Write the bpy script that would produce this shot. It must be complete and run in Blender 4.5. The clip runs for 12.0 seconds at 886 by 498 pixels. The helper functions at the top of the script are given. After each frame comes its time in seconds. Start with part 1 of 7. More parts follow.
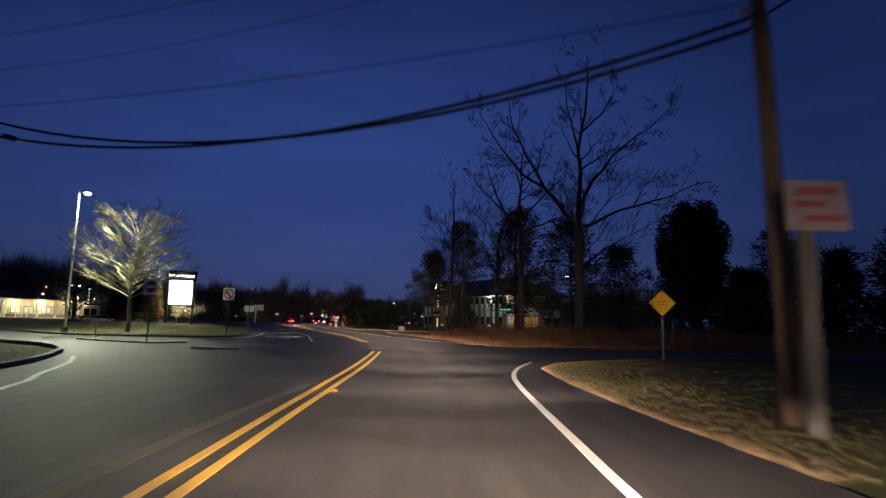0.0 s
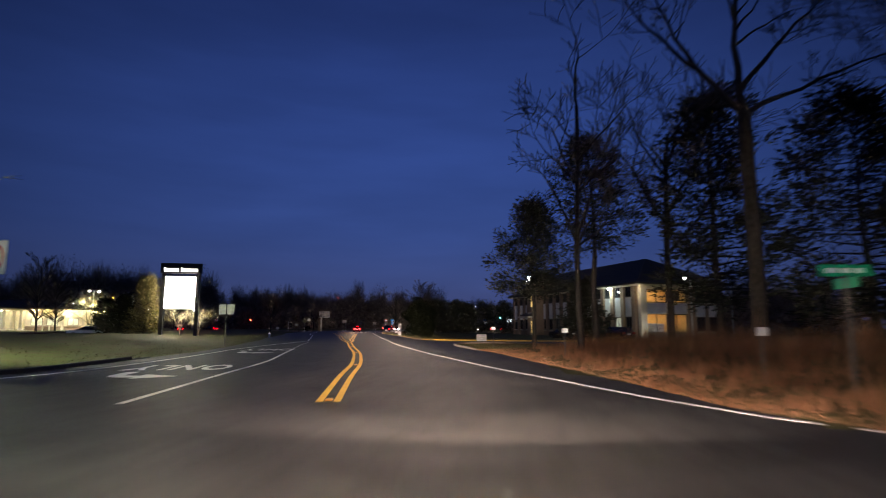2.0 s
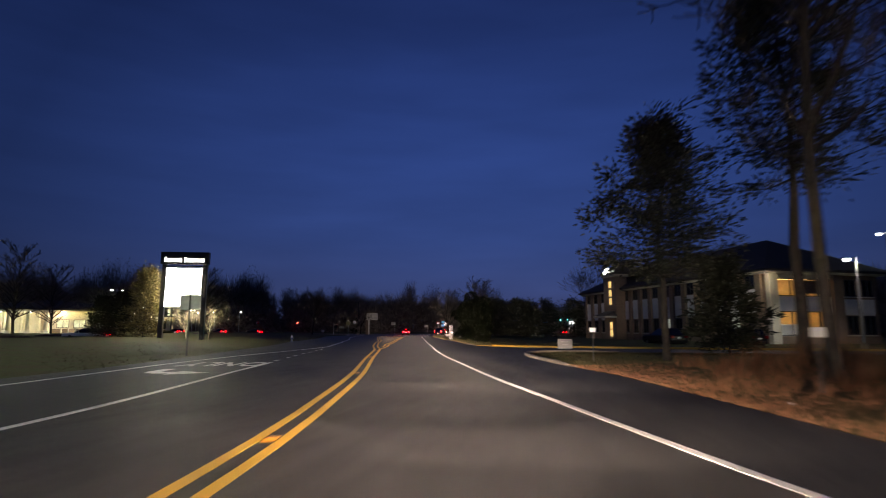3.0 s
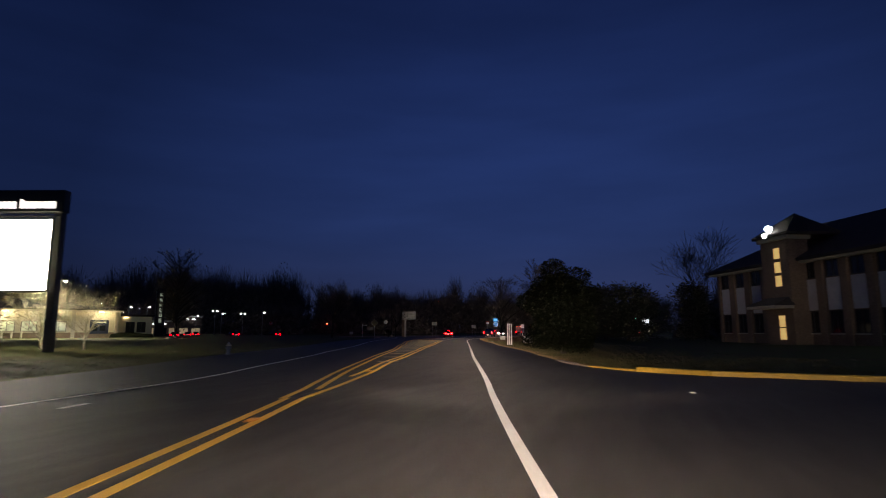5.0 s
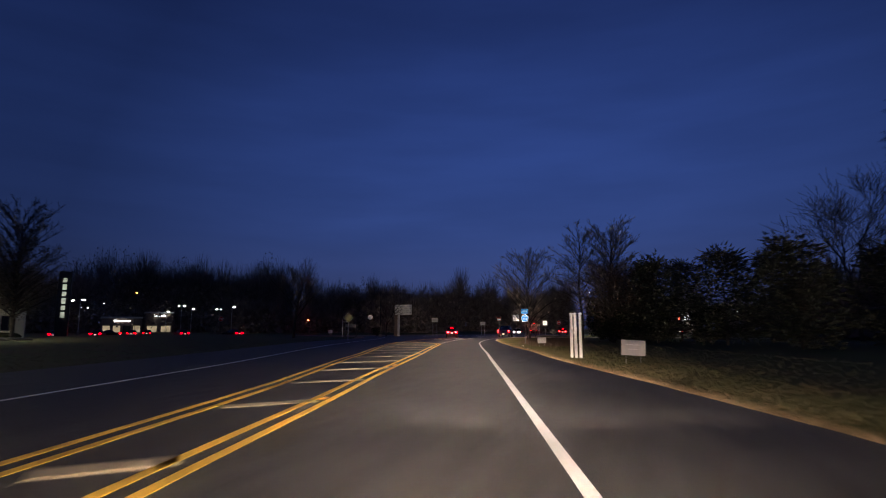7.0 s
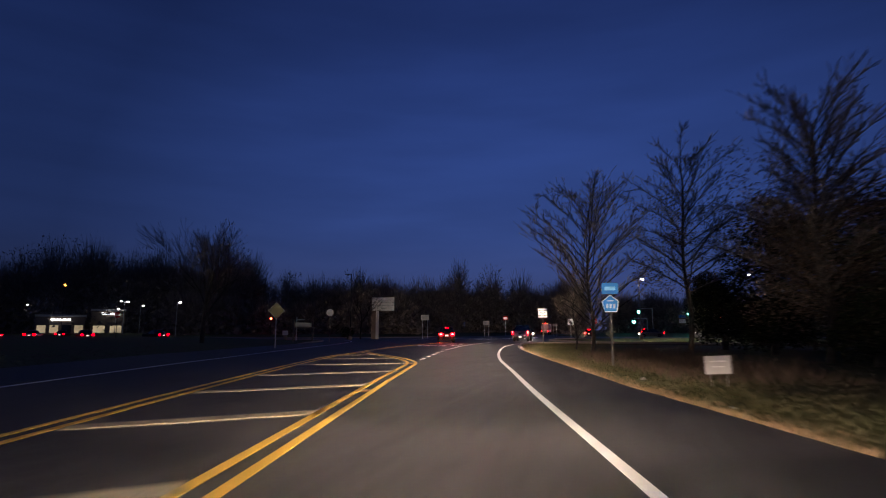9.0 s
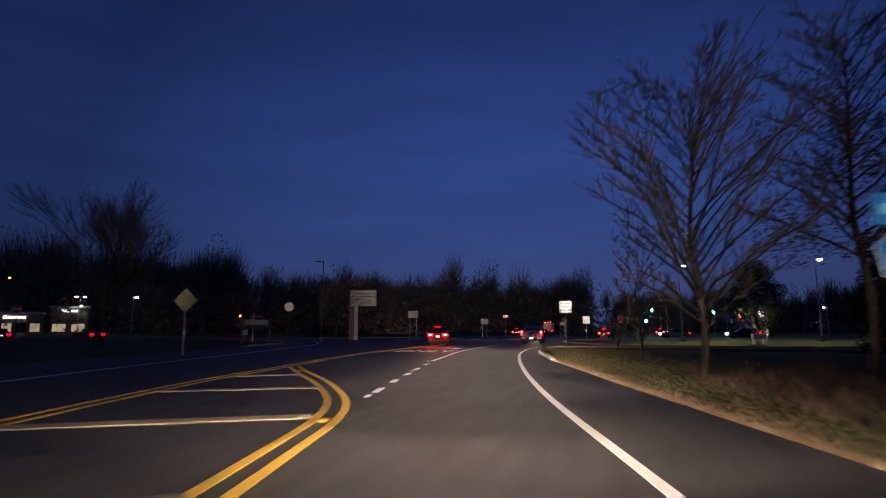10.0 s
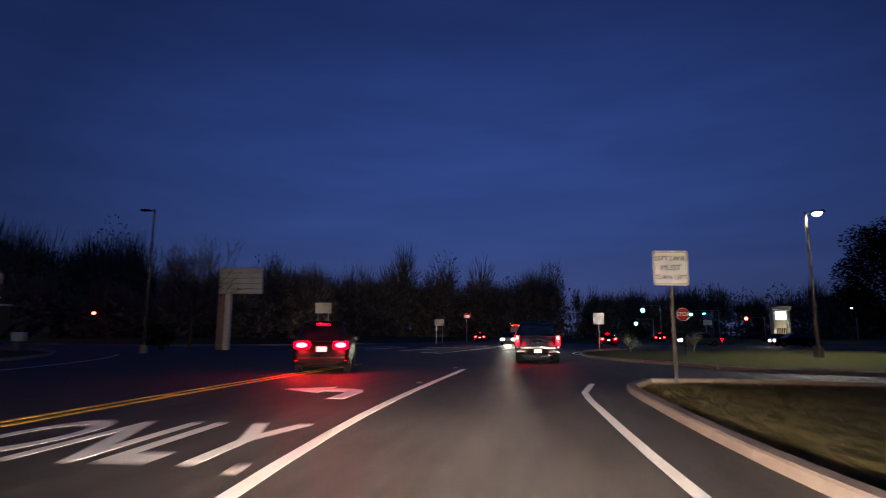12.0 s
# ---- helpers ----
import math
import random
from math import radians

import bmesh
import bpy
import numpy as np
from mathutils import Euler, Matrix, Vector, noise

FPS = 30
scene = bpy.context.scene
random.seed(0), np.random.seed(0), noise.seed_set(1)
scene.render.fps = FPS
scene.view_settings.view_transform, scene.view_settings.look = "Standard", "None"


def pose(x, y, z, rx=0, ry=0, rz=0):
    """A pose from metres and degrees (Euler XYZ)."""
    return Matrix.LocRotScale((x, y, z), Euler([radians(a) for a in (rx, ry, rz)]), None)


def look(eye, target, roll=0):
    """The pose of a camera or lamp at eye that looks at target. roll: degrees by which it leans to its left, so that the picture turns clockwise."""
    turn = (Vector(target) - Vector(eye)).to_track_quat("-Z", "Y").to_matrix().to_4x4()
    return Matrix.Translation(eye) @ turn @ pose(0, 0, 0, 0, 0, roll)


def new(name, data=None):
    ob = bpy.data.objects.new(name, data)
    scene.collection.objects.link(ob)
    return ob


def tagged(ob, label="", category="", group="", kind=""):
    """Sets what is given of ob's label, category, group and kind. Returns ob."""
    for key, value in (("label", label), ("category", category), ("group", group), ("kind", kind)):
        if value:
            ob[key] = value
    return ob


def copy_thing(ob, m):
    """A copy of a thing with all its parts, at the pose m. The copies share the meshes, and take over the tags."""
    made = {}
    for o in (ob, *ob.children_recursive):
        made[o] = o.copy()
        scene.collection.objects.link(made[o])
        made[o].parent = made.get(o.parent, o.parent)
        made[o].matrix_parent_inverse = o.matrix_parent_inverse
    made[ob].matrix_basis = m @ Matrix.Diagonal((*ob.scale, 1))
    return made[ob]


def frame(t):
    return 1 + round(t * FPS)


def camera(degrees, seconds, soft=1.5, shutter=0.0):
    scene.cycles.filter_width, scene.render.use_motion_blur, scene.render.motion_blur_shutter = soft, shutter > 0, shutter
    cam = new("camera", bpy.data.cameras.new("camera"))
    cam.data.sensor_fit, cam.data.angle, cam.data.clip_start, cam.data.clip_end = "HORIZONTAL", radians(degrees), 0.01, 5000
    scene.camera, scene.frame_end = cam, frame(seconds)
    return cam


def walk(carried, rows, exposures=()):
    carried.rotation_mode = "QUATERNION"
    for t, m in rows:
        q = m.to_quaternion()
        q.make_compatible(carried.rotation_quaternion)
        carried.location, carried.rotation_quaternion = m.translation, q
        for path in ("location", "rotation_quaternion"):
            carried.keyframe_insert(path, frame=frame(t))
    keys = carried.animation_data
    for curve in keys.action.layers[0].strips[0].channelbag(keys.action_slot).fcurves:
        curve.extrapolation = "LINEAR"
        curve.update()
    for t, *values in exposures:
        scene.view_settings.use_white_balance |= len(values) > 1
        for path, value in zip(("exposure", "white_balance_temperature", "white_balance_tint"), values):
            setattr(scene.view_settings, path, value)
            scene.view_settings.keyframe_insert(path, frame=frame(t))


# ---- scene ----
BEAM = 5000.0  # watts of one spot that stands in for a low beam
cam = camera(77.1, 12.0, 1.0, 0.45)
PATH = [
    (0, (-0.171, 0.167, 1.536), (-0.112, 2.149, 1.798), 1.3),
    (0.5, (0.064, 7.890, 1.520), (0.075, 9.872, 1.788), 1.2),
    (1, (0.100, 15.615, 1.522), (0.053, 17.596, 1.793), 0.9),
    (1.5, (-0.243, 23.279, 1.448), (-0.362, 25.257, 1.722), 0.6),
    (2, (-0.925, 30.757, 1.430), (-1.162, 32.723, 1.709), 0.2),
    (2.5, (-1.952, 38.211, 1.345), (-2.292, 40.161, 1.631), 0.1),
    (3, (-3.250, 45.338, 1.310), (-3.677, 47.271, 1.600), 0.2),
    (3.7, (-5.296, 55.174, 1.336), (-5.810, 57.085, 1.625), -0.1),
    (5.3, (-11.088, 76.907, 1.309), (-11.688, 78.791, 1.604), -0.0),
    (5.5, (-11.846, 79.635, 1.284), (-12.452, 81.518, 1.580), 0.1),
    (6, (-13.807, 86.591, 1.274), (-14.413, 88.475, 1.567), -0.0),
    (6.5, (-15.902, 93.521, 1.332), (-16.510, 95.405, 1.620), -0.2),
    (6.7, (-16.736, 96.367, 1.310), (-17.344, 98.251, 1.597), -0.2),
    (8.3, (-23.166, 118.379, 1.277), (-23.773, 120.262, 1.570), -0.1),
    (8.5, (-23.925, 120.953, 1.307), (-24.530, 122.837, 1.597), -0.3),
    (9, (-25.921, 127.757, 1.316), (-26.522, 129.643, 1.606), -0.1),
    (9.5, (-27.919, 134.528, 1.303), (-28.512, 136.415, 1.594), -0.2),
    (10, (-29.861, 141.356, 1.316), (-30.444, 143.248, 1.604), -0.0),
    (10.5, (-31.493, 147.580, 1.291), (-32.059, 149.477, 1.577), -0.1),
    (11, (-33.178, 154.135, 1.237), (-33.711, 156.041, 1.529), -0.1),
    (11.5, (-34.720, 161.190, 1.274), (-35.208, 163.107, 1.570), 0.0),
    (12, (-36.139, 168.553, 1.271), (-36.567, 170.483, 1.574), 0.2),
]
walk(cam, [(t, look(eye, target, roll)) for t, eye, target, roll in PATH],
     [(0.0, -0.12, 6500, 16), (0.8, 0.12, 6500, 16), (1.5, 0.25, 6500, 16), (2.5, 0.05, 6500, 16), (3.7, -0.15, 6500, 16),
      (5.3, -0.9, 6500, 16), (5.5, -0.85, 6500, 16), (6.0, -0.2, 6500, 16), (6.5, 0.0, 6500, 16), (12.0, 0.0, 6500, 16)])


# ---------------------------------------------------------------- sky
world = bpy.data.worlds.new("dusk_sky")
world.use_nodes = True
scene.world = world
wn, wl = world.node_tree.nodes, world.node_tree.links
coord = wn.new("ShaderNodeTexCoord")
split = wn.new("ShaderNodeSeparateXYZ")
ramp = wn.new("ShaderNodeValToRGB")
wl.new(coord.outputs["Generated"], split.inputs[0])
wl.new(split.outputs["Z"], ramp.inputs[0])
ramp.color_ramp.interpolation = "B_SPLINE"
ramp.color_ramp.elements[0].position, ramp.color_ramp.elements[0].color = 0.0, (0.028, 0.034, 0.086, 1)
ramp.color_ramp.elements[1].position, ramp.color_ramp.elements[1].color = 1.0, (0.004, 0.0065, 0.027, 1)
for at, c in ((0.07, (0.0225, 0.0355, 0.101)), (0.16, (0.0172, 0.0355, 0.121)), (0.30, (0.0162, 0.037, 0.142)), (0.5, (0.0108, 0.0255, 0.108))):
    e = ramp.color_ramp.elements.new(at)
    e.color = (*c, 1)
veil = wn.new("ShaderNodeTexNoise")
stretch = wn.new("ShaderNodeMapping")
stretch.inputs["Scale"].default_value = (1.5, 1.5, 9.0)
veil.inputs["Scale"].default_value, veil.inputs["Detail"].default_value = 2.2, 8.0
wl.new(coord.outputs["Generated"], stretch.inputs[0])
wl.new(stretch.outputs[0], veil.inputs["Vector"])
veil_range = wn.new("ShaderNodeMapRange")
veil_range.inputs["From Min"].default_value, veil_range.inputs["From Max"].default_value = 0.35, 0.75
veil_range.inputs["To Min"].default_value, veil_range.inputs["To Max"].default_value = 0.92, 1.10
wl.new(veil.outputs["Fac"], veil_range.inputs["Value"])
sky_mix = wn.new("ShaderNodeVectorMath")
sky_mix.operation = "SCALE"
wl.new(ramp.outputs[0], sky_mix.inputs[0])
# brighter towards the drive's heading, in place of the lens's dark corners
heading_glow = wn.new("ShaderNodeVectorMath")
heading_glow.operation = "DOT_PRODUCT"
heading_glow.inputs[1].default_value = (-0.14, 0.99, 0.0)
wl.new(coord.outputs["Generated"], heading_glow.inputs[0])
glow_range = wn.new("ShaderNodeMapRange")
glow_range.inputs["From Min"].default_value, glow_range.inputs["From Max"].default_value = 0.70, 0.99
glow_range.inputs["To Min"].default_value, glow_range.inputs["To Max"].default_value = 0.72, 1.70
wl.new(heading_glow.outputs["Value"], glow_range.inputs["Value"])
both = wn.new("ShaderNodeMath")
both.operation = "MULTIPLY"
wl.new(veil_range.outputs[0], both.inputs[0])
wl.new(glow_range.outputs[0], both.inputs[1])
wl.new(both.outputs[0], sky_mix.inputs["Scale"])
wl.new(sky_mix.outputs[0], wn["Background"].inputs[0])
wn["Background"].inputs[1].default_value = 1.0


def lamp(kind, name, m, watts, colour, radius=0.1, cone=None, blend=0.5):
    data = bpy.data.lights.new(name, kind)
    data.energy, data.color = watts, colour
    if kind in ("POINT", "SPOT"):
        data.shadow_soft_size = radius
    if cone:
        data.spot_size, data.spot_blend = radians(cone), blend
    ob = new(name, data)
    ob.matrix_world = m
    return ob


# Fixed unseen spots along the way stand in for the camera car's moving headlights.
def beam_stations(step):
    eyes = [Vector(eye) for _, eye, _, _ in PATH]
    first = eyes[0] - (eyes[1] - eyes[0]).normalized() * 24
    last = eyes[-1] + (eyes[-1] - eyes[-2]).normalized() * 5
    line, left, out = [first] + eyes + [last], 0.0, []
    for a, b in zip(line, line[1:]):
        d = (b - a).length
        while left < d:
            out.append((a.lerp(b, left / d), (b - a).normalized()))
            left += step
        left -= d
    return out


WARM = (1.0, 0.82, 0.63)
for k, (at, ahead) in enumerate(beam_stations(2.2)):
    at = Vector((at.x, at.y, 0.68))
    lamp("SPOT", "beam_stand_in", look(at, at + Vector((ahead.x, ahead.y, -0.105))) @ Matrix.Diagonal((5.5, 1, 1, 1)), BEAM, WARM, 0.0, 13, 1.0)
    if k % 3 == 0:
        # added wide spots to both sides, boosted below y 36 to brighten the road
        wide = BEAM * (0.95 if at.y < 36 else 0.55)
        lamp("SPOT", "apron_stand_in", look(at, at + Vector((ahead.x, ahead.y, -0.15)) + Vector((ahead.y, -ahead.x, 0)) * 0.1) @ Matrix.Diagonal((13.0, 1, 1, 1)), wide, WARM, 0.0, 16, 1.0)
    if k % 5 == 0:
        # added spots above the cut-off, turned to the verge to brighten signs and brush
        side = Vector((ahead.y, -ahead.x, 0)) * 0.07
        lamp("SPOT", "spill_stand_in", look(at, at + Vector((ahead.x, ahead.y, 0.06)) + side) @ Matrix.Diagonal((3.2, 1, 1, 1)), 6500, WARM, 0.0, 15, 1.0)


# ---------------------------------------------------------------- materials
def material(name, colour, rough=0.6, metal=0.0, spread=0.25, grain=8.0, stain=0.6, stain_mix=0.35, bump=0.2, bump_scale=40.0, second=None, spec=0.5, by_object=0.0, island=0.0, rough_by=0.12):
    """Two scales of colour variation, roughness variation and a fine relief."""
    mat = bpy.data.materials.new(name)
    mat.use_nodes = True
    n, l = mat.node_tree.nodes, mat.node_tree.links
    bsdf = n["Principled BSDF"]
    bsdf.inputs["Metallic"].default_value = metal
    bsdf.inputs["Specular IOR Level"].default_value = spec
    place = n.new("ShaderNodeNewGeometry")
    fine, broad = n.new("ShaderNodeTexNoise"), n.new("ShaderNodeTexNoise")
    fine.inputs["Scale"].default_value, fine.inputs["Detail"].default_value = grain, 6
    broad.inputs["Scale"].default_value, broad.inputs["Detail"].default_value = stain, 4
    for t in (fine, broad):
        l.new(place.outputs["Position"], t.inputs["Vector"])
    light, dark = [min(1, c * (1 + spread)) for c in colour], [c * (1 - spread) for c in colour]
    r = n.new("ShaderNodeValToRGB")
    r.color_ramp.elements[0].position, r.color_ramp.elements[1].position = 0.3, 0.7
    r.color_ramp.elements[0].color, r.color_ramp.elements[1].color = (*dark, 1), (*light, 1)
    l.new(fine.outputs["Fac"], r.inputs[0])
    mix = n.new("ShaderNodeMix")
    mix.data_type = "RGBA"
    l.new(r.outputs[0], mix.inputs["A"])
    mix.inputs["B"].default_value = (*(second or [c * 0.55 for c in colour]), 1)
    sr = n.new("ShaderNodeMapRange")
    sr.inputs["From Min"].default_value, sr.inputs["From Max"].default_value = 0.42, 0.72
    sr.inputs["To Max"].default_value = stain_mix
    l.new(broad.outputs["Fac"], sr.inputs["Value"])
    l.new(sr.outputs[0], mix.inputs["Factor"])
    out = mix.outputs["Result"]
    if by_object or island:
        source = n.new("ShaderNodeObjectInfo").outputs["Random"] if by_object else place.outputs["Random Per Island"]
        amount = by_object or island
        vr = n.new("ShaderNodeMapRange")
        vr.inputs["To Min"].default_value, vr.inputs["To Max"].default_value = 1 - amount, 1 + amount
        l.new(source, vr.inputs["Value"])
        hsv = n.new("ShaderNodeHueSaturation")
        l.new(vr.outputs[0], hsv.inputs["Value"])
        l.new(out, hsv.inputs["Color"])
        out = hsv.outputs[0]
    l.new(out, bsdf.inputs["Base Color"])
    rr = n.new("ShaderNodeMapRange")
    rr.inputs["To Min"].default_value, rr.inputs["To Max"].default_value = max(0.02, rough - rough_by), min(1, rough + rough_by)
    l.new(fine.outputs["Fac"], rr.inputs["Value"])
    l.new(rr.outputs[0], bsdf.inputs["Roughness"])
    if bump:
        relief, b = n.new("ShaderNodeTexNoise"), n.new("ShaderNodeBump")
        relief.inputs["Scale"].default_value, relief.inputs["Detail"].default_value = bump_scale, 5
        l.new(place.outputs["Position"], relief.inputs["Vector"])
        b.inputs["Strength"].default_value, b.inputs["Distance"].default_value = bump, 0.02
        l.new(relief.outputs["Fac"], b.inputs["Height"])
        l.new(b.outputs[0], bsdf.inputs["Normal"])
    return mat


def glowing(name, colour, strength, dim=0.0, scale=1.5):
    """A thing that gives off light; dim: uneven brightness over its face."""
    mat = bpy.data.materials.new(name)
    mat.use_nodes = True
    n, l = mat.node_tree.nodes, mat.node_tree.links
    b = n["Principled BSDF"]
    b.inputs["Base Color"].default_value = (*[c * 0.5 for c in colour], 1)
    b.inputs["Emission Color"].default_value = (*colour, 1)
    b.inputs["Emission Strength"].default_value = strength
    if dim:
        t, r, p = n.new("ShaderNodeTexNoise"), n.new("ShaderNodeMapRange"), n.new("ShaderNodeNewGeometry")
        t.inputs["Scale"].default_value = scale
        l.new(p.outputs["Position"], t.inputs["Vector"])
        l.new(t.outputs["Fac"], r.inputs["Value"])
        r.inputs["From Min"].default_value, r.inputs["From Max"].default_value = 0.3, 0.7
        r.inputs["To Min"].default_value, r.inputs["To Max"].default_value = strength * (1 - dim), strength * (1 + dim)
        l.new(r.outputs[0], b.inputs["Emission Strength"])
    return mat


def glass(name, tint=(0.02, 0.025, 0.03)):
    mat = bpy.data.materials.new(name)
    mat.use_nodes = True
    b = mat.node_tree.nodes["Principled BSDF"]
    b.inputs["Base Color"].default_value = (*tint, 1)
    b.inputs["Roughness"].default_value = 0.06
    b.inputs["Specular IOR Level"].default_value = 0.7
    return mat


ASPHALT = material("asphalt", (0.052, 0.048, 0.045), 0.62, spread=0.65, grain=48, stain=0.3, stain_mix=0.7, bump=0.8, bump_scale=70, second=(0.036, 0.034, 0.033), spec=0.25)


def streaked(mat, low, high, turn, scale):
    """Long streaks of wear along the lanes, laid over the base colour."""
    n, l = mat.node_tree.nodes, mat.node_tree.links
    bsdf = n["Principled BSDF"]
    source = bsdf.inputs["Base Color"].links[0].from_socket
    place, way, streak, span, mix = n.new("ShaderNodeNewGeometry"), n.new("ShaderNodeMapping"), n.new("ShaderNodeTexNoise"), n.new("ShaderNodeMapRange"), n.new("ShaderNodeVectorMath")
    way.inputs["Rotation"].default_value = (0, 0, radians(-turn))
    way.inputs["Scale"].default_value = scale
    streak.inputs["Scale"].default_value, streak.inputs["Detail"].default_value, streak.inputs["Roughness"].default_value = 1.0, 7.0, 0.62
    span.inputs["From Min"].default_value, span.inputs["From Max"].default_value = 0.3, 0.7
    span.inputs["To Min"].default_value, span.inputs["To Max"].default_value = low, high
    mix.operation = "SCALE"
    l.new(place.outputs["Position"], way.inputs[0])
    l.new(way.outputs[0], streak.inputs["Vector"])
    l.new(streak.outputs["Fac"], span.inputs["Value"])
    l.new(source, mix.inputs[0])
    l.new(span.outputs[0], mix.inputs["Scale"])
    l.new(mix.outputs[0], bsdf.inputs["Base Color"])


streaked(ASPHALT, 0.68, 1.36, 15, (2.6, 0.35, 1.0))
WORN = material("worn_asphalt", (0.075, 0.07, 0.064), 0.66, spread=0.3, grain=30, stain=0.5, stain_mix=0.6, bump=0.5, bump_scale=70, second=(0.05, 0.047, 0.044))
TAR = material("tar_seal", (0.012, 0.012, 0.012), 0.4, spread=0.3, grain=14, bump=0.3)
WHITE_LINE = material("white_road_paint", (0.80, 0.78, 0.74), 0.6, spread=0.14, grain=26, stain=1.3, stain_mix=0.4, bump=0.4, bump_scale=60, second=(0.55, 0.53, 0.49))
DULL_LINE = material("worn_hatch_paint", (0.40, 0.32, 0.19), 0.65, spread=0.2, grain=22, stain=1.0, stain_mix=0.5, bump=0.4, bump_scale=60, second=(0.17, 0.13, 0.08))
YELLOW_LINE = material("yellow_road_paint", (0.78, 0.44, 0.04), 0.6, spread=0.14, grain=26, stain=1.1, stain_mix=0.4, bump=0.4, bump_scale=60, second=(0.55, 0.31, 0.03))
YELLOW_KERB = material("yellow_kerb_paint", (0.42, 0.25, 0.02), 0.6, spread=0.2, grain=10, stain=0.8, stain_mix=0.5, second=(0.24, 0.16, 0.04))
CONCRETE = material("kerb_concrete", (0.21, 0.165, 0.135), 0.8, spread=0.2, grain=12, stain=0.7, stain_mix=0.5, second=(0.15, 0.12, 0.10))
DARK_KERB = material("dark_kerb", (0.05, 0.05, 0.048), 0.7, spread=0.3, grain=9)
GRASS = material("lawn_ground", (0.074, 0.084, 0.030), 0.95, spread=0.3, grain=9, stain=0.5, stain_mix=0.85, bump=0, bump_scale=30, second=(0.086, 0.066, 0.034), spec=0.1)
BLADE = material("grass_blade", (0.060, 0.056, 0.024), 0.8, spread=0.3, grain=1.2, stain=0.3, stain_mix=0.8, bump=0, second=(0.10, 0.075, 0.038), spec=0.15, island=0.35)
TAN_GRASS = material("tan_dead_grass", (0.20, 0.135, 0.078), 0.85, spread=0.3, grain=1.2, stain=0.4, stain_mix=0.6, bump=0, second=(0.11, 0.075, 0.042), spec=0.1, island=0.35)
STRAW = material("dry_brush", (0.215, 0.110, 0.056), 0.85, spread=0.35, grain=0.9, stain=0.25, stain_mix=0.6, bump=0, second=(0.185, 0.080, 0.046), spec=0.1, island=0.4)
BARK = material("bark", (0.045, 0.038, 0.033), 0.9, spread=0.4, grain=5, stain=0.8, bump=0.9, bump_scale=22, spec=0.1)
# paler bark for trees under lamps: their light is partly in the colour
LIT_PALE_BARK = material("lit_pale_bark", (0.30, 0.27, 0.19), 0.85, spread=0.3, grain=6, stain=0.9, bump=0.7, bump_scale=24, spec=0.1)
TWIG = material("twigs", (0.105, 0.086, 0.074), 0.9, spread=0.3, grain=3, bump=0, spec=0.1)
# twigs of the same trees, with lamp light in the colour too
LIT_PALE_TWIG = material("lit_pale_twigs", (0.34, 0.31, 0.21), 0.85, spread=0.25, grain=3, bump=0, spec=0.1)
NEEDLE = material("pine_needles", (0.050, 0.050, 0.034), 0.9, spread=0.4, grain=2, bump=0, spec=0.05, island=0.4)
LEAF = material("evergreen_leaves", (0.017, 0.019, 0.010), 0.9, spread=0.35, grain=2, bump=0, spec=0.04, island=0.4)
# needles lightened and warmed: the sign's light is put into the colour
WARM_LIT_NEEDLE = material("warm_lit_needles", (0.15, 0.125, 0.05), 0.8, spread=0.3, grain=2, bump=0, spec=0.2, island=0.35)
BROWN_LEAF = material("withered_leaves", (0.085, 0.058, 0.040), 0.85, spread=0.35, grain=2, bump=0, spec=0.15, island=0.4)
WOODS = material("far_woods", (0.17, 0.138, 0.118), 0.95, spread=0.4, grain=0.5, bump=0, spec=0.05, island=0.3)
MULCH = material("mulch", (0.035, 0.022, 0.015), 0.95, spread=0.4, grain=20, bump=0.9, bump_scale=30)
POLE_WOOD = material("creosoted_pole", (0.10, 0.062, 0.040), 0.85, spread=0.35, grain=9, stain=1.2, bump=0.7, bump_scale=26, second=(0.07, 0.045, 0.03))
GREY_WOOD = material("grey_weathered_wood", (0.085, 0.076, 0.068), 0.85, spread=0.3, grain=9, stain=1.2, bump=0.6, bump_scale=30)
STEEL = material("galvanised_steel", (0.42, 0.42, 0.42), 0.5, metal=0.6, spread=0.15, grain=14, stain=2, bump=0.1)
DARK_METAL = material("dark_painted_metal", (0.025, 0.023, 0.022), 0.45, metal=0.3, spread=0.2, grain=10, bump=0.1)
POST_METAL = material("sign_post_paint", (0.085, 0.08, 0.075), 0.5, metal=0.2, spread=0.2, grain=8, bump=0.1)
SIGN_WHITE = material("white_sheeting", (0.86, 0.85, 0.83), 0.42, metal=0.55, spread=0.04, grain=5, stain=3, stain_mix=0.12, bump=0)
SIGN_BACK = material("bare_aluminium", (0.46, 0.45, 0.42), 0.45, metal=0.4, spread=0.12, grain=6, stain=2, stain_mix=0.3, bump=0.05)
SIGN_RED = material("red_sheeting", (0.70, 0.035, 0.025), 0.42, metal=0.55, spread=0.08, grain=5, bump=0)
SIGN_GREEN = material("green_sheeting", (0.0, 0.30, 0.15), 0.42, metal=0.55, spread=0.08, grain=5, bump=0)
SIGN_BLUE = material("blue_sheeting", (0.03, 0.22, 0.62), 0.42, metal=0.55, spread=0.08, grain=5, bump=0)
SIGN_YELLOW = material("yellow_sheeting", (0.88, 0.48, 0.02), 0.42, metal=0.55, spread=0.06, grain=5, bump=0)
SIGN_BLACK = material("black_legend", (0.015, 0.015, 0.015), 0.5, spread=0.1, grain=5, bump=0)
PVC = material("white_vinyl_post", (0.55, 0.53, 0.50), 0.45, spread=0.05, grain=5, stain=1.5, stain_mix=0.2, bump=0.05, second=(0.5, 0.47, 0.4))
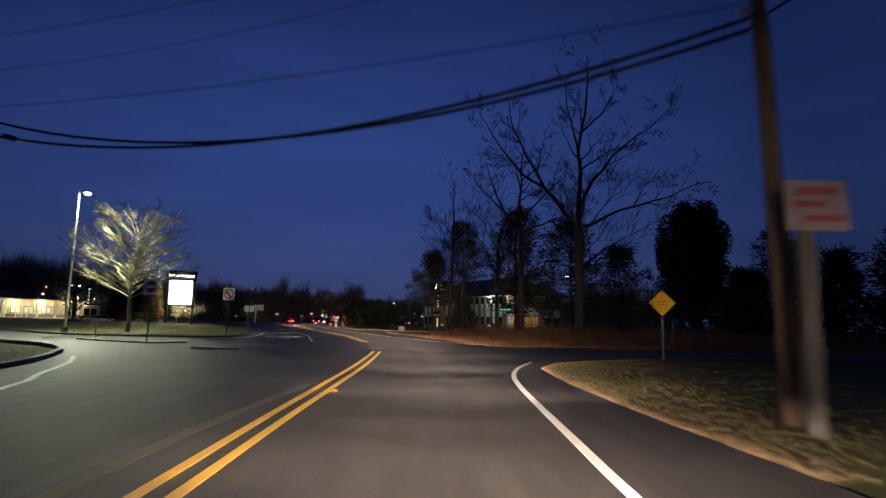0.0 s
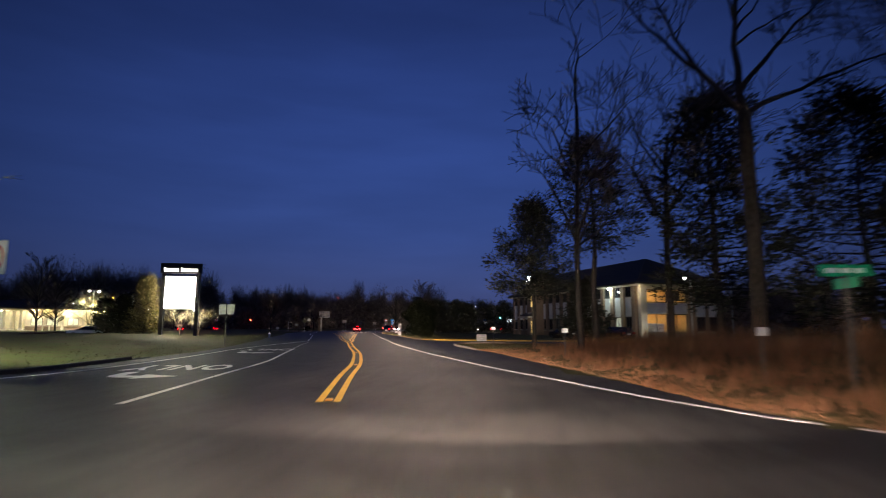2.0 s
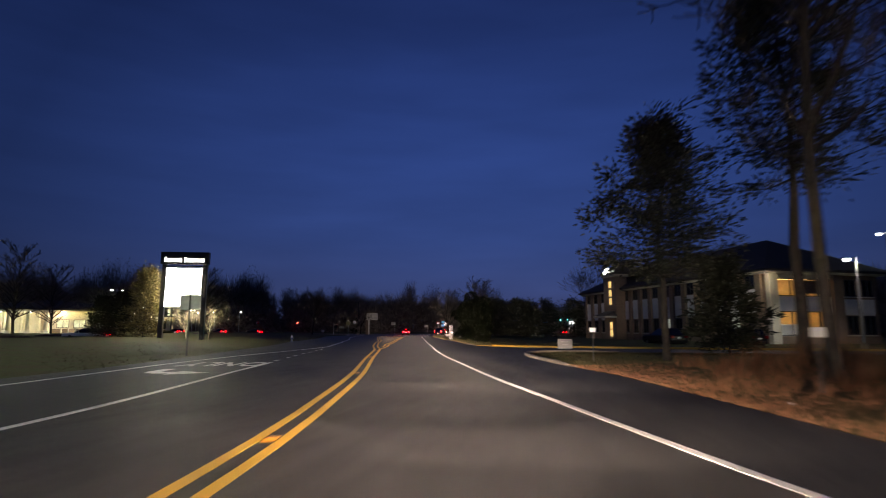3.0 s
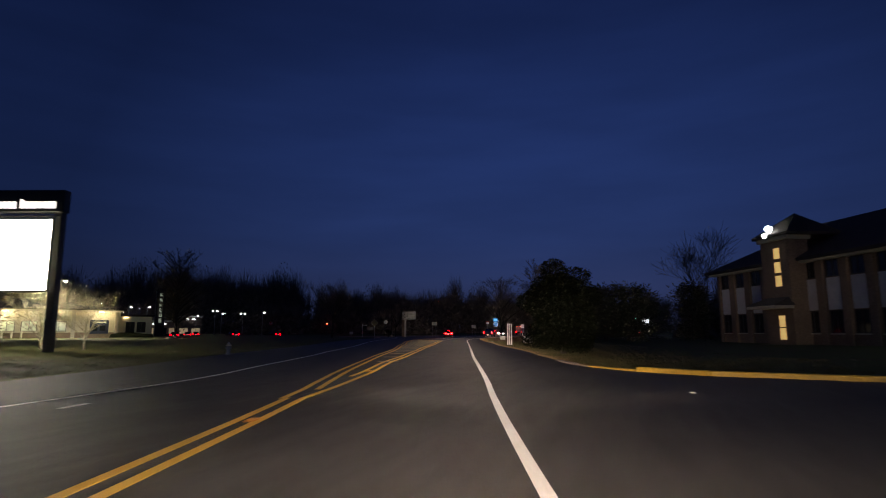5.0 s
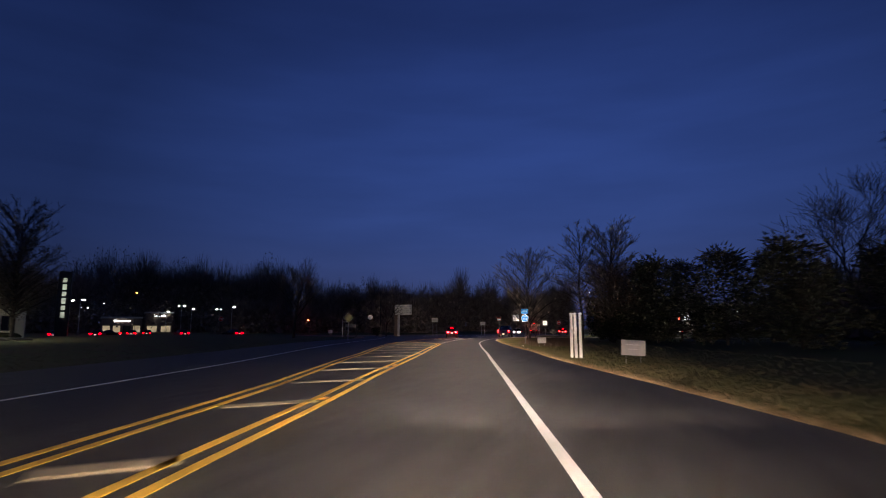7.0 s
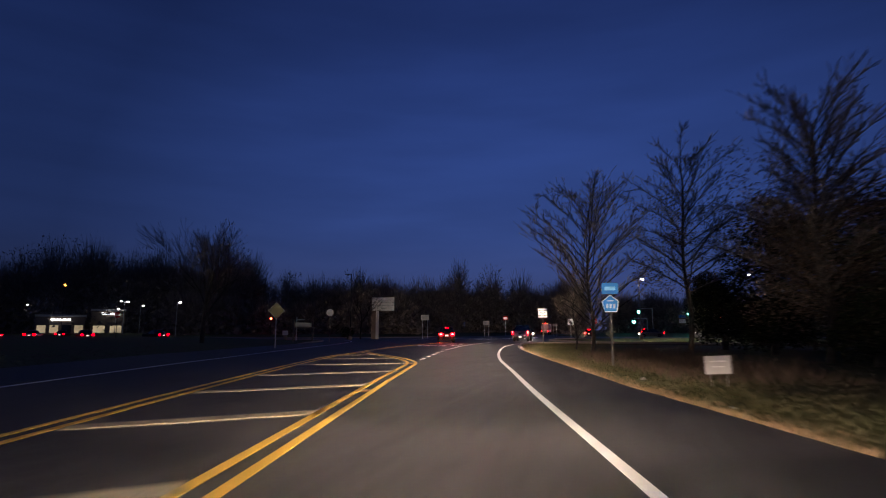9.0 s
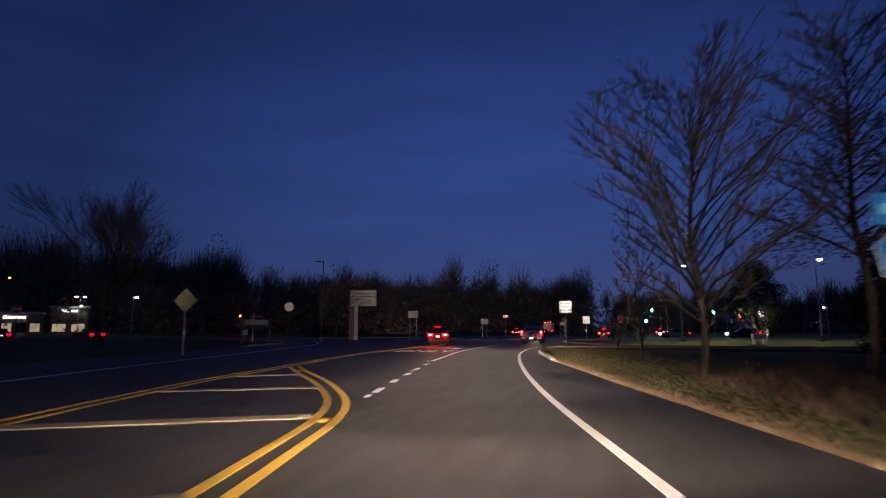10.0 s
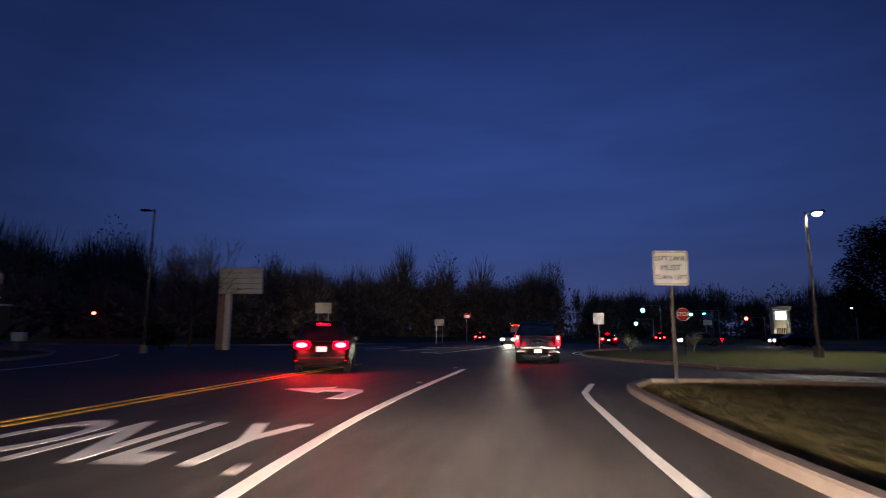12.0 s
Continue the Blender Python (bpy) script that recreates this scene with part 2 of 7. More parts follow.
CABLE = material("black_cable", (0.012, 0.012, 0.013), 0.6, spread=0.2, grain=5, bump=0)
BRICK = material("brown_brick_pier", (0.20, 0.145, 0.105), 0.85, spread=0.3, grain=9, stain=0.7, bump=0.5, bump_scale=26)
STUCCO = material("pale_stucco", (0.62, 0.57, 0.44), 0.85, spread=0.08, grain=10, stain=0.5, stain_mix=0.3, bump=0.3, bump_scale=50)
PANEL = material("white_spandrel_panel", (0.58, 0.58, 0.58), 0.6, spread=0.08, grain=4, stain=0.6, stain_mix=0.35, bump=0.1)
TRIM = material("cream_trim", (0.50, 0.46, 0.38), 0.7, spread=0.1, grain=6, stain=1.0, stain_mix=0.3, bump=0.1)
SHINGLE = material("dark_shingles", (0.040, 0.034, 0.032), 0.9, spread=0.35, grain=7, stain=0.6, bump=0.7, bump_scale=14)
STONE = material("cast_stone", (0.55, 0.52, 0.46), 0.8, spread=0.12, grain=8, stain=0.8, stain_mix=0.4, bump=0.4, bump_scale=25)
DARK_GLASS = glass("dark_window_glass")
CAR_GLASS = glass("tinted_car_glass", (0.003, 0.0033, 0.004))
CHROME = material("chrome", (0.16, 0.16, 0.17), 0.08, metal=1.0, spread=0.05, grain=8, bump=0, rough_by=0.03)
BUMPER = material("dull_chrome", (0.03, 0.03, 0.033), 0.3, metal=0.8, spread=0.2, grain=8, bump=0)
NAVY = material("navy_panel", (0.012, 0.020, 0.055), 0.5, spread=0.1, grain=5, bump=0)
TYRE = material("tyre_rubber", (0.010, 0.010, 0.010), 0.85, spread=0.2, grain=20, bump=0.3, spec=0.1)
ALLOY = material("alloy_rim", (0.07, 0.07, 0.075), 0.35, metal=0.9, spread=0.1, grain=8, bump=0)
BLUE_PAINT = material("dark_blue_car_paint", (0.004, 0.010, 0.036), 0.16, metal=0.0, spread=0.08, grain=6, bump=0, spec=0.3, rough_by=0.03)
DARK_PAINT = material("black_car_paint", (0.003, 0.0028, 0.003), 0.34, metal=0.0, spread=0.08, grain=6, bump=0, spec=0.12, rough_by=0.03)
WHITE_PAINT = material("white_car_paint", (0.70, 0.70, 0.70), 0.3, spread=0.04, grain=6, bump=0, spec=0.6)
GREY_PAINT = material("grey_car_paint", (0.13, 0.13, 0.14), 0.3, metal=0.5, spread=0.06, grain=6, bump=0, spec=0.6)
PLASTIC = material("black_plastic", (0.005, 0.005, 0.005), 0.7, spread=0.15, grain=12, bump=0.1, spec=0.12)
HYDRANT_RED = material("hydrant_paint", (0.10, 0.12, 0.20), 0.5, spread=0.2, grain=8, bump=0.1)
LITTER = material("crumpled_paper", (0.42, 0.40, 0.38), 0.7, spread=0.1, grain=12, bump=0.3)

TAIL = glowing("brake_light", (1.0, 0.0004, 0.0014), 42.0)
TAIL_DIM = glowing("running_light", (1.0, 0.0008, 0.003), 14.0)
TAIL_OFF = material("unlit_red_lens", (0.16, 0.006, 0.006), 0.25, spread=0.05, grain=8, bump=0)
TAIL_CORE = glowing("bulb_core", (1.0, 0.07, 0.06), 22.0)
HEADLIGHT = glowing("headlight", (1.0, 0.90, 0.72), 110.0)
AMBER = glowing("amber_lamp", (1.0, 0.32, 0.03), 14.0)
# plates glow by themselves in place of small plate lamps
PLATE = glowing("glowing_plate", (0.95, 0.93, 0.85), 0.9, 0.15, 6)
PLATE_OFF = material("plate_white", (0.78, 0.77, 0.72), 0.5, spread=0.05, grain=8, bump=0)
SCREEN = glowing("bright_screen", (1.0, 0.92, 0.70), 48.0, 0.08, 0.8)
LETTER = glowing("lit_letters", (1.0, 0.95, 0.88), 3.0)
LAMP_COOL = glowing("led_lamp", (0.93, 1.0, 0.92), 40.0)
LAMP_WARM = glowing("warm_lamp", (1.0, 0.72, 0.38), 16.0)
LAMP_DIM = glowing("small_lamp", (0.95, 0.97, 1.0), 9.0)
WINDOW_WARM = glowing("warm_room", (1.0, 0.60, 0.19), 0.6, 0.45, 1.2)
WINDOW_COOL = glowing("cool_room", (0.85, 0.92, 0.72), 0.38, 0.5, 1.3)
ROOM = material("warm_room_paint", (0.62, 0.46, 0.24), 0.8, spread=0.15, grain=3, stain=0.8, stain_mix=0.4, bump=0)
ROOM_LIGHT = glowing("room_ceiling_light", (1.0, 0.66, 0.26), 9.0)
STAIR_LIGHT = glowing("stair_window", (1.0, 0.66, 0.22), 0.95, 0.15, 1.0)
GREEN_LAMP = glowing("green_signal", (0.05, 1.0, 0.72), 80.0)
RED_LAMP = glowing("red_signal", (1.0, 0.06, 0.03), 24.0)
SHOP_SIGN = glowing("shop_sign", (0.9, 0.95, 1.0), 4.0)
SHOP_WINDOW = glowing("shop_window", (1.0, 0.80, 0.48), 0.3, 0.4, 0.6)


# ---------------------------------------------------------------- building blocks
class Shape:
    """Gathers vertices and faces for one mesh."""

    def __init__(self):
        self.v, self.f = [], []

    def add(self, verts, faces):
        k = len(self.v)
        self.v.extend([tuple(p) for p in verts])
        self.f.extend([tuple(i + k for i in f) for f in faces])
        return self

    def box(self, centre, size, m=None, cut=0.0):
        """A box, with chamfered edges where cut is given; m places it."""
        m = m or Matrix()
        c, h = Vector(centre), [s / 2 for s in size]
        cut = min(cut, *[s * 0.45 for s in h]) if cut else 0
        if not cut:
            vs = [m @ (c + Vector((x * h[0], y * h[1], z * h[2]))) for z in (-1, 1) for y in (-1, 1) for x in (-1, 1)]
            return self.add(vs, [(0, 2, 3, 1), (4, 5, 7, 6), (0, 1, 5, 4), (2, 6, 7, 3), (0, 4, 6, 2), (1, 3, 7, 5)])
        rings = []
        for z, inset in ((-h[2], cut), (-h[2] + cut, 0), (h[2] - cut, 0), (h[2], cut)):
            a, b = h[0] - inset, h[1] - inset
            k = cut
            rings.append([(-a + k, -b, z), (a - k, -b, z), (a, -b + k, z), (a, b - k, z), (a - k, b, z), (-a + k, b, z), (-a, b - k, z), (-a, -b + k, z)])
        vs = [m @ (c + Vector(p)) for r in rings for p in r]
        fs = [tuple(range(7, -1, -1)), tuple(range(24, 32))]
        for r in range(3):
            fs += [(r * 8 + i, r * 8 + (i + 1) % 8, r * 8 + 8 + (i + 1) % 8, r * 8 + 8 + i) for i in range(8)]
        return self.add(vs, fs)

    def tube(self, points, radii, sides=6, closed=True):
        """A tapered tube along points."""
        pts = [Vector(p) for p in points]
        radii = radii if hasattr(radii, "__len__") else [radii] * len(pts)
        vs, fs = [], []
        for i, (p, r) in enumerate(zip(pts, radii)):
            d = (pts[min(i + 1, len(pts) - 1)] - pts[max(i - 1, 0)]).normalized()
            side = d.cross(Vector((0.31, 0.17, 0.94)) if abs(d.z) < 0.9 else Vector((1, 0, 0))).normalized()
            up = d.cross(side)
            vs += [p + (side * math.cos(a) + up * math.sin(a)) * r for a in (2 * math.pi * k / sides for k in range(sides))]
        for i in range(len(pts) - 1):
            fs += [(i * sides + k, i * sides + (k + 1) % sides, (i + 1) * sides + (k + 1) % sides, (i + 1) * sides + k) for k in range(sides)]
        if closed:
            fs += [tuple(range(sides - 1, -1, -1)), tuple(range((len(pts) - 1) * sides, len(pts) * sides))]
        return self.add(vs, fs)

    def loft(self, rings):
        """Skins rings of equal length, and closes the ends."""
        n = len(rings[0])
        vs = [p for r in rings for p in r]
        fs = [tuple(range(n - 1, -1, -1)), tuple(range((len(rings) - 1) * n, len(rings) * n))]
        for i in range(len(rings) - 1):
            fs += [(i * n + k, i * n + (k + 1) % n, (i + 1) * n + (k + 1) % n, (i + 1) * n + k) for k in range(n)]
        return self.add(vs, fs)

    def prism(self, outline, depth, m=None):
        """An outline in x and z, given depth along y from 0."""
        m = m or Matrix()
        n = len(outline)
        vs = [m @ Vector((x, y, z)) for y in (0, depth) for x, z in outline]
        fs = [tuple(range(n)), tuple(range(2 * n - 1, n - 1, -1))]
        fs += [(k, n + k, n + (k + 1) % n, (k + 1) % n) for k in range(n)]
        return self.add(vs, fs)

    def slab(self, outline, low, high):
        """An outline in x and y, from low to high."""
        n = len(outline)
        vs = [(x, y, z) for z in (low, high) for x, y in outline]
        fs = [tuple(range(n - 1, -1, -1)), tuple(range(n, 2 * n))]
        fs += [(k, (k + 1) % n, n + (k + 1) % n, n + k) for k in range(n)]
        return self.add(vs, fs)

    def ball(self, centre, radii, rows=7, cols=10, lump=0.0):
        c = Vector(centre)
        radii = radii if hasattr(radii, "__len__") else (radii,) * 3
        vs, fs = [], []
        for i in range(rows + 1):
            a = math.pi * i / rows
            for k in range(cols):
                b = 2 * math.pi * k / cols
                s = 1 + lump * (random.random() - 0.5)
                vs.append(c + Vector((radii[0] * math.sin(a) * math.cos(b) * s, radii[1] * math.sin(a) * math.sin(b) * s, radii[2] * math.cos(a) * s)))
        for i in range(rows):
            fs += [(i * cols + k, (i + 1) * cols + k, (i + 1) * cols + (k + 1) % cols, i * cols + (k + 1) % cols) for k in range(cols)]
        return self.add(vs, fs)

    def mesh(self, name, mat, smooth=False):
        me = bpy.data.meshes.new(name)
        me.from_pydata(self.v, [], self.f)
        me.materials.append(mat)
        me.validate()
        me.update()
        if smooth:
            me.polygons.foreach_set("use_smooth", [True] * len(me.polygons))
        return me


def part(name, shape, mat, parent=None, label="", bevel=0.0, smooth=False):
    """One mesh under a thing or a part."""
    ob = new(name, shape.mesh(name, mat, smooth))
    if parent:
        ob.parent = parent
    if bevel:
        mod = ob.modifiers.new("bevel", "BEVEL")
        mod.width, mod.segments, mod.limit_method = bevel, 2, "ANGLE"
    return tagged(ob, label)


def thing(name, m, label, category, group="", kind=""):
    """An empty at the base of a thing."""
    ob = new(name)
    ob.empty_display_size = 0.2
    ob.matrix_world = m
    return tagged(ob, label, category, group, kind)


def lettering(name, text, size, mat, parent, m, width=None, thick=0.0):
    """Words in the built-in font, centred, under a thing."""
    data = bpy.data.curves.new(name, "FONT")
    data.body, data.size, data.align_x, data.align_y = text, size, "CENTER", "CENTER"
    data.extrude, data.offset, data.resolution_u = 0.002, thick, 3
    data.materials.append(mat)
    ob = new(name, data)
    ob.parent = parent
    ob.matrix_local = m
    return ob


def smooth_line(points, step=1.5):
    """A rounded line through points (Catmull-Rom)."""
    p = [Vector((*q[:2], 0)) for q in points]
    p = [p[0] * 2 - p[1]] + p + [p[-1] * 2 - p[-2]]
    out = []
    for i in range(1, len(p) - 2):
        a, b, c, d = p[i - 1 : i + 3]
        n = max(1, int((c - b).length / step))
        for k in range(n):
            t = k / n
            out.append(0.5 * (2 * b + (c - a) * t + (2 * a - 5 * b + 4 * c - d) * t * t + (3 * b - a - 3 * c + d) * t**3))
    return out + [p[-2]]


def offset_line(line, off):
    """The line moved to its right by off."""
    out = []
    for i, q in enumerate(line):
        d = (line[min(i + 1, len(line) - 1)] - line[max(i - 1, 0)]).normalized()
        out.append(q + Vector((d.y, -d.x, 0)) * off)
    return out


def ribbon(line, width, low, high, wobble=0.0):
    """A band of some thickness along a line."""
    s = Shape()
    a, b = offset_line(line, -width / 2), offset_line(line, width / 2)
    if wobble:
        for q in a + b:
            q += Vector(((random.random() - 0.5) * wobble, (random.random() - 0.5) * wobble, 0))
    n = len(line)
    s.v = [(q.x, q.y, ground(q.x, q.y, road=True) + z) for z in (low, high) for q in a + b]
    for i in range(n - 1):
        s.f += [(2 * n + i, 3 * n + i, 3 * n + i + 1, 2 * n + i + 1), (i, 2 * n + i, 2 * n + i + 1, i + 1), (n + i, n + i + 1, 3 * n + i + 1, 3 * n + i)]
    s.f += [(0, n, 3 * n, 2 * n), (n - 1, 3 * n - 1, 4 * n - 1, 2 * n - 1)][:1]
    return s


from mathutils.geometry import delaunay_2d_cdt

# ---------------------------------------------------------------- the lie of the land
RIGHT_EDGE = [(4.1, -80), (4.0, 6), (3.8, 9), (3.7, 12), (3.7, 16), (3.95, 20.0), (5.2, 23.0), (9.5, 26.6), (15, 28.6), (30, 29.6), (90, 31)]
RIGHT_EDGE += [(90, 38), (30, 36.2), (13.7, 35.2), (8.6, 35.8), (5.9, 37.6), (4.2, 39.4), (3.0, 41.8), (2.2, 45.9), (1.5, 48.4), (0.9, 51.1), (-0.4, 57), (-1.8, 63), (-3.2, 67.2), (-4.2, 70.7), (-5.1, 74.3), (-5.5, 77.6), (-5.1, 79.9), (-3.4, 81.3), (4, 82), (40, 82)]
RIGHT_EDGE += [(40, 89.2), (4, 89.6), (-4, 90.3), (-7.4, 91.2), (-9.4, 92.6), (-11, 94.6), (-12.1, 97), (-12.8, 99.7), (-14.2, 104.2), (-15.4, 108.9), (-17.4, 115.2), (-19.4, 121), (-21.4, 127.2), (-23.3, 134.4), (-25.8, 141.8), (-27.5, 147.8), (-29.8, 155.8), (-31.3, 161.5), (-32.5, 166.3), (-33.6, 171.6), (-34.2, 175), (-34.6, 179.5), (-34.7, 182.6), (-34.1, 184.4), (-32.4, 184.9), (-26, 184.4), (30, 178)]
RIGHT_EDGE += [(30, 183), (-26.6, 189.0), (-31.6, 194.2), (-34.2, 198.8), (-35.2, 203.5), (-35.2, 208), (-34.3, 214), (-31, 221), (-22, 226), (60, 236)]
LEFT_EDGE = [(60, 250), (-20, 246), (-36, 252), (-42, 268), (-42, 420), (-54, 420), (-54, 285), (-56, 262), (-60, 240), (-64, 228.5), (-71, 220.5), (-80, 216.8), (-170, 232)]
LEFT_EDGE += [(-170, 222), (-82, 206), (-78.5, 203.4), (-70.6, 200.2), (-64.4, 194.5), (-60.4, 187.6), (-57.4, 178), (-54.6, 166), (-51, 152), (-46.3, 140), (-40.6, 125), (-36.0, 111.5), (-32.9, 101.9), (-30.2, 95), (-27.8, 89), (-24.6, 79.5), (-21.9, 71.6), (-20.2, 66.4), (-18.7, 61.2), (-17.5, 55), (-16.5, 50), (-15.8, 46.4), (-16.4, 44.0), (-19.6, 42.9), (-24.0, 42.7), (-28.0, 43.8), (-38.0, 51.6), (-90, 98)]
LEFT_EDGE += [(-100, 92), (-55, 58), (-33, 38.6), (-24.4, 31.9), (-18.6, 28.0), (-15.8, 24.9), (-14.1, 22), (-12.4, 18), (-11.4, 14), (-10.6, 8), (-10.2, 0), (-10.2, -80)]
YELLOW_A = [(-2.45, -40), (-2.45, -20), (-2.45, -8), (-2.45, -2), (-2.45, 2), (-2.45, 5), (-2.46, 9), (-2.41, 14), (-2.37, 20), (-2.45, 25), (-2.55, 28.9)]
YELLOW_B = [(-4.44, 41.45), (-5.8, 47.2), (-6.78, 51.7), (-7.85, 55.8), (-9.55, 61.8), (-12.5, 71), (-15.4, 80.4), (-16.25, 83)]
GORE_L = [(-16.3, 82.9), (-16.85, 84.6), (-17.35, 85.9), (-18.05, 87.8), (-19.1, 90.7), (-21.2, 97.0), (-22.95, 102.3), (-26.1, 112.4), (-29.9, 123), (-32, 129.4), (-35.2, 138.2), (-38.4, 147.6), (-40.3, 153.9), (-41.3, 159), (-42.3, 163.4), (-43.1, 167.4), (-43.6, 171), (-44.1, 177), (-44.4, 181), (-44.9, 191.2)]
GORE_R = [(-16.25, 83), (-16.75, 85.3), (-17.5, 88.3), (-18.05, 90.4), (-19.8, 96.2), (-20.75, 100.2), (-22.1, 105.1), (-23.5, 110.3), (-25, 115.6), (-26.75, 122.2), (-28.55, 129), (-30.6, 136.4), (-31.4, 139.3), (-32.5, 143.3), (-33.4, 146.7), (-34.0, 148.9), (-34.7, 150.6), (-35.7, 152.3), (-37.4, 154.7), (-39.4, 157.2), (-41.0, 159.3)]
EDGE_A = [(1.7, -40), (1.7, -20), (1.7, -8), (1.7, -2), (1.72, 2), (1.77, 5.3), (1.9, 8.0), (2.06, 11.2), (2.22, 14.0), (2.43, 16.3), (2.7, 18.0), (3.08, 19.7), (3.6, 21.4), (4.3, 23.4)]
EDGE_B = [(5.0, 38.6), (3.2, 40.7), (1.9, 43.1), (0.6, 46.2), (-1.5, 51), (-3.95, 57.6), (-4.85, 60), (-5.75, 62.6), (-7.45, 67.8), (-9.25, 73.3), (-11.1, 79.5), (-12.45, 84.3), (-13.65, 88.8), (-16.3, 98.2), (-17.45, 102.3), (-20.7, 114.3), (-23.1, 123.1), (-24.0, 126.4), (-25.45, 131.8), (-27.65, 139.6), (-29.5, 146.5), (-31.1, 152.4), (-32.35, 157.8), (-33.4, 163), (-34.3, 168), (-35.1, 173.2), (-35.6, 178.5), (-35.8, 181.6), (-35.55, 183.9)]
EDGE_L = [(-14.9, 44.3), (-14.7, 47.5), (-15.85, 54.4), (-17.4, 60.9), (-18.4, 65), (-19.6, 72), (-20.6, 80), (-21.6, 86.4), (-23.5, 92), (-26.6, 101.3), (-28.75, 107), (-32.6, 118.3), (-36, 127.1), (-39.2, 135.2), (-42.7, 144.8), (-45.2, 152.6), (-47.6, 160), (-50.2, 169), (-53.1, 178.4), (-56.4, 187.6), (-59.6, 193.6), (-62.6, 197.6)]
OUTLINE = np.array(RIGHT_EDGE + LEFT_EDGE, float)


def off_road(xy):
    """How far points lie outside the paving (0 inside)."""
    xy = np.asarray(xy, float)
    a, b = OUTLINE, np.roll(OUTLINE, -1, 0)
    best, inside = np.full(len(xy), 1e9), np.zeros(len(xy), bool)
    for (ax, ay), (bx, by) in zip(a, b):
        dx, dy = bx - ax, by - ay
        t = np.clip(((xy[:, 0] - ax) * dx + (xy[:, 1] - ay) * dy) / (dx * dx + dy * dy), 0, 1)
        best = np.minimum(best, np.hypot(xy[:, 0] - ax - t * dx, xy[:, 1] - ay - t * dy))
        if ay != by:
            cross = (ay > xy[:, 1]) != (by > xy[:, 1])
            inside ^= cross & (xy[:, 0] < (bx - ax) * (xy[:, 1] - ay) / (by - ay) + ax)
    return np.where(inside, 0, best)


MIDDLE = np.array(YELLOW_A + YELLOW_B + GORE_L[1:] + [(-48, 300), (-48, 420)])


def land(xy):
    """Height of the land: the paving lies level, the verges rise gently from it."""
    xy = np.asarray(xy, float)
    d = off_road(xy)
    left = xy[:, 0] < np.interp(xy[:, 1], MIDDLE[:, 1], MIDDLE[:, 0])
    soft = lambda s: np.clip(d / s, 0, 1) ** 2 * (3 - 2 * np.clip(d / s, 0, 1))  # noqa: E731
    bank = np.exp(-(((xy[:, 1] - 52) / 16) ** 2))
    return np.where(left, 0.55 * soft(16), 0.5 * bank * soft(7) + 0.25 * soft(14))


def ground(x, y, road=False):
    return 0.0 if road else float(land([(x, y)])[0])


# The ground is one sheet: fine near the road, coarse out to the horizon.
gx = np.concatenate([[-3000, -1500, -700, -400, -250], np.arange(-180, 101, 3.0), [160, 300, 500, 900, 1800, 3000]])
gy = np.concatenate([[-3000, -1200, -500, -250, -130], np.arange(-90, 331, 3.0), [380, 460, 600, 900, 1600, 3000]])
XX, YY = np.meshgrid(gx, gy)
flat = np.c_[XX.ravel(), YY.ravel()]
rough = np.random.rand(len(flat)) * 0.05 * (off_road(flat) > 25)
zz = land(flat) - 0.03 + rough
sheet = Shape()
sheet.v = [(float(x), float(y), float(z)) for (x, y), z in zip(flat, zz)]
W = len(gx)
sheet.f = [(j * W + i, j * W + i + 1, (j + 1) * W + i + 1, (j + 1) * W + i) for j in range(len(gy) - 1) for i in range(W - 1)]
tagged(part("ground", sheet, GRASS, smooth=True), "mown winter lawn and rough verge, green and straw patches", "ground", kind="structure")

n = len(OUTLINE)
spots, _, tris, _, _, _ = delaunay_2d_cdt([Vector((float(x), float(y))) for x, y in OUTLINE], [(k, (k + 1) % n) for k in range(n)], [], 1, 0.001)
me = bpy.data.meshes.new("road")
me.from_pydata([(p.x, p.y, 0) for p in spots], [], [tuple(f) for f in tris])
me.materials.append(ASPHALT)
tagged(new("road", me), "dark worn asphalt road with side streets and drives", "road", kind="structure")


# ---------------------------------------------------------------- paint on the road
def paint(name, line, width, mat, label, off=0.0, step=1.5):
    line = smooth_line(line, step) if len(line) > 2 else [Vector((*p, 0)) for p in line]
    ob = part(name, ribbon(offset_line(line, off), width, -0.002, 0.006), mat)
    return tagged(ob, label, "road marking", kind="structure")


for line in (YELLOW_A, YELLOW_B, GORE_L, GORE_R):
    for off in (-0.17, 0.17):
        inner = (line is GORE_L and off > 0) or (line is GORE_R and off < 0)
        kept = line if not inner else [p for p in line if p[1] > (84 if line is GORE_L else 87)]
        paint("double_yellow_line", kept, 0.14, YELLOW_LINE, "solid yellow centre line, slightly worn", off, 0.7 if line is GORE_R else 1.5)
paint("edge_line", EDGE_A, 0.14, WHITE_LINE, "solid white edge line curving into the side street", step=0.8)
paint("edge_line", EDGE_B, 0.14, WHITE_LINE, "solid white edge line beside the shoulder")
paint("edge_line", EDGE_L, 0.12, WHITE_LINE, "thin white edge line of the oncoming lane")
paint("edge_line", [(-8.3, 6), (-8.7, 11.9), (-10.0, 15), (-11.5, 18.6), (-13.2, 21.7)], 0.15, WHITE_LINE, "white edge line curving round the grass island")
paint("lane_line", [(-8.16, 40.6), (-8.75, 43.2), (-9.75, 47.6), (-11.1, 53.6), (-13.6, 61.6), (-15.0, 66.3)], 0.14, WHITE_LINE, "solid white line of the oncoming turn lane")
paint("lane_line", [(-37.4, 164.2), (-38.05, 168.3), (-38.95, 173.8), (-39.5, 179.4), (-39.9, 189.2)], 0.17, WHITE_LINE, "solid white line beside the left turn lane")
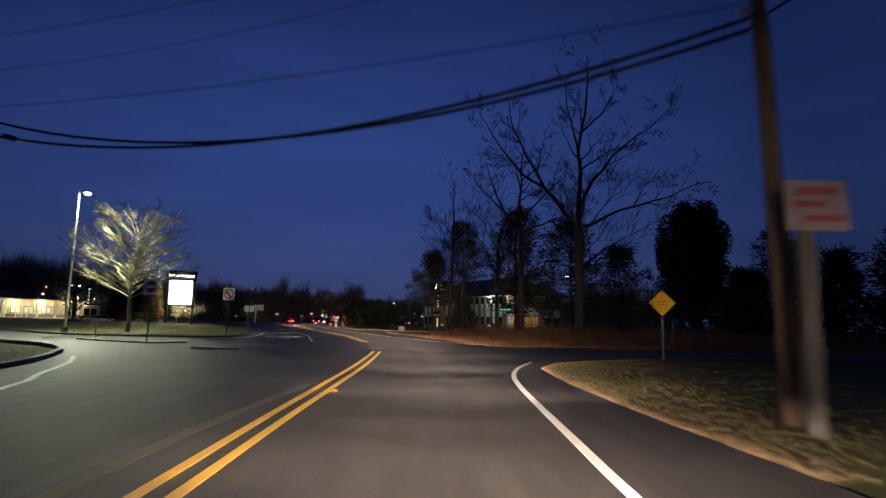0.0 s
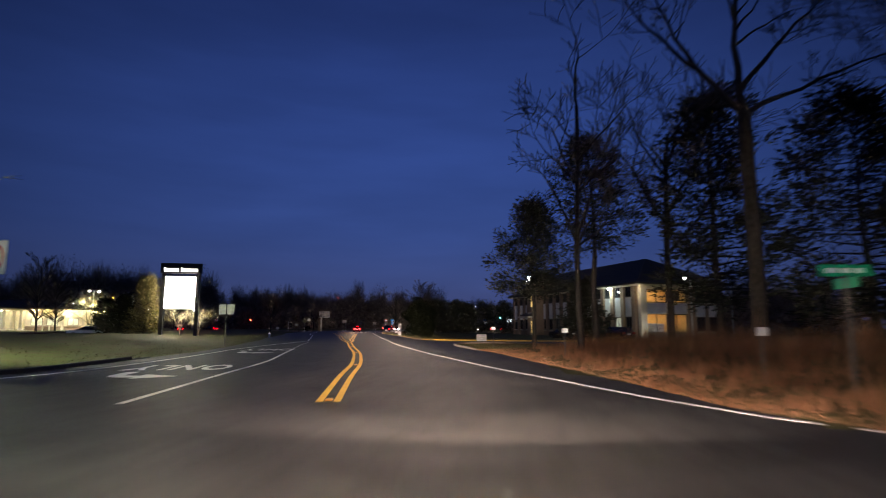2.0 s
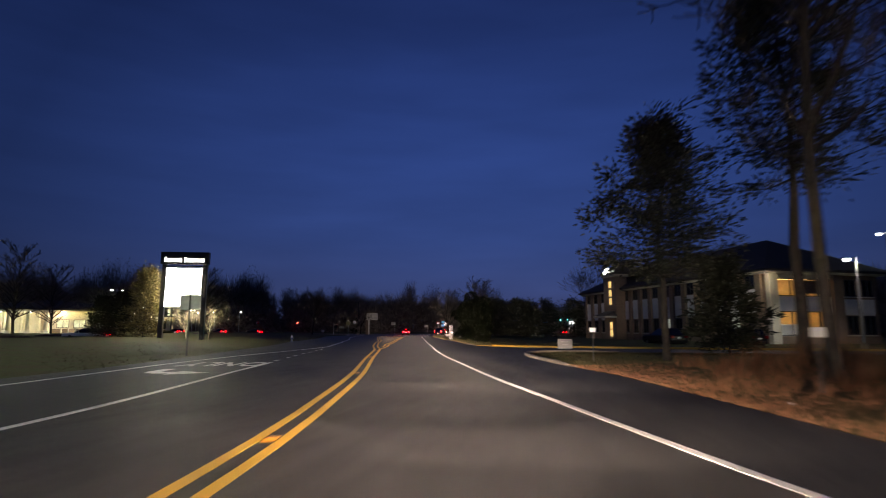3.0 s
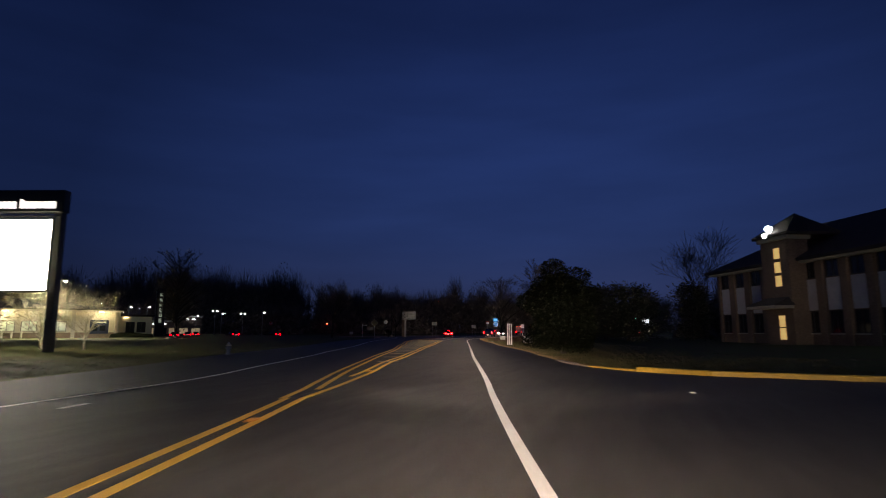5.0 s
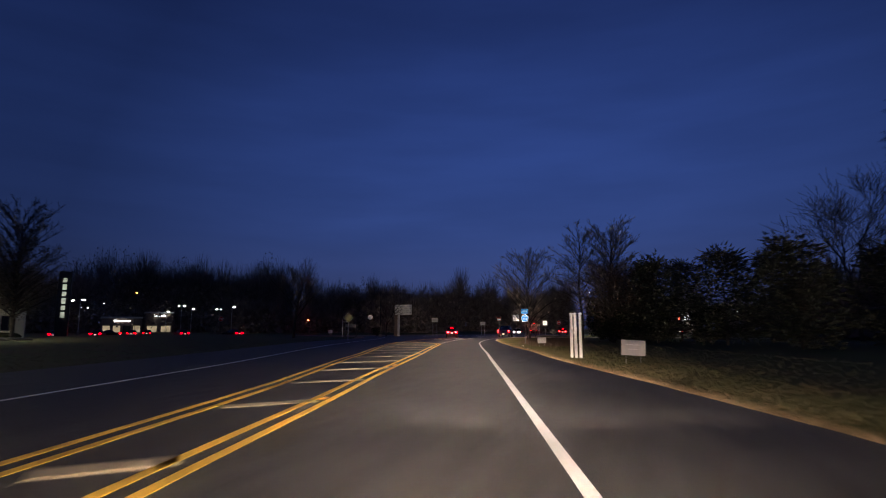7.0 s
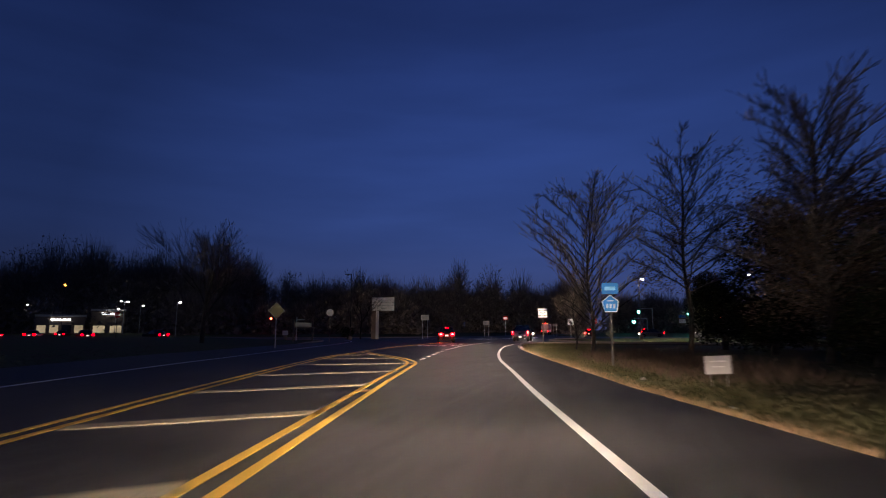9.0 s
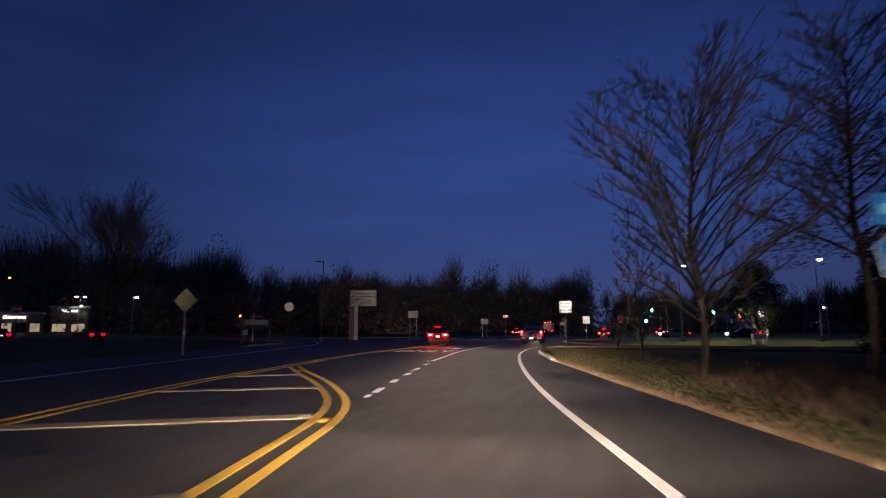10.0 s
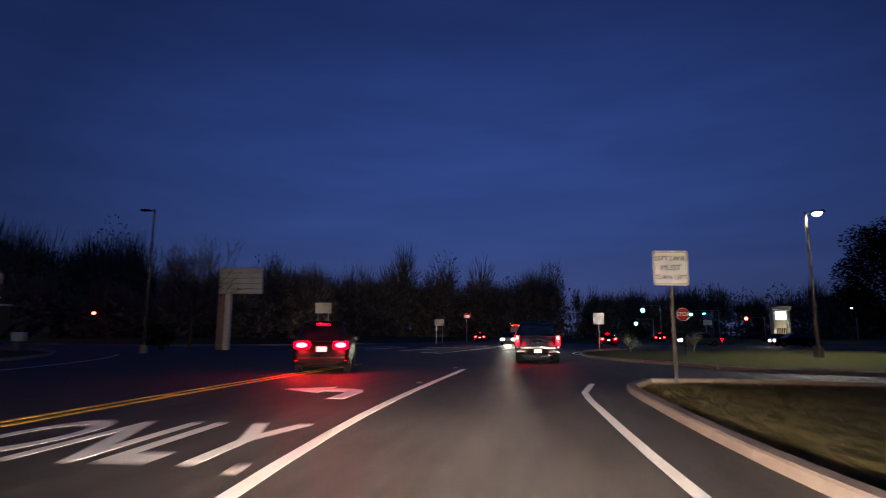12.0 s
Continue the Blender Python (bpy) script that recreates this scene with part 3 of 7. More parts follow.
for a, b in (((-15.5, 67.5), (-15.65, 68.1)), ((-16.2, 69.9), (-16.4, 70.5)), ((-16.85, 71.8), (-17.0, 72.4)), ((-17.5, 74.0), (-17.65, 74.6)), ((-18.15, 76.2), (-18.3, 76.8)), ((-18.8, 78.4), (-18.95, 79)), ((-19.4, 80.5), (-19.55, 81.1))):
    paint("skip_dash", [a, b], 0.12, WHITE_LINE, "short white dash across the lane opening")
for a, b, w in (((-34.64, 151.69), (-34.74, 152.1), 0.1), ((-34.81, 152.5), (-35.04, 153.42), 0.15), ((-35.33, 154.75), (-35.53, 155.55), 0.16), ((-35.83, 156.97), (-35.98, 157.76), 0.16), ((-36.32, 159.17), (-36.46, 159.95), 0.16), ((-36.87, 161.73), (-36.96, 162.42), 0.16)):
    paint("skip_dash", [a, b], w, WHITE_LINE, "short white dash where the turn lane opens")
HATCH = [((-20.2, 96.1), (-19.6, 96.8)), ((-21.8, 100.3), (-21.0, 101.0)), ((-23.2, 104.5), (-22.3, 105.4)), ((-24.6, 108.8), (-23.5, 110)), ((-26.0, 113.0), (-24.6, 114.3)), ((-27.5, 117.1), (-25.8, 118.7)), ((-28.9, 121.1), (-27.2, 123.0)), ((-30.4, 125.2), (-28.3, 127.4)), ((-31.8, 129.5), (-29.5, 131.8)), ((-33.3, 133.7), (-30.65, 136.1)), ((-34.8, 137.9), (-31.9, 140.6)), ((-36.3, 142.2), (-33.1, 145.1)), ((-38.0, 147), (-34.4, 149.2)), ((-39.3, 151.4), (-36.5, 153.1)), ((-40.35, 155.2), (-38.9, 156.3))]
for a, b in HATCH:
    paint("hatch_bar", [a, b], 0.42, DULL_LINE, "faded diagonal bar of the painted island")
for a, b, w in (((-44.6, 204.6), (-42.8, 233.6), 0.15), ((-56.6, 207.5), (-53.6, 226), 0.15), ((-48.8, 211), (-47.2, 216.5), 0.5), ((-46.4, 207.5), (-45.2, 207.2), 0.6), ((-44.0, 214), (-43.3, 221), 0.5), ((-52.5, 213), (-51.6, 222), 0.4), ((-41.5, 216), (-40.8, 232), 0.14), ((-49.8, 221), (-46.2, 221.4), 0.5)):
    paint("lane_line", [a, b], w, WHITE_LINE, "white marking of the far turn lanes")
paint("slip_line", [(-34.9, 204.5), (-35.7, 207), (-35.6, 210.5), (-34.2, 214.5)], 0.16, WHITE_LINE, "white line round the island nose", step=0.6)


def word_on_road(name, text, x, y, turn, long, wide, label):
    root = tagged(thing(name, pose(x, y, 0.004, 0, 0, turn), label, "road marking", kind="structure"))
    data = bpy.data.curves.new("letters", "FONT")
    data.body, data.size, data.align_x, data.align_y, data.offset, data.extrude, data.space_character = text, 1.0, "CENTER", "CENTER", 0.022, 0.002, 1.08
    data.materials.append(WHITE_LINE)
    ob = new("letters", data)
    ob.parent = root
    ob.matrix_local = Matrix.Diagonal((wide, long, 1, 1))


def arrow_on_road(x, y, turn, label):
    """A left-turn arrow, 2.4 m long."""
    s = Shape()
    outline = [(0.56, -1.2), (0.90, -1.2), (0.92, 0.15), (0.80, 0.55), (0.5, 0.76), (0.0, 0.8), (0.0, 1.2), (-1.05, 0.5), (0.0, -0.2), (0.0, 0.24), (0.34, 0.2), (0.52, 0.06), (0.56, -0.14)]
    s.slab(outline, -0.002, 0.006)
    ob = part("turn_arrow", s, WHITE_LINE)
    ob.matrix_world = pose(x, y, 0, 0, 0, turn)
    tagged(ob, label, "road marking", kind="structure")


word_on_road("road_word", "ONLY", -41.35, 174.5, 7, 3.42, 1.28, "white painted word ONLY in the turn lane")
arrow_on_road(-41.5, 180.3, 5, "white left-turn arrow painted in the turn lane")
word_on_road("road_word", "ONLY", -12.4, 49.6, 196, 3.3, 1.15, "white painted word ONLY facing oncoming drivers")
arrow_on_road(-11.7, 46.4, 196, "white turn arrow facing oncoming drivers")
word_on_road("road_word", "ONLY", -16.1, 64.9, 197, 3.3, 1.05, "white painted word ONLY facing oncoming drivers")
arrow_on_road(-15.2, 61, 197, "white turn arrow facing oncoming drivers")

marker = Shape().loft([[(sx * a, sy * b, z) for sx, sy in ((-1, -1), (1, -1), (1, 1), (-1, 1))] for z, a, b in ((0, 0.075, 0.16), (0.012, 0.07, 0.14), (0.026, 0.045, 0.05))])
amber_eye = material("amber_reflector", (0.62, 0.24, 0.015), 0.3, spread=0.1, grain=20, bump=0)
white_eye = material("white_reflector", (0.30, 0.27, 0.25), 0.3, spread=0.1, grain=20, bump=0)
for mat, places in ((amber_eye, [(-2.12, 12.7), (-2.76, 28.7), (-4.5, 41.7), (-6.77, 51.7), (-9.58, 61.8), (-12.65, 71.5), (-15.3, 80.3), (-18.04, 90.4), (-20.7, 100.15), (-23.5, 110.3), (-26.1, 120), (-28.75, 129.7), (-31.35, 139.2), (-34.0, 148.9), (-39.6, 157.4), (-42.5, 163.9), (-43.25, 168.6), (-44.2, 178.9), (-44.8, 190)]), (white_eye, [(-37.3, 164), (-39.0, 173.5), (-39.75, 183), (-40.1, 189.7), (-35.95, 158.48)])):
    for x, y in places:
        off = 0.0 if mat is amber_eye else -0.22
        ob = part("road_stud", marker, mat)
        ob.matrix_world = pose(x + off, y, 0.006, 0, 0, 14)
        tagged(ob, "small raised reflector set in the road", "road stud", "studs along the centre line")

# seams, patches and a manhole
for line in ([(-6.0, 30), (-9, 34), (-12, 36)],):
    paint("asphalt_seam", line, 0.05, TAR, "thin tar seam in the asphalt")
paint("old_centre_line", [(-3.35, 3), (-3.3, 8), (-3.1, 11), (-2.95, 14)], 0.22, material("old_yellow_paint", (0.085, 0.068, 0.045), 0.7, spread=0.3, grain=20, stain=1.5, stain_mix=0.6, bump=0.3, second=(0.07, 0.06, 0.05)), "brown ghost of an old yellow line")
paint("turning_mark", [(-0.9, 27.2), (-1.25, 29), (-1.3, 32), (-0.95, 36)], 0.09, WORN, "pale scuffed trace left from an old line", step=0.5)
cover = thing("manhole_cover", pose(-2.85, 32.2, 0.0), "round dark iron manhole cover in worn asphalt", "manhole cover")
part("collar", Shape().tube([(0, 0, -0.03), (0, 0, 0.006)], 0.5, 24), TAR, cover)
part("lid", Shape().tube([(0, 0, -0.02), (0, 0, 0.012)], 0.33, 24), DARK_METAL, cover)


# ---------------------------------------------------------------- kerbs
def kerb(line, mat, label, high=0.14, wide=0.16, step=1.0, lift=True):
    """Kerb stones laid end to end, each 0.1 m proud of the road or so."""
    root = thing("kerb", Matrix(), label, "kerb", kind="structure")
    pts = smooth_line(line, step)
    for k, (a, b) in enumerate(zip(pts, pts[1:])):
        d = b - a
        up = high * min(1, (k + 0.4) * step / 2.2, (len(pts) - 1.6 - k) * step / 2.2)
        s = Shape().box((0, d.length / 2, (up - 0.05) / 2), (wide, d.length - 0.012, up + 0.05), cut=0.025)
        ob = part("kerb_stone", s, mat, root)
        ob.matrix_world = Matrix.Translation((a.x, a.y, 0)) @ pose(0, 0, 0, 0, 0, math.degrees(math.atan2(-d.x, d.y)))
    return root


kerb([(-3.0, 66.6), (-4.2, 70.7), (-5.1, 74.3), (-5.5, 77.6), (-5.1, 79.9), (-3.4, 81.3), (1, 81.9)], CONCRETE, "weathered concrete kerb round the drive corner", 0.13, 0.2)
kerb([(26, 89.4), (4, 89.6), (-4, 90.3), (-7.4, 91.2), (-9.4, 92.6), (-11, 94.6)], YELLOW_KERB, "yellow-painted kerb along the office drive", 0.15, 0.2, 1.8)
kerb([(-11, 94.6), (-12.1, 97), (-12.8, 99.7)], CONCRETE, "bare concrete end of the drive kerb", 0.10, 0.2)
kerb([(-32.3, 165.4), (-33.6, 171.6), (-34.2, 175), (-34.6, 179.5), (-34.7, 182.6), (-34.1, 184.4), (-32.4, 184.9), (-26, 184.4), (-8, 182)], CONCRETE, "pale concrete kerb round the grass corner", 0.14, 0.22)
kerb([(0, 186.2), (-26.6, 189.0), (-31.6, 194.2), (-34.2, 198.8), (-35.2, 203.5), (-35.2, 208), (-34.3, 214), (-31, 221)], CONCRETE, "concrete kerb round the island by the side drive", 0.14, 0.2, 1.6)
kerb([(-60, 240), (-64, 228.5), (-71, 220.5), (-80, 216.8), (-110, 221.5)], CONCRETE, "pale kerb on the far side of the junction", 0.16, 0.25, 2.2)
kerb([(-84, 206.4), (-78.5, 203.4), (-70.6, 200.2), (-64.4, 194.5), (-60.4, 187.6), (-57.4, 178)], CONCRETE, "pale kerb round the lawn corner", 0.14, 0.2, 1.6)
kerb([(-17.5, 55), (-16.5, 50), (-15.8, 46.4), (-16.4, 44.0), (-19.6, 42.9), (-24.0, 42.7), (-28.0, 43.8), (-38.0, 51.6), (-62, 73.2)], DARK_KERB, "dark low kerb along the lawn", 0.14, 0.2, 1.6)
kerb([(-38, 42.8), (-33, 38.6), (-24.4, 31.9), (-18.6, 28.0), (-15.8, 24.9), (-14.1, 22), (-12.4, 18), (-11.4, 14), (-10.8, 9)], DARK_KERB, "dark kerb round the grass island", 0.16, 0.22, 1.4)
for line, label in (([(-21.6, 36.0), (-18.6, 34.0), (-16.2, 33.0), (-14.4, 34.2)], "long low dark divider in the side entrance"), ([(-11.6, 28.8), (-10.4, 28.2), (-9.3, 28.1)], "short low dark divider in the side entrance")):
    tagged(part("lane_divider", ribbon(smooth_line(line, 0.6), 0.55, -0.02, 0.075, 0.04), DARK_KERB), label, "divider", kind="structure")


# ---------------------------------------------------------------- grass and brush
def tufts(name, places, high, wide, mat, label, lean=0.45, blades=1, grow=0.0):
    """Single blades, far too many to count, as one object."""
    s = Shape()
    z = land(places)
    away = off_road(places) if len(places) else []
    for (x, y), z0, d in zip(places, z, away):
        size = 1.0 if not grow else (0.16 + min(0.84, d * grow)) * max(0.15, 0.65 + 0.9 * noise.noise(Vector((x * 0.5, y * 0.5, 3))) + 0.5 * noise.noise(Vector((x * 1.7, y * 1.7, 8))))
        for _ in range(blades):
            a, h = random.random() * 6.283, size * high * (0.45 + 0.8 * random.random())
            c, sn, l = math.cos(a), math.sin(a), lean * h * random.random()
            b = random.random() * 6.283
            k = len(s.v)
            dx, dy = (random.random() - 0.5) * 0.12, (random.random() - 0.5) * 0.12
            s.v += [(x + dx - c * wide, y + dy - sn * wide, z0 - 0.05), (x + dx + c * wide, y + dy + sn * wide, z0 - 0.05), (x + dx + math.cos(b) * l, y + dy + math.sin(b) * l, z0 + h)]
            s.f.append((k, k + 1, k + 2))
    return tagged(part(name, s, mat), label, "vegetation", kind="stuff")


def scatter(n, x0, x1, y0, y1, near, far, keep=None):
    xy = np.c_[np.random.uniform(x0, x1, n), np.random.uniform(y0, y1, n)]
    d = off_road(xy)
    ok = (d > near) & (d < far)
    if keep is not None:
        ok &= keep(xy, d)
    return xy[ok]


def beside(edge, y0, y1, n, reach):
    """Points strewn along a stretch of the road's edge, thick near it and thinning outwards."""
    pts = np.array([p for p in edge if y0 <= p[1] <= y1], float)
    seg = np.diff(pts, axis=0)
    long = np.hypot(*seg.T)
    i = np.random.choice(len(seg), n, p=long / long.sum())
    u = np.random.rand(n, 1)
    side = np.c_[seg[:, 1], -seg[:, 0]][i] / long[i, None]
    far = np.minimum(np.random.exponential(reach, (n, 1)), reach * 4)
    xy = pts[i] + seg[i] * u + side * far + np.random.uniform(-0.1, 0.1, (n, 2))
    return xy[off_road(xy) > 0.03]


lean_in = lambda xy, d: np.random.rand(len(xy)) < np.exp(-d / 5.0)  # noqa: E731
brush_zone = lambda xy, d: (xy[:, 1] > 37.5) & (xy[:, 1] < 66.5) & (d > 0.9 + 0.7 * np.sin(xy[:, 1] * 0.7) + 1.6 * (xy[:, 1] > 60))  # noqa: E731
tufts("verge_grass", beside(RIGHT_EDGE[1:11], 0, 40, 34000, 1.8), 0.05, 0.011, BLADE, "short green and straw-coloured grass on the corner", blades=3)
tufts("verge_grass", beside(RIGHT_EDGE, 66, 186, 90000, 2.2), 0.05, 0.012, BLADE, "short patchy verge grass beside the shoulder", blades=3)
tufts("lawn_grass", scatter(60000, -60, -9, 8, 190, 0.05, 10, lean_in), 0.06, 0.014, BLADE, "short lawn grass across the road", blades=2)
tufts("verge_grass", beside(RIGHT_EDGE, 37, 70, 26000, 1.2), 0.07, 0.011, STRAW, "short dead grass at the foot of the bank", blades=3)
tufts("dead_grass_edge", np.r_[beside(RIGHT_EDGE[1:11], 0, 40, 16000, 0.15), beside(RIGHT_EDGE, 66, 186, 52000, 0.16)], 0.05, 0.012, TAN_GRASS, "thin rim of dead grass along the asphalt", blades=2)
tufts("dry_brush", scatter(14000, -4, 26, 36, 70, 0.4, 13, lambda xy, d: brush_zone(xy, d) & (np.random.rand(len(xy)) < np.exp(-d / 6.0) + 0.15)), 1.2, 0.008, STRAW, "tall reddish dry brush on the roadside bank", 0.8, 11, 0.12)
tufts("dry_brush", scatter(5200, -28, -16, 143, 160, 1.6, 6), 0.9, 0.012, BROWN_LEAF, "dry brown brush below the trees", 1.0, 3, 0.10)
tufts("dry_brush", scatter(9000, 10, 60, 35, 60, 0.6, 12), 0.9, 0.02, STRAW, "dry brush beside the side street", 0.9, 3, 0.15)


# ---------------------------------------------------------------- trees
def bare_branches(high, radius, fork, spread, levels, rng, limbs=4, up=0.35, twigs=5, bend=0.18, limb_from=0.55, limb_long=0):
    """The wood of a leafless tree: a shape for trunk and limbs, one for the twigs."""
    wood, fine = Shape(), Shape()

    def grow(p, d, length, r, level):
        steps = 5 if level < 2 else (4 if level == 2 else 3)
        pts, radii = [p.copy()], [r]
        q, way = p.copy(), d.copy()
        for i in range(steps):
            way = (way + Vector((rng.uniform(-1, 1), rng.uniform(-1, 1), rng.uniform(-0.5, 1) * 0.8)) * (bend if level else 0.045)).normalized()
            q = q + way * (length / steps)
            pts.append(q.copy())
            radii.append(max(0.0011 * high, r * (1 - (0.4 if level < 2 else 0.55) * (i + 1) / steps)))
        (wood if level <= 2 else fine).tube(pts, radii, 8 if level == 0 else 6 if level == 1 else 4 if level == 2 else 3, closed=False)
        if level >= levels:
            return
        n = limbs if level == 0 else twigs if level < levels - 1 else twigs + 2
        turn = rng.uniform(0, 6.28)
        for k in range(n):
            at = rng.uniform(0.35, 1.0) if level else rng.uniform(limb_from, 1.0)
            if k == 0:
                at = 1.0
            i = min(int(at * steps), steps - 1)
            f = at * steps - i
            base = pts[i].lerp(pts[i + 1], min(1, f))
            rr = radii[i] * (1 - f) + radii[i + 1] * f
            turn += 2.4 + rng.uniform(-0.5, 0.5)
            axis = (pts[i + 1] - pts[i]).normalized()
            side = axis.orthogonal().normalized()
            side = (Matrix.Rotation(turn, 3, axis) @ side).normalized()
            open_by = spread * (0.45 if k == 0 else 1) * rng.uniform(0.7, 1.2)
            nd = (axis * math.cos(open_by) + side * math.sin(open_by) + Vector((0, 0, up * 0.5))).normalized()
            grow(base, nd, length * rng.uniform(0.55, 0.8) if level else (limb_long or (high - fork)) * (rng.uniform(0.45, 0.7) if not limb_long else rng.uniform(0.7, 1.1)), rr * (0.85 if k == 0 else rng.uniform(0.5, 0.75)), level + 1)

    grow(Vector((0, 0, -0.1)), Vector((0, 0, 1)), fork, radius, 0)
    return wood, fine


def bare_tree(x, y, high, radius, fork, seed, label, spread=0.75, levels=4, limbs=4, twigs=5, up=0.35, pale=False, turn=0, group="", bend=0.18, wide=0, limb_from=0.55, limb_long=0):
    """high: to the top; fork: where the trunk ends; wide: half the crown's breadth, if it is known."""
    rng = random.Random(seed)
    wood, fine = bare_branches(high, radius, fork, spread, levels, rng, limbs, up, twigs, bend, limb_from, limb_long)
    pts = np.array(fine.v)
    k = (high - fork) / (np.percentile(pts[:, 2], 99.5) - fork)
    mid = pts[:, :2].mean(0) * 0.8
    w = wide / np.percentile(np.hypot(*(pts[:, :2] - mid).T), 97) if wide else 1.0
    root = thing("tree", pose(x, y, ground(x, y), 0, 0, turn), label, "tree", group)
    for s in (wood, fine):
        p = np.array(s.v)
        f = np.clip((p[:, 2:] - fork) / (high - fork), 0, 1)
        p[:, :2] = np.where(p[:, 2:] > fork, (p[:, :2] - mid * f) * (1 + (w - 1) * np.clip(f * 4, 0, 1)), p[:, :2])
        p[:, 2] = np.where(p[:, 2] > fork, fork + (p[:, 2] - fork) * k, p[:, 2])
        s.v = [tuple(map(float, q)) for q in p]
    part("trunk", wood, LIT_PALE_BARK if pale else BARK, root, smooth=True)
    part("crown", fine, LIT_PALE_TWIG if pale else TWIG, root)
    return root


def forked_oak(x, y, high, fork, radius, seed, label):
    """A wide old tree: a straight bole, a leader, and a few long limbs that leave it low, each with its own side branches."""
    rng = random.Random(seed)
    wood, fine = Shape(), Shape()

    def branch(p, lean0, lean1, depth, length, r, level):
        """lean: degrees from upright towards +x at the foot and at the tip; depth: drift along y."""
        steps = 9 if level == 0 else 6 if level == 1 else 4
        pts, radii, ways, q = [p.copy()], [r], [], p.copy()
        for i in range(steps):
            f = (i + 0.5) / steps
            a = radians(lean0 + (lean1 - lean0) * f + rng.uniform(-9, 9) * (1 + 0.5 * level))
            way = Vector((math.sin(a), depth * 0.75 + rng.uniform(-0.16, 0.16), math.cos(a))).normalized()
            q = q + way * length / steps
            pts.append(q.copy())
            ways.append(way)
            radii.append(max(0.012, r * (1 - 0.86 * ((i + 1) / steps) ** 0.8)))
        (wood if level < 2 else fine).tube(pts, radii, 8 if level == 0 else 5 if level == 1 else 3, closed=False)
        if level >= 3:
            return pts
        for k in range((11, 7, 5)[level]):
            f = rng.uniform(0.25, 1.0) ** 0.8 * steps
            i = min(steps - 1, int(f))
            c = pts[i].lerp(pts[i + 1], f - i)
            here = math.degrees(math.atan2(ways[i].x, ways[i].z))
            turn = here + (1 if k % 2 else -1) * rng.uniform(22, 60)
            branch(c, turn, turn * 0.6, rng.uniform(-0.9, 0.9), length * (0.34, 0.42, 0.5)[level] * rng.uniform(0.5, 1.1) * (1.1 - 0.5 * f / steps), max(0.014, radii[i] * 0.5), level + 1)
        return pts

    wood.tube([(0, 0, -0.15), (0.03, 0, 0.6), (0.02, 0, fork * 0.5), (0, 0, fork + 0.2)], [radius * 1.35, radius * 1.05, radius * 0.9, radius * 0.85], 10, closed=False)
    top = Vector((0, 0, fork))
    rise = high - fork
    leader = branch(top, 0, 6, 0.05, rise, radius * 0.66, 0)
    left = branch(top, -40, -8, 0.15, rise * 0.88, radius * 0.55, 0)
    branch(left[3], -58, -32, -0.2, rise * 0.58, radius * 0.36, 0)
    branch(top, 62, 74, -0.1, rise * 0.76, radius * 0.40, 0)
    branch(leader[1], 30, 56, 0.2, rise * 0.84, radius * 0.42, 0)
    branch(leader[3], 50, 84, -0.25, rise * 0.36, radius * 0.22, 0)
    branch(leader[5], 54, 14, 0.1, rise * 0.46, radius * 0.28, 0)
    branch(leader[4], -20, -14, -0.3, rise * 0.40, radius * 0.28, 0)
    branch(Vector((0, 0, fork * 0.78)), -80, -62, -0.1, rise * 0.34, radius * 0.18, 1)
    root = thing("tree", pose(x, y, ground(x, y)), label, "tree")
    part("trunk", wood, BARK, root, smooth=True)
    part("crown", fine, TWIG, root)
    return root


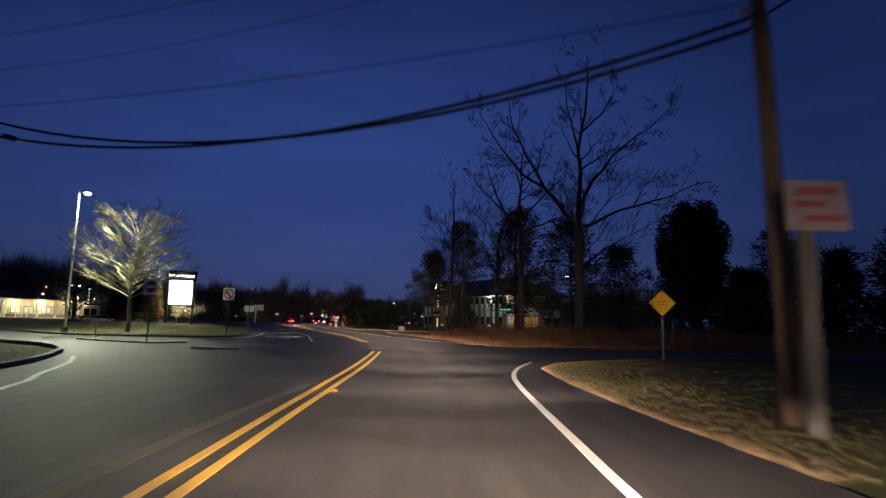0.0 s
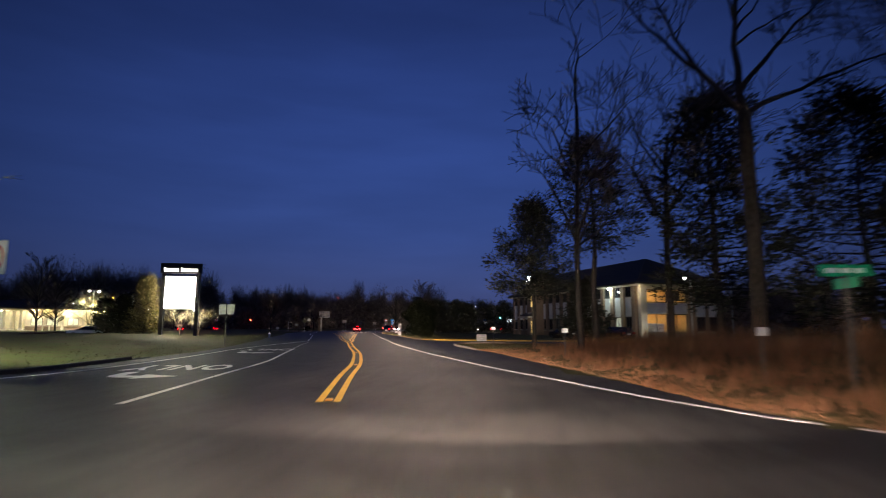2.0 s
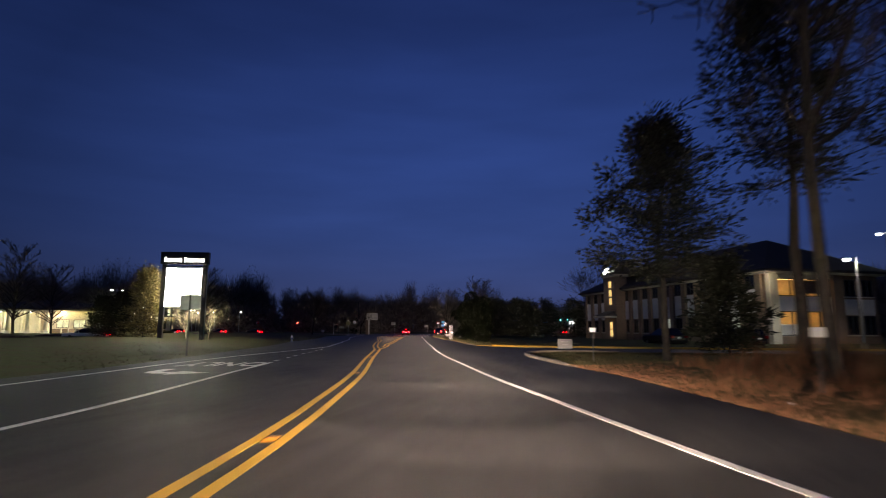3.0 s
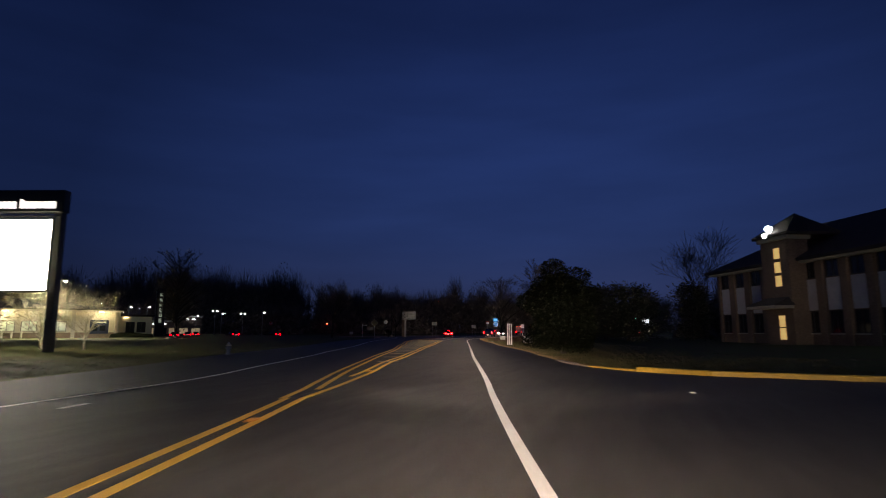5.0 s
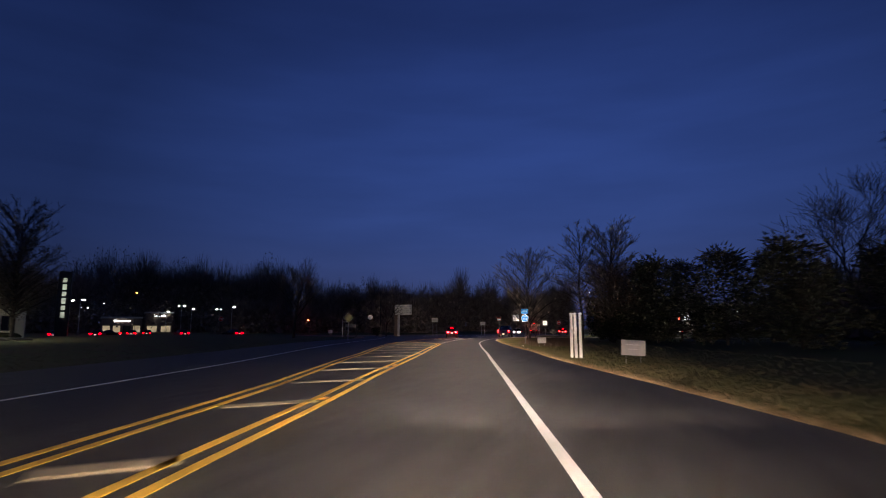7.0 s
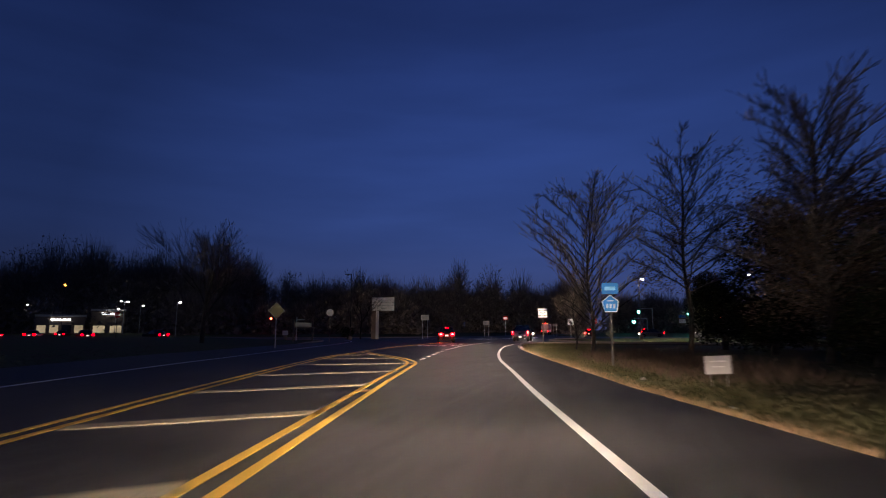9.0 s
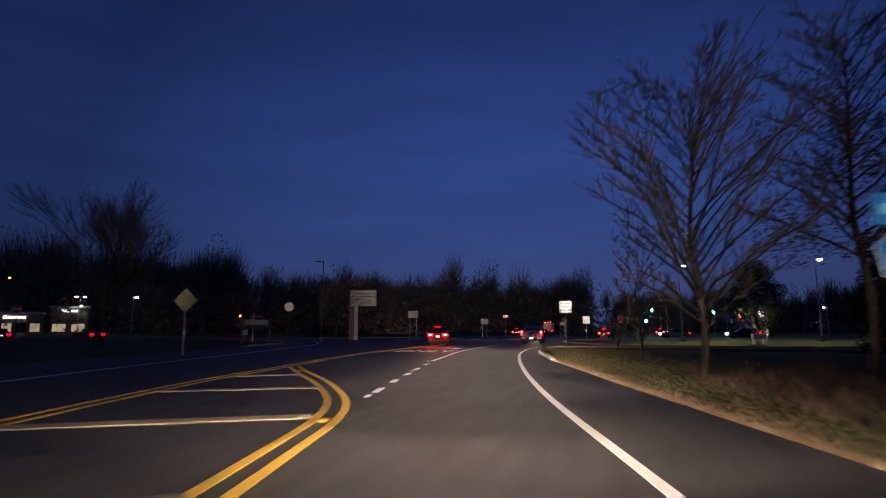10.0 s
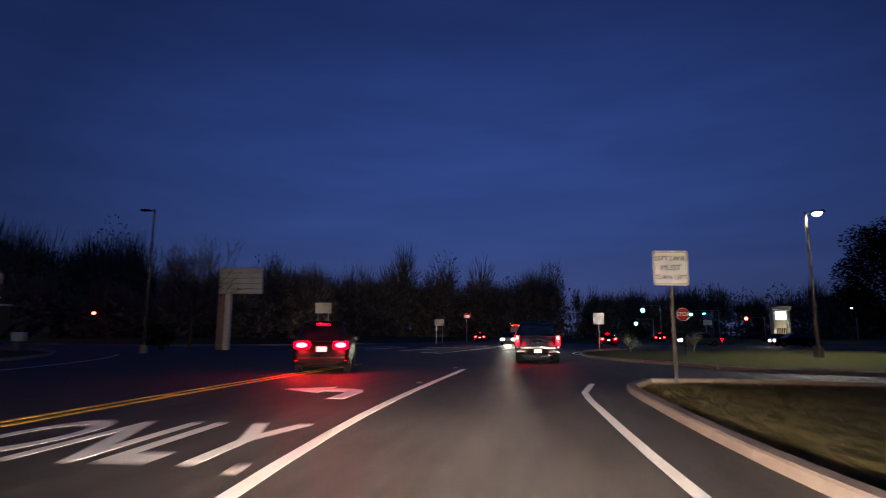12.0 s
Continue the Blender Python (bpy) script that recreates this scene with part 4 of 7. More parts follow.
def leader_tree(x, y, high, wide, seed, label, boughs=95, steep=0.06, stout=0.26, pale=True, group="", lowest=0.17):
    """A leafless tree with one straight stem; boughs leave it all the way up, flatter low down."""
    rng = random.Random(seed)
    wood, fine = Shape(), Shape()
    stem = [Vector((0.12 * math.sin(i), 0.1 * math.cos(1.7 * i), high * 0.86 * i / 9 - 0.1)) for i in range(10)]
    wood.tube(stem, [stout * (1 - 0.088 * i) for i in range(10)], 8, closed=False)
    for k in range(boughs):
        t = lowest + (0.99 - lowest) * (k + rng.random()) / boughs
        i = min(8, int(t * 9))
        base = stem[i].lerp(stem[i + 1], t * 9 - i)
        a = k * 2.4 + rng.uniform(-0.5, 0.5)
        rise = steep + 0.8 * t + rng.uniform(-0.12, 0.16)
        out = Vector((math.cos(a), math.sin(a), 0))
        reach = wide * (1.06 - 0.62 * max(0.0, t - 0.3)) * rng.uniform(0.6, 1.0) * (0.72 if t < 0.25 else 1)
        pts, q = [base], base.copy()
        for j in range(5):
            step = (out + Vector((rng.uniform(-0.22, 0.22), rng.uniform(-0.22, 0.22), rise * (1.25 - 0.13 * j) + rng.uniform(-0.1, 0.1)))) * reach / 5 * 0.94
            q = q + step
            if q.z > high:
                q.z = high - rng.uniform(0, 0.5)
            pts.append(q.copy())
        wood.tube(pts, [stout / 0.26 * (0.085 * (1.1 - t) + 0.02 - 0.011 * j * (1.1 - t)) for j in range(6)], 5, closed=False)
        for j in range(20):
            u = rng.uniform(0.25, 1.0) * 5
            m = min(4, int(u))
            p = pts[m].lerp(pts[m + 1], u - m)
            way = (pts[m + 1] - pts[m]).normalized()
            side = (way + Vector((rng.uniform(-1, 1), rng.uniform(-1, 1), rng.uniform(-0.25, 0.75))) * 0.8).normalized()
            length = reach * rng.uniform(0.14, 0.34)
            bend = side + Vector((rng.uniform(-0.3, 0.3), rng.uniform(-0.3, 0.3), rng.uniform(0, 0.3)))
            end = p + side * length * 0.55 + bend.normalized() * length * 0.5
            fine.tube([p, p + side * length * 0.55, end], [0.022 * stout / 0.26, 0.014 * stout / 0.26, 0.006], 3, closed=False)
            for _ in range(3):
                f = rng.uniform(0.3, 1.0)
                c = p.lerp(end, f)
                fine.tube([c, c + (side + Vector((rng.uniform(-1, 1), rng.uniform(-1, 1), rng.uniform(-0.3, 0.9))) * 0.7).normalized() * length * 0.4], [0.013, 0.007], 3, closed=False)
    root = thing("tree", pose(x, y, ground(x, y)), label, "tree", group)
    part("trunk", wood, LIT_PALE_BARK if pale else BARK, root, smooth=True)
    part("crown", fine, LIT_PALE_TWIG if pale else TWIG, root)
    return root


def leafy_crown(blobs, count, size, rng, droop=0.3):
    """Small leaves spread through lumps, thicker towards their rims."""
    s = Shape()
    total = sum(r[0] * r[1] * r[2] for _, r in blobs)
    for c, r in blobs:
        for _ in range(int(count * r[0] * r[1] * r[2] / total)):
            d = Vector((rng.gauss(0, 1), rng.gauss(0, 1), rng.gauss(0, 1))).normalized() * (0.45 + 0.6 * rng.random() ** 0.5)
            p = Vector((c[0] + d.x * r[0], c[1] + d.y * r[1], c[2] + d.z * r[2]))
            a = Vector((rng.uniform(-1, 1), rng.uniform(-1, 1), rng.uniform(-0.6, 0.6) - droop * 0.3)).normalized() * size * rng.uniform(0.6, 1.3)
            b = a.cross(Vector((rng.uniform(-1, 1), rng.uniform(-1, 1), rng.uniform(-1, 1)))).normalized() * size * rng.uniform(0.25, 0.5)
            k = len(s.v)
            s.v += [tuple(p - a), tuple(p + b), tuple(p + a), tuple(p - b)]
            s.f.append((k, k + 1, k + 2, k + 3))
    return s


def pine(x, y, high, wide, seed, label, bare=0.3, clumps=70, turn=0, group="", mat=None, needles=45, leaf=1.0, tufted=3, full=1.7):
    """A conifer: a straight trunk, limbs in rough whorls, needle tufts strung along their outer half."""
    rng = random.Random(seed)
    wood, crown = Shape(), Shape()
    trunk = [Vector((rng.uniform(-0.1, 0.1) * i * 0.4, rng.uniform(-0.1, 0.1) * i * 0.4, high * i / 7 - (0.1 if i == 0 else 0))) for i in range(8)]
    wood.tube(trunk, [0.017 * high * (1 - 0.9 * i / 7) for i in range(8)], 8, closed=False)
    lopsided = rng.uniform(0, 6.283)
    for k in range(clumps):
        t = bare + (0.99 - bare) * ((k + rng.random()) / clumps)
        i = min(6, int(t * 7))
        base = trunk[i].lerp(trunk[i + 1], t * 7 - i)
        a = k * 2.4 + rng.uniform(-0.7, 0.7)
        u = (t - bare) / (1 - bare)
        shape = (1 - u ** full) * 0.9 + 0.1
        if u < 0.15:
            shape *= 0.55 + 3 * u
        reach = wide * shape * rng.uniform(0.45, 1.15) * (1 + 0.18 * math.cos(a - lopsided))
        rise = rng.uniform(-0.10, 0.30) + 0.35 * u
        tip = base + Vector((math.cos(a) * reach, math.sin(a) * reach, reach * rise))
        mid = base.lerp(tip, 0.5) + Vector((rng.uniform(-0.08, 0.08), rng.uniform(-0.08, 0.08), -0.07)) * reach
        wood.tube([base, mid, tip], [0.006 * high * (1.05 - t) + 0.015, 0.025, 0.01], 4, closed=False)
        for j in range(tufted):
            s = 1.0 if j == 0 else rng.uniform(0.3, 0.95)
            c = mid.lerp(tip, s * 2 - 1) if s > 0.5 else base.lerp(mid, s * 2)
            r = (0.10 + 0.085 * rng.random()) * wide + 0.26
            c = c + Vector((rng.uniform(-1, 1), rng.uniform(-1, 1), rng.uniform(-0.3, 0.5))) * r * 0.6
            for _ in range(needles):
                d = Vector((rng.gauss(0, 1), rng.gauss(0, 1), rng.gauss(0, 0.55)))
                d = d.normalized() * r * (0.15 + 0.95 * rng.random())
                p = c + d
                l = (d.normalized() + Vector((math.cos(a), math.sin(a), 0.4)) * 0.5) * rng.uniform(0.16, 0.36) * leaf
                w = l.cross(Vector((rng.uniform(-1, 1), rng.uniform(-1, 1), rng.uniform(-1, 1)))).normalized() * 0.075 * leaf
                k0 = len(crown.v)
                crown.v += [tuple(p - w), tuple(p + w), tuple(p + l)]
                crown.f.append((k0, k0 + 1, k0 + 2))
    root = thing("pine_tree", pose(x, y, ground(x, y), 0, 0, turn), label, "tree", group)
    part("trunk", wood, BARK, root, smooth=True)
    part("crown", crown, mat or NEEDLE, root)
    return root


def round_evergreen(x, y, high, wide, seed, label, mat, count=9000, size=0.13, low=0.6):
    rng = random.Random(seed)
    wood = Shape().tube([(0, 0, -0.1), (0.05, 0.02, high * 0.3), (0.0, 0.1, high * 0.8)], [0.2, 0.15, 0.04], 8, closed=False)
    blobs = []
    for k in range(26):
        t = rng.random()
        a = rng.uniform(0, 6.283)
        rad = wide * (0.25 + 0.5 * math.sin(math.pi * min(1, 0.18 + t * 0.78))) * rng.uniform(0.55, 1.0)
        c = (math.cos(a) * rad, math.sin(a) * rad, low + (high - low) * (0.1 + 0.8 * t))
        wood.tube([(0, 0, c[2] * 0.7), c], [0.07, 0.02], 4, closed=False)
        blobs.append((c, (wide * rng.uniform(0.22, 0.36), wide * rng.uniform(0.22, 0.36), high * rng.uniform(0.09, 0.16))))
    blobs.append(((0, 0, high * 0.5), (wide * 0.6, wide * 0.6, high * 0.36)))
    root = thing("evergreen_tree", pose(x, y, ground(x, y)), label, "tree")
    part("trunk", wood, BARK, root, smooth=True)
    part("crown", leafy_crown(blobs, count, size, rng), mat, root)
    return root


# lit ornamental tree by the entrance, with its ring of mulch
leader_tree(-23.25, 44.5, 9.9, 5.1, 11, "broad leafless tree coloured pale as under the lot lamp", 62, 0.10, 0.2, lowest=0.34)
for x, y, k in ((-23.25, 44.5, 0.8), (-54.1, 88.1, 0.8), (-60.5, 98.0, 0.8), (-66.9, 134.3, 0.9)):
    ring = part("mulch_ring", Shape().ball((0, 0, 0), (1.8 * k, 1.8 * k, 0.24), 6, 18, 0.12), MULCH)
    ring.matrix_world = pose(x, y, ground(x, y))
    tagged(ring, "low mound of dark mulch round the tree", "mulch", "mulch rings on the lawn")
# trees of the roadside wood
forked_oak(11.8, 43.2, 23.8, 8.6, 0.38, 5, "tall bare oak with a low fork and long limbs")
forked_oak(9.3, 55.3, 20.0, 10.0, 0.32, 21, "tall bare tree behind the dry brush")
bare_tree(2.6, 59.6, 18.0, 0.16, 13.0, 8, "slim bare tree with short side limbs", 0.9, 4, 11, 3, 0.3, limb_from=0.4, limb_long=3.0)
bare_tree(7.9, 63, 16.5, 0.22, 11.0, 33, "slim bare tree among pines", 0.8, 4, 9, 4, 0.35, limb_from=0.45, limb_long=4.5)
bare_tree(13.5, 50, 17, 0.2, 11.0, 37, "thin bare tree in the wood", 0.8, 4, 8, 4, 0.35, limb_from=0.45, limb_long=4.5)
pine(0.7, 69.8, 10.0, 3.3, 3, "dark ragged pine beside the office drive", 0.34, 74, needles=80, leaf=0.62, full=1.15)
pine(4.2, 65.5, 13.0, 3.2, 4, "dark tall pine with open limbs", 0.45, 44, needles=80, leaf=0.7)
pine(9.8, 61, 13.5, 4.0, 6, "dark pine in the roadside wood", 0.14, 70)
pine(15.0, 57.5, 11.5, 4.0, 7, "dark pine in the roadside wood", 0.1, 70)
pine(21, 60, 9.5, 3.6, 9, "low dark pine at the wood's edge", 0.06, 60)
pine(5.2, 78, 5.0, 2.0, 19, "small dark pine near the office drive", 0.08, 40)
round_evergreen(46, 94, 22.5, 7.4, 10, "massive dark pine behind the side street", NEEDLE, 30000, 0.34, 3.0)
for k, (x, y, h, w) in enumerate(((58, 90, 17, 6), (50, 74, 13, 5), (62, 70, 15, 6), (72, 78, 18, 7), (36, 70, 8.5, 3.5), (44, 58, 9, 4), (56, 52, 12, 5), (34, 50, 6.5, 3), (27, 47, 5.5, 2.6), (70, 58, 14, 6), (40, 44.5, 6, 3.2), (78, 46, 12, 6))):
    pine(x, y, h, w, 50 + k, "dark pine in the wood beside the side street", 0.05, 60, group="pines by the side street", needles=45, leaf=1.4)
# beside the drive and along the right verge
round_evergreen(-13.1, 106.9, 5.5, 2.95, 12, "broad dense evergreen on the lawn", LEAF, 36000, 0.10, 0.1)
leader_tree(-27.5, 159.3, 9.3, 3.9, 14, "broad bare tree with fine upswept twigs on the verge", 60, 0.55, 0.12, False)
leader_tree(-28.95, 166.6, 5.6, 1.7, 13, "slim young bare tree on the verge", 26, 0.7, 0.06, False)
bare_tree(-29.8, 179.2, 2.2, 0.05, 0.5, 15, "low bare shrub by the kerb", 0.6, 4, 6, 4, 0.5)
brown = leader_tree(-22.3, 162.0, 12.4, 4.2, 16, "tall tree with sparse withered brown leaves", 44, 0.22, 0.16, False, lowest=0.3)
rng = random.Random(61)
part("leaves", leafy_crown([((rng.uniform(-2.6, 2.6), rng.uniform(-2.6, 2.6), rng.uniform(3.0, 11.0)), (1.0, 1.0, 0.5)) for _ in range(34)], 6500, 0.07, rng), BROWN_LEAF, brown, "withered brown leaves")
thicket = leader_tree(-18.9, 151.0, 10.4, 3.4, 17, "conical twiggy tree with sparse brown leaves behind the route sign", 90, 0.3, 0.16, False)
part("leaves", leafy_crown([((rng.uniform(-2.2, 2.2), rng.uniform(-2.2, 2.2), rng.uniform(1.5, 7.5)), (1.3, 1.3, 0.9)) for _ in range(44)], 9500, 0.08, rng), BROWN_LEAF, thicket, "withered brown leaves")
for k, (x, y, h, w) in enumerate(((-15.5, 148, 6.5, 3.2), (-11.5, 142, 6, 3), (-9, 135, 5.5, 3), (-13, 156, 7, 3.6), (-7, 150, 6.5, 3.6), (-2, 141, 6, 3.4), (-16, 163, 7, 3))):
    pine(x, y, h, w, 80 + k, "dark pine in the belt behind the verge", 0.05, 55, group="pines behind the verge", needles=26)
for k, (x, y, h, w) in enumerate(((-18.2, 149.0, 2.6, 1.7), (-19.2, 157.5, 3.2, 1.9), (-15.6, 154.0, 3.4, 2.2), (-14.2, 161.5, 3.0, 2.0), (-17.5, 166.0, 2.2, 1.6), (-11.5, 150.5, 3.2, 2.2), (-18.9, 158.6, 7.4, 2.6), (-16.6, 153.6, 7.8, 2.8), (-20.3, 163.6, 4.6, 2.2))):
    bush = round_evergreen(x, y, h, w, 140 + k, "dark shrub in the thicket behind the verge", LEAF, 3200 if h < 4 else 9000, 0.11, 0.05)
    bush.name = "shrub"
bare_tree(1.5, 158, 15, 0.2, 6, 18, "bare tree beyond the office", 0.6, 4, 5, 5, 0.3)
round_evergreen(-14.6, 212.5, 9.0, 3.6, 22, "rounded evergreen by the lot lamp", LEAF, 16000, 0.12, 0.4)
bare_tree(-17.8, 196.5, 4.2, 0.07, 0.6, 23, "small pale bare tree under the lot lamp", 0.7, 4, 6, 4, 0.4, pale=True)
for k, (x, y) in enumerate(((-31.5, 213.5), (-27.5, 211.0))):
    bare_tree(x, y, 1.5, 0.04, 0.25, 24 + k, "low pale ornamental shrub on the island", 0.8, 3, 9, 6, 0.5, pale=True, group="island shrubs")
# left lawn
pine(-46.0, 95.4, 6.9, 2.7, 25, "upright conical conifer coloured as if lit warm by the sign", 0.02, 110, mat=WARM_LIT_NEEDLE, needles=50, leaf=0.6, full=0.55)
pine(-49.5, 96.2, 4.6, 2.3, 26, "dark bushy conifer near the sign", 0.03, 60, leaf=0.7, full=1.1)
pine(-52.8, 97.5, 4.2, 1.9, 27, "dark bushy conifer near the sign", 0.03, 60, leaf=0.7)
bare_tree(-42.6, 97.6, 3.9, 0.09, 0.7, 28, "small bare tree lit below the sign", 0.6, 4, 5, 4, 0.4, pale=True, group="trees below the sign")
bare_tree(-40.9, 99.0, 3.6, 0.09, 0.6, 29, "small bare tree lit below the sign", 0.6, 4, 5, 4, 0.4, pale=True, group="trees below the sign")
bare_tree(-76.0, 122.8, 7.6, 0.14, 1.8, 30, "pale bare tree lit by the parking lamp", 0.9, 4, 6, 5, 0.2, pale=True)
leader_tree(-54.1, 88.1, 9.0, 2.6, 31, "dark bare tree in a mulch ring on the lawn", 60, 0.5, 0.13, False)
leader_tree(-60.5, 98.0, 8.0, 2.4, 39, "dark bare tree in a mulch ring on the lawn", 56, 0.5, 0.12, False)
dark_tree = leader_tree(-66.9, 134.3, 11.6, 3.6, 32, "broad twiggy tree with brown leaves", 90, 0.5, 0.2, False)
part("leaves", leafy_crown([((rng.uniform(-2.4, 2.4), rng.uniform(-2.4, 2.4), rng.uniform(2.2, 8.5)), (1.2, 1.2, 0.9)) for _ in range(30)], 4200, 0.1, rng), BROWN_LEAF, dark_tree, "withered brown leaves")
bare_tree(-63.0, 170.6, 11.2, 0.2, 4.2, 34, "spreading bare tree on the lawn", 0.55, 4, 6, 6, 0.45, wide=4.2)
bare_tree(-64.4, 206.5, 8.5, 0.14, 3.2, 35, "bare tree beside the board sign", 0.5, 4, 5, 5, 0.45)
round_evergreen(-66.0, 205.4, 1.9, 1.4, 38, "low clipped shrub at the board's foot", LEAF, 1500, 0.1, 0.1)


# ---------------------------------------------------------------- far woods, in belts
def woods(name, places, high, seed, label, dense=70):
    """Many bare trees and pines in one mesh, too far off to count."""
    rng = random.Random(seed)
    s = Shape()

    def spike(p, q, w):
        k = len(s.v)
        d = (Vector(q) - Vector(p)).cross(Vector((rng.uniform(-1, 1), rng.uniform(-1, 1), 0.2))).normalized() * w
        s.v.extend([tuple(Vector(p) - d), tuple(Vector(p) + d), tuple(q)])
        s.f.append((k, k + 1, k + 2))

    for x, y in places:
        h = high * (0.86 + 0.4 * noise.noise(Vector((x / 22, y / 22, 5)))) * rng.uniform(0.7, 1.12)
        w = h * rng.uniform(0.15, 0.30)
        ever = rng.random() < 0.24
        spike((x, y, -0.3), (x + rng.uniform(-0.5, 0.5), y, h * 0.85), 0.22)
        if ever:
            # a rounded pine crown of short tufts
            for _ in range(dense * 4):
                d = Vector((rng.gauss(0, 1), rng.gauss(0, 1), rng.gauss(0, 1))).normalized() * rng.uniform(0.3, 1.0)
                p = Vector((x + d.x * w * 0.8, y + d.y * w * 0.8, h * (0.62 + 0.3 * d.z)))
                spike(p, p + d * 0.8, rng.uniform(0.10, 0.30))
            continue
        for k in range(dense // 8):
            # limbs fan out and up
            a, lean = rng.uniform(0, 6.283), rng.uniform(0.1, 1.0)
            base = Vector((x, y, h * rng.uniform(0.2, 0.5)))
            tip = Vector((x + math.cos(a) * w * lean, y + math.sin(a) * w * lean, h * (0.60 + 0.36 * (1 - lean * lean) ** 0.5)))
            spike(base, tip, 0.10)
        for k in range(dense * 6):
            # twigs and small branches, thinning towards the rim
            d = Vector((rng.gauss(0, 1), rng.gauss(0, 1), rng.gauss(0, 1))).normalized() * rng.random() ** 0.7
            c = Vector((x, y, h * 0.5))
            q = Vector((x + d.x * w, y + d.y * w, h * (0.58 + 0.40 * d.z)))
            base = c.lerp(q, rng.uniform(0.55, 0.85))
            spike(base, q + (d * 0.4 + Vector((rng.uniform(-0.6, 0.6), rng.uniform(-0.6, 0.6), rng.uniform(0.2, 1.6)))) * 0.8, 0.16 * (1 - d.length) + rng.uniform(0.015, 0.05))
        for _ in range(dense * 2):
            # undergrowth and the trunks behind
            a, r = rng.uniform(0, 6.283), rng.uniform(0, w * 1.6)
            px, py = x + math.cos(a) * r, y + math.sin(a) * r
            z = rng.random() * 0.56 * h
            lean = Vector((rng.uniform(-1, 1), rng.uniform(-1, 1), rng.uniform(-0.7, 0.9))) * rng.uniform(0.8, 2.0)
            spike((px, py, z), Vector((px, py, z)) + lean, rng.uniform(0.08, 0.42) * (1.7 if z < 0.3 * h else 1))
    return tagged(part(name, s, WOODS), label, "woods", kind="stuff")


def belt(a, b, deep, count, seed):
    rng = random.Random(seed)
    a, b = Vector(a), Vector(b)
    n = Vector((-(b - a).y, (b - a).x)).normalized()
    return [tuple(a.lerp(b, rng.random()) + n * rng.uniform(0, deep)) for _ in range(count)]


woods("far_woods", belt((-140, 296), (-34, 330), 50, 300, 1), 25, 1, "dark bare woods behind the junction")
woods("far_woods", belt((-34, 352), (150, 335), 60, 300, 2), 21, 2, "dark woods beyond the traffic lights")
woods("far_woods", belt((-250, 200), (-140, 300), 45, 320, 3), 34, 3, "dark woods behind the shops")
woods("far_woods", belt((-190, 96), (-235, 205), 45, 230, 4), 32, 4, "dark woods on the rise behind the bank")
woods("far_woods", belt((-120, 40), (-190, 96), 40, 90, 5), 23, 5, "dark woods beyond the entrance")
woods("far_woods", belt((60, 240), (40, 150), 30, 110, 6), 14, 6, "dark woods behind the office")
woods("far_woods", belt((80, 100), (100, 20), 40, 110, 7), 16, 7, "dark woods beside the side street")
woods("far_woods", belt((-128, 232), (-72, 246), 18, 70, 8), 12, 8, "dark scrub behind the far kerb")
woods("far_woods", belt((30, 150), (14, 190), 20, 40, 9), 9, 9, "dark scrub behind the pine belt")


# ---------------------------------------------------------------- signs
def board(w, h, r=0.04, deep=0.004):
    """A plate with rounded corners, upright, facing -y, centred."""
    pts = []
    for cx, cz, a0 in ((w / 2 - r, h / 2 - r, 0), (-w / 2 + r, h / 2 - r, 90), (-w / 2 + r, -h / 2 + r, 180), (w / 2 - r, -h / 2 + r, 270)):
        pts += [(cx + r * math.cos(radians(a0 + k * 30)), cz + r * math.sin(radians(a0 + k * 30))) for k in range(4)]
    return Shape().prism(pts, deep, pose(0, -deep / 2, 0))


def u_post(shape, x, top, w=0.06, d=0.035):
    shape.box((x, 0.03, top / 2 - 0.15), (w, d, top + 0.3), cut=0.008)
    return shape




def plate(root, z, w, h, face, name="panel", r=0.04, x=0.0, y=0.0, back=True):
    ob = part(name, board(w, h, r), face, root)
    ob.location = (x, y - 0.005, z)
    if back:
        b = part("back_plate", board(w, h, r), SIGN_BACK, root)
        b.location = (x, y + 0.001, z)
    return ob


def bars(root, z, rows, mat, y=-0.011):
    """Unreadable lines of writing, as plain bars: (x, dz, width, height)."""
    for x, dz, w, h in rows:
        ob = part("legend_bar", Shape().box((0, 0, 0), (w, 0.002, h)), mat, root)
        ob.location = (x, y, z + dz)


def sign(name, x, y, turn, label, category="sign"):
    return thing(name, pose(x, y, ground(x, y), 0, 0, turn), label, category)


# turn-lane sign at the corner
s = sign("lane_sign", -33.43, 184.1, 12, "square white lane sign on a steel post, black lettering")
part("post", u_post(Shape(), 0, 3.3, 0.09), POST_METAL, s)
plate(s, 3.02, 0.92, 0.92, SIGN_WHITE)
part("border", Shape().prism([(-0.43, -0.43), (0.43, -0.43), (0.43, 0.43), (-0.43, 0.43)], 0.002, pose(0, -0.011, 3.02)), SIGN_BLACK, s)
plate(s, 3.02, 0.835, 0.835, SIGN_WHITE, "face", 0.03, 0, -0.008, back=False)
for z, text in ((3.27, "LEFT LANE"), (3.02, "MUST"), (2.77, "TURN LEFT")):
    lettering("legend", text, 0.17 if len(text) > 4 else 0.21, SIGN_BLACK, s, pose(0, -0.018, z, 90, 0, 0))

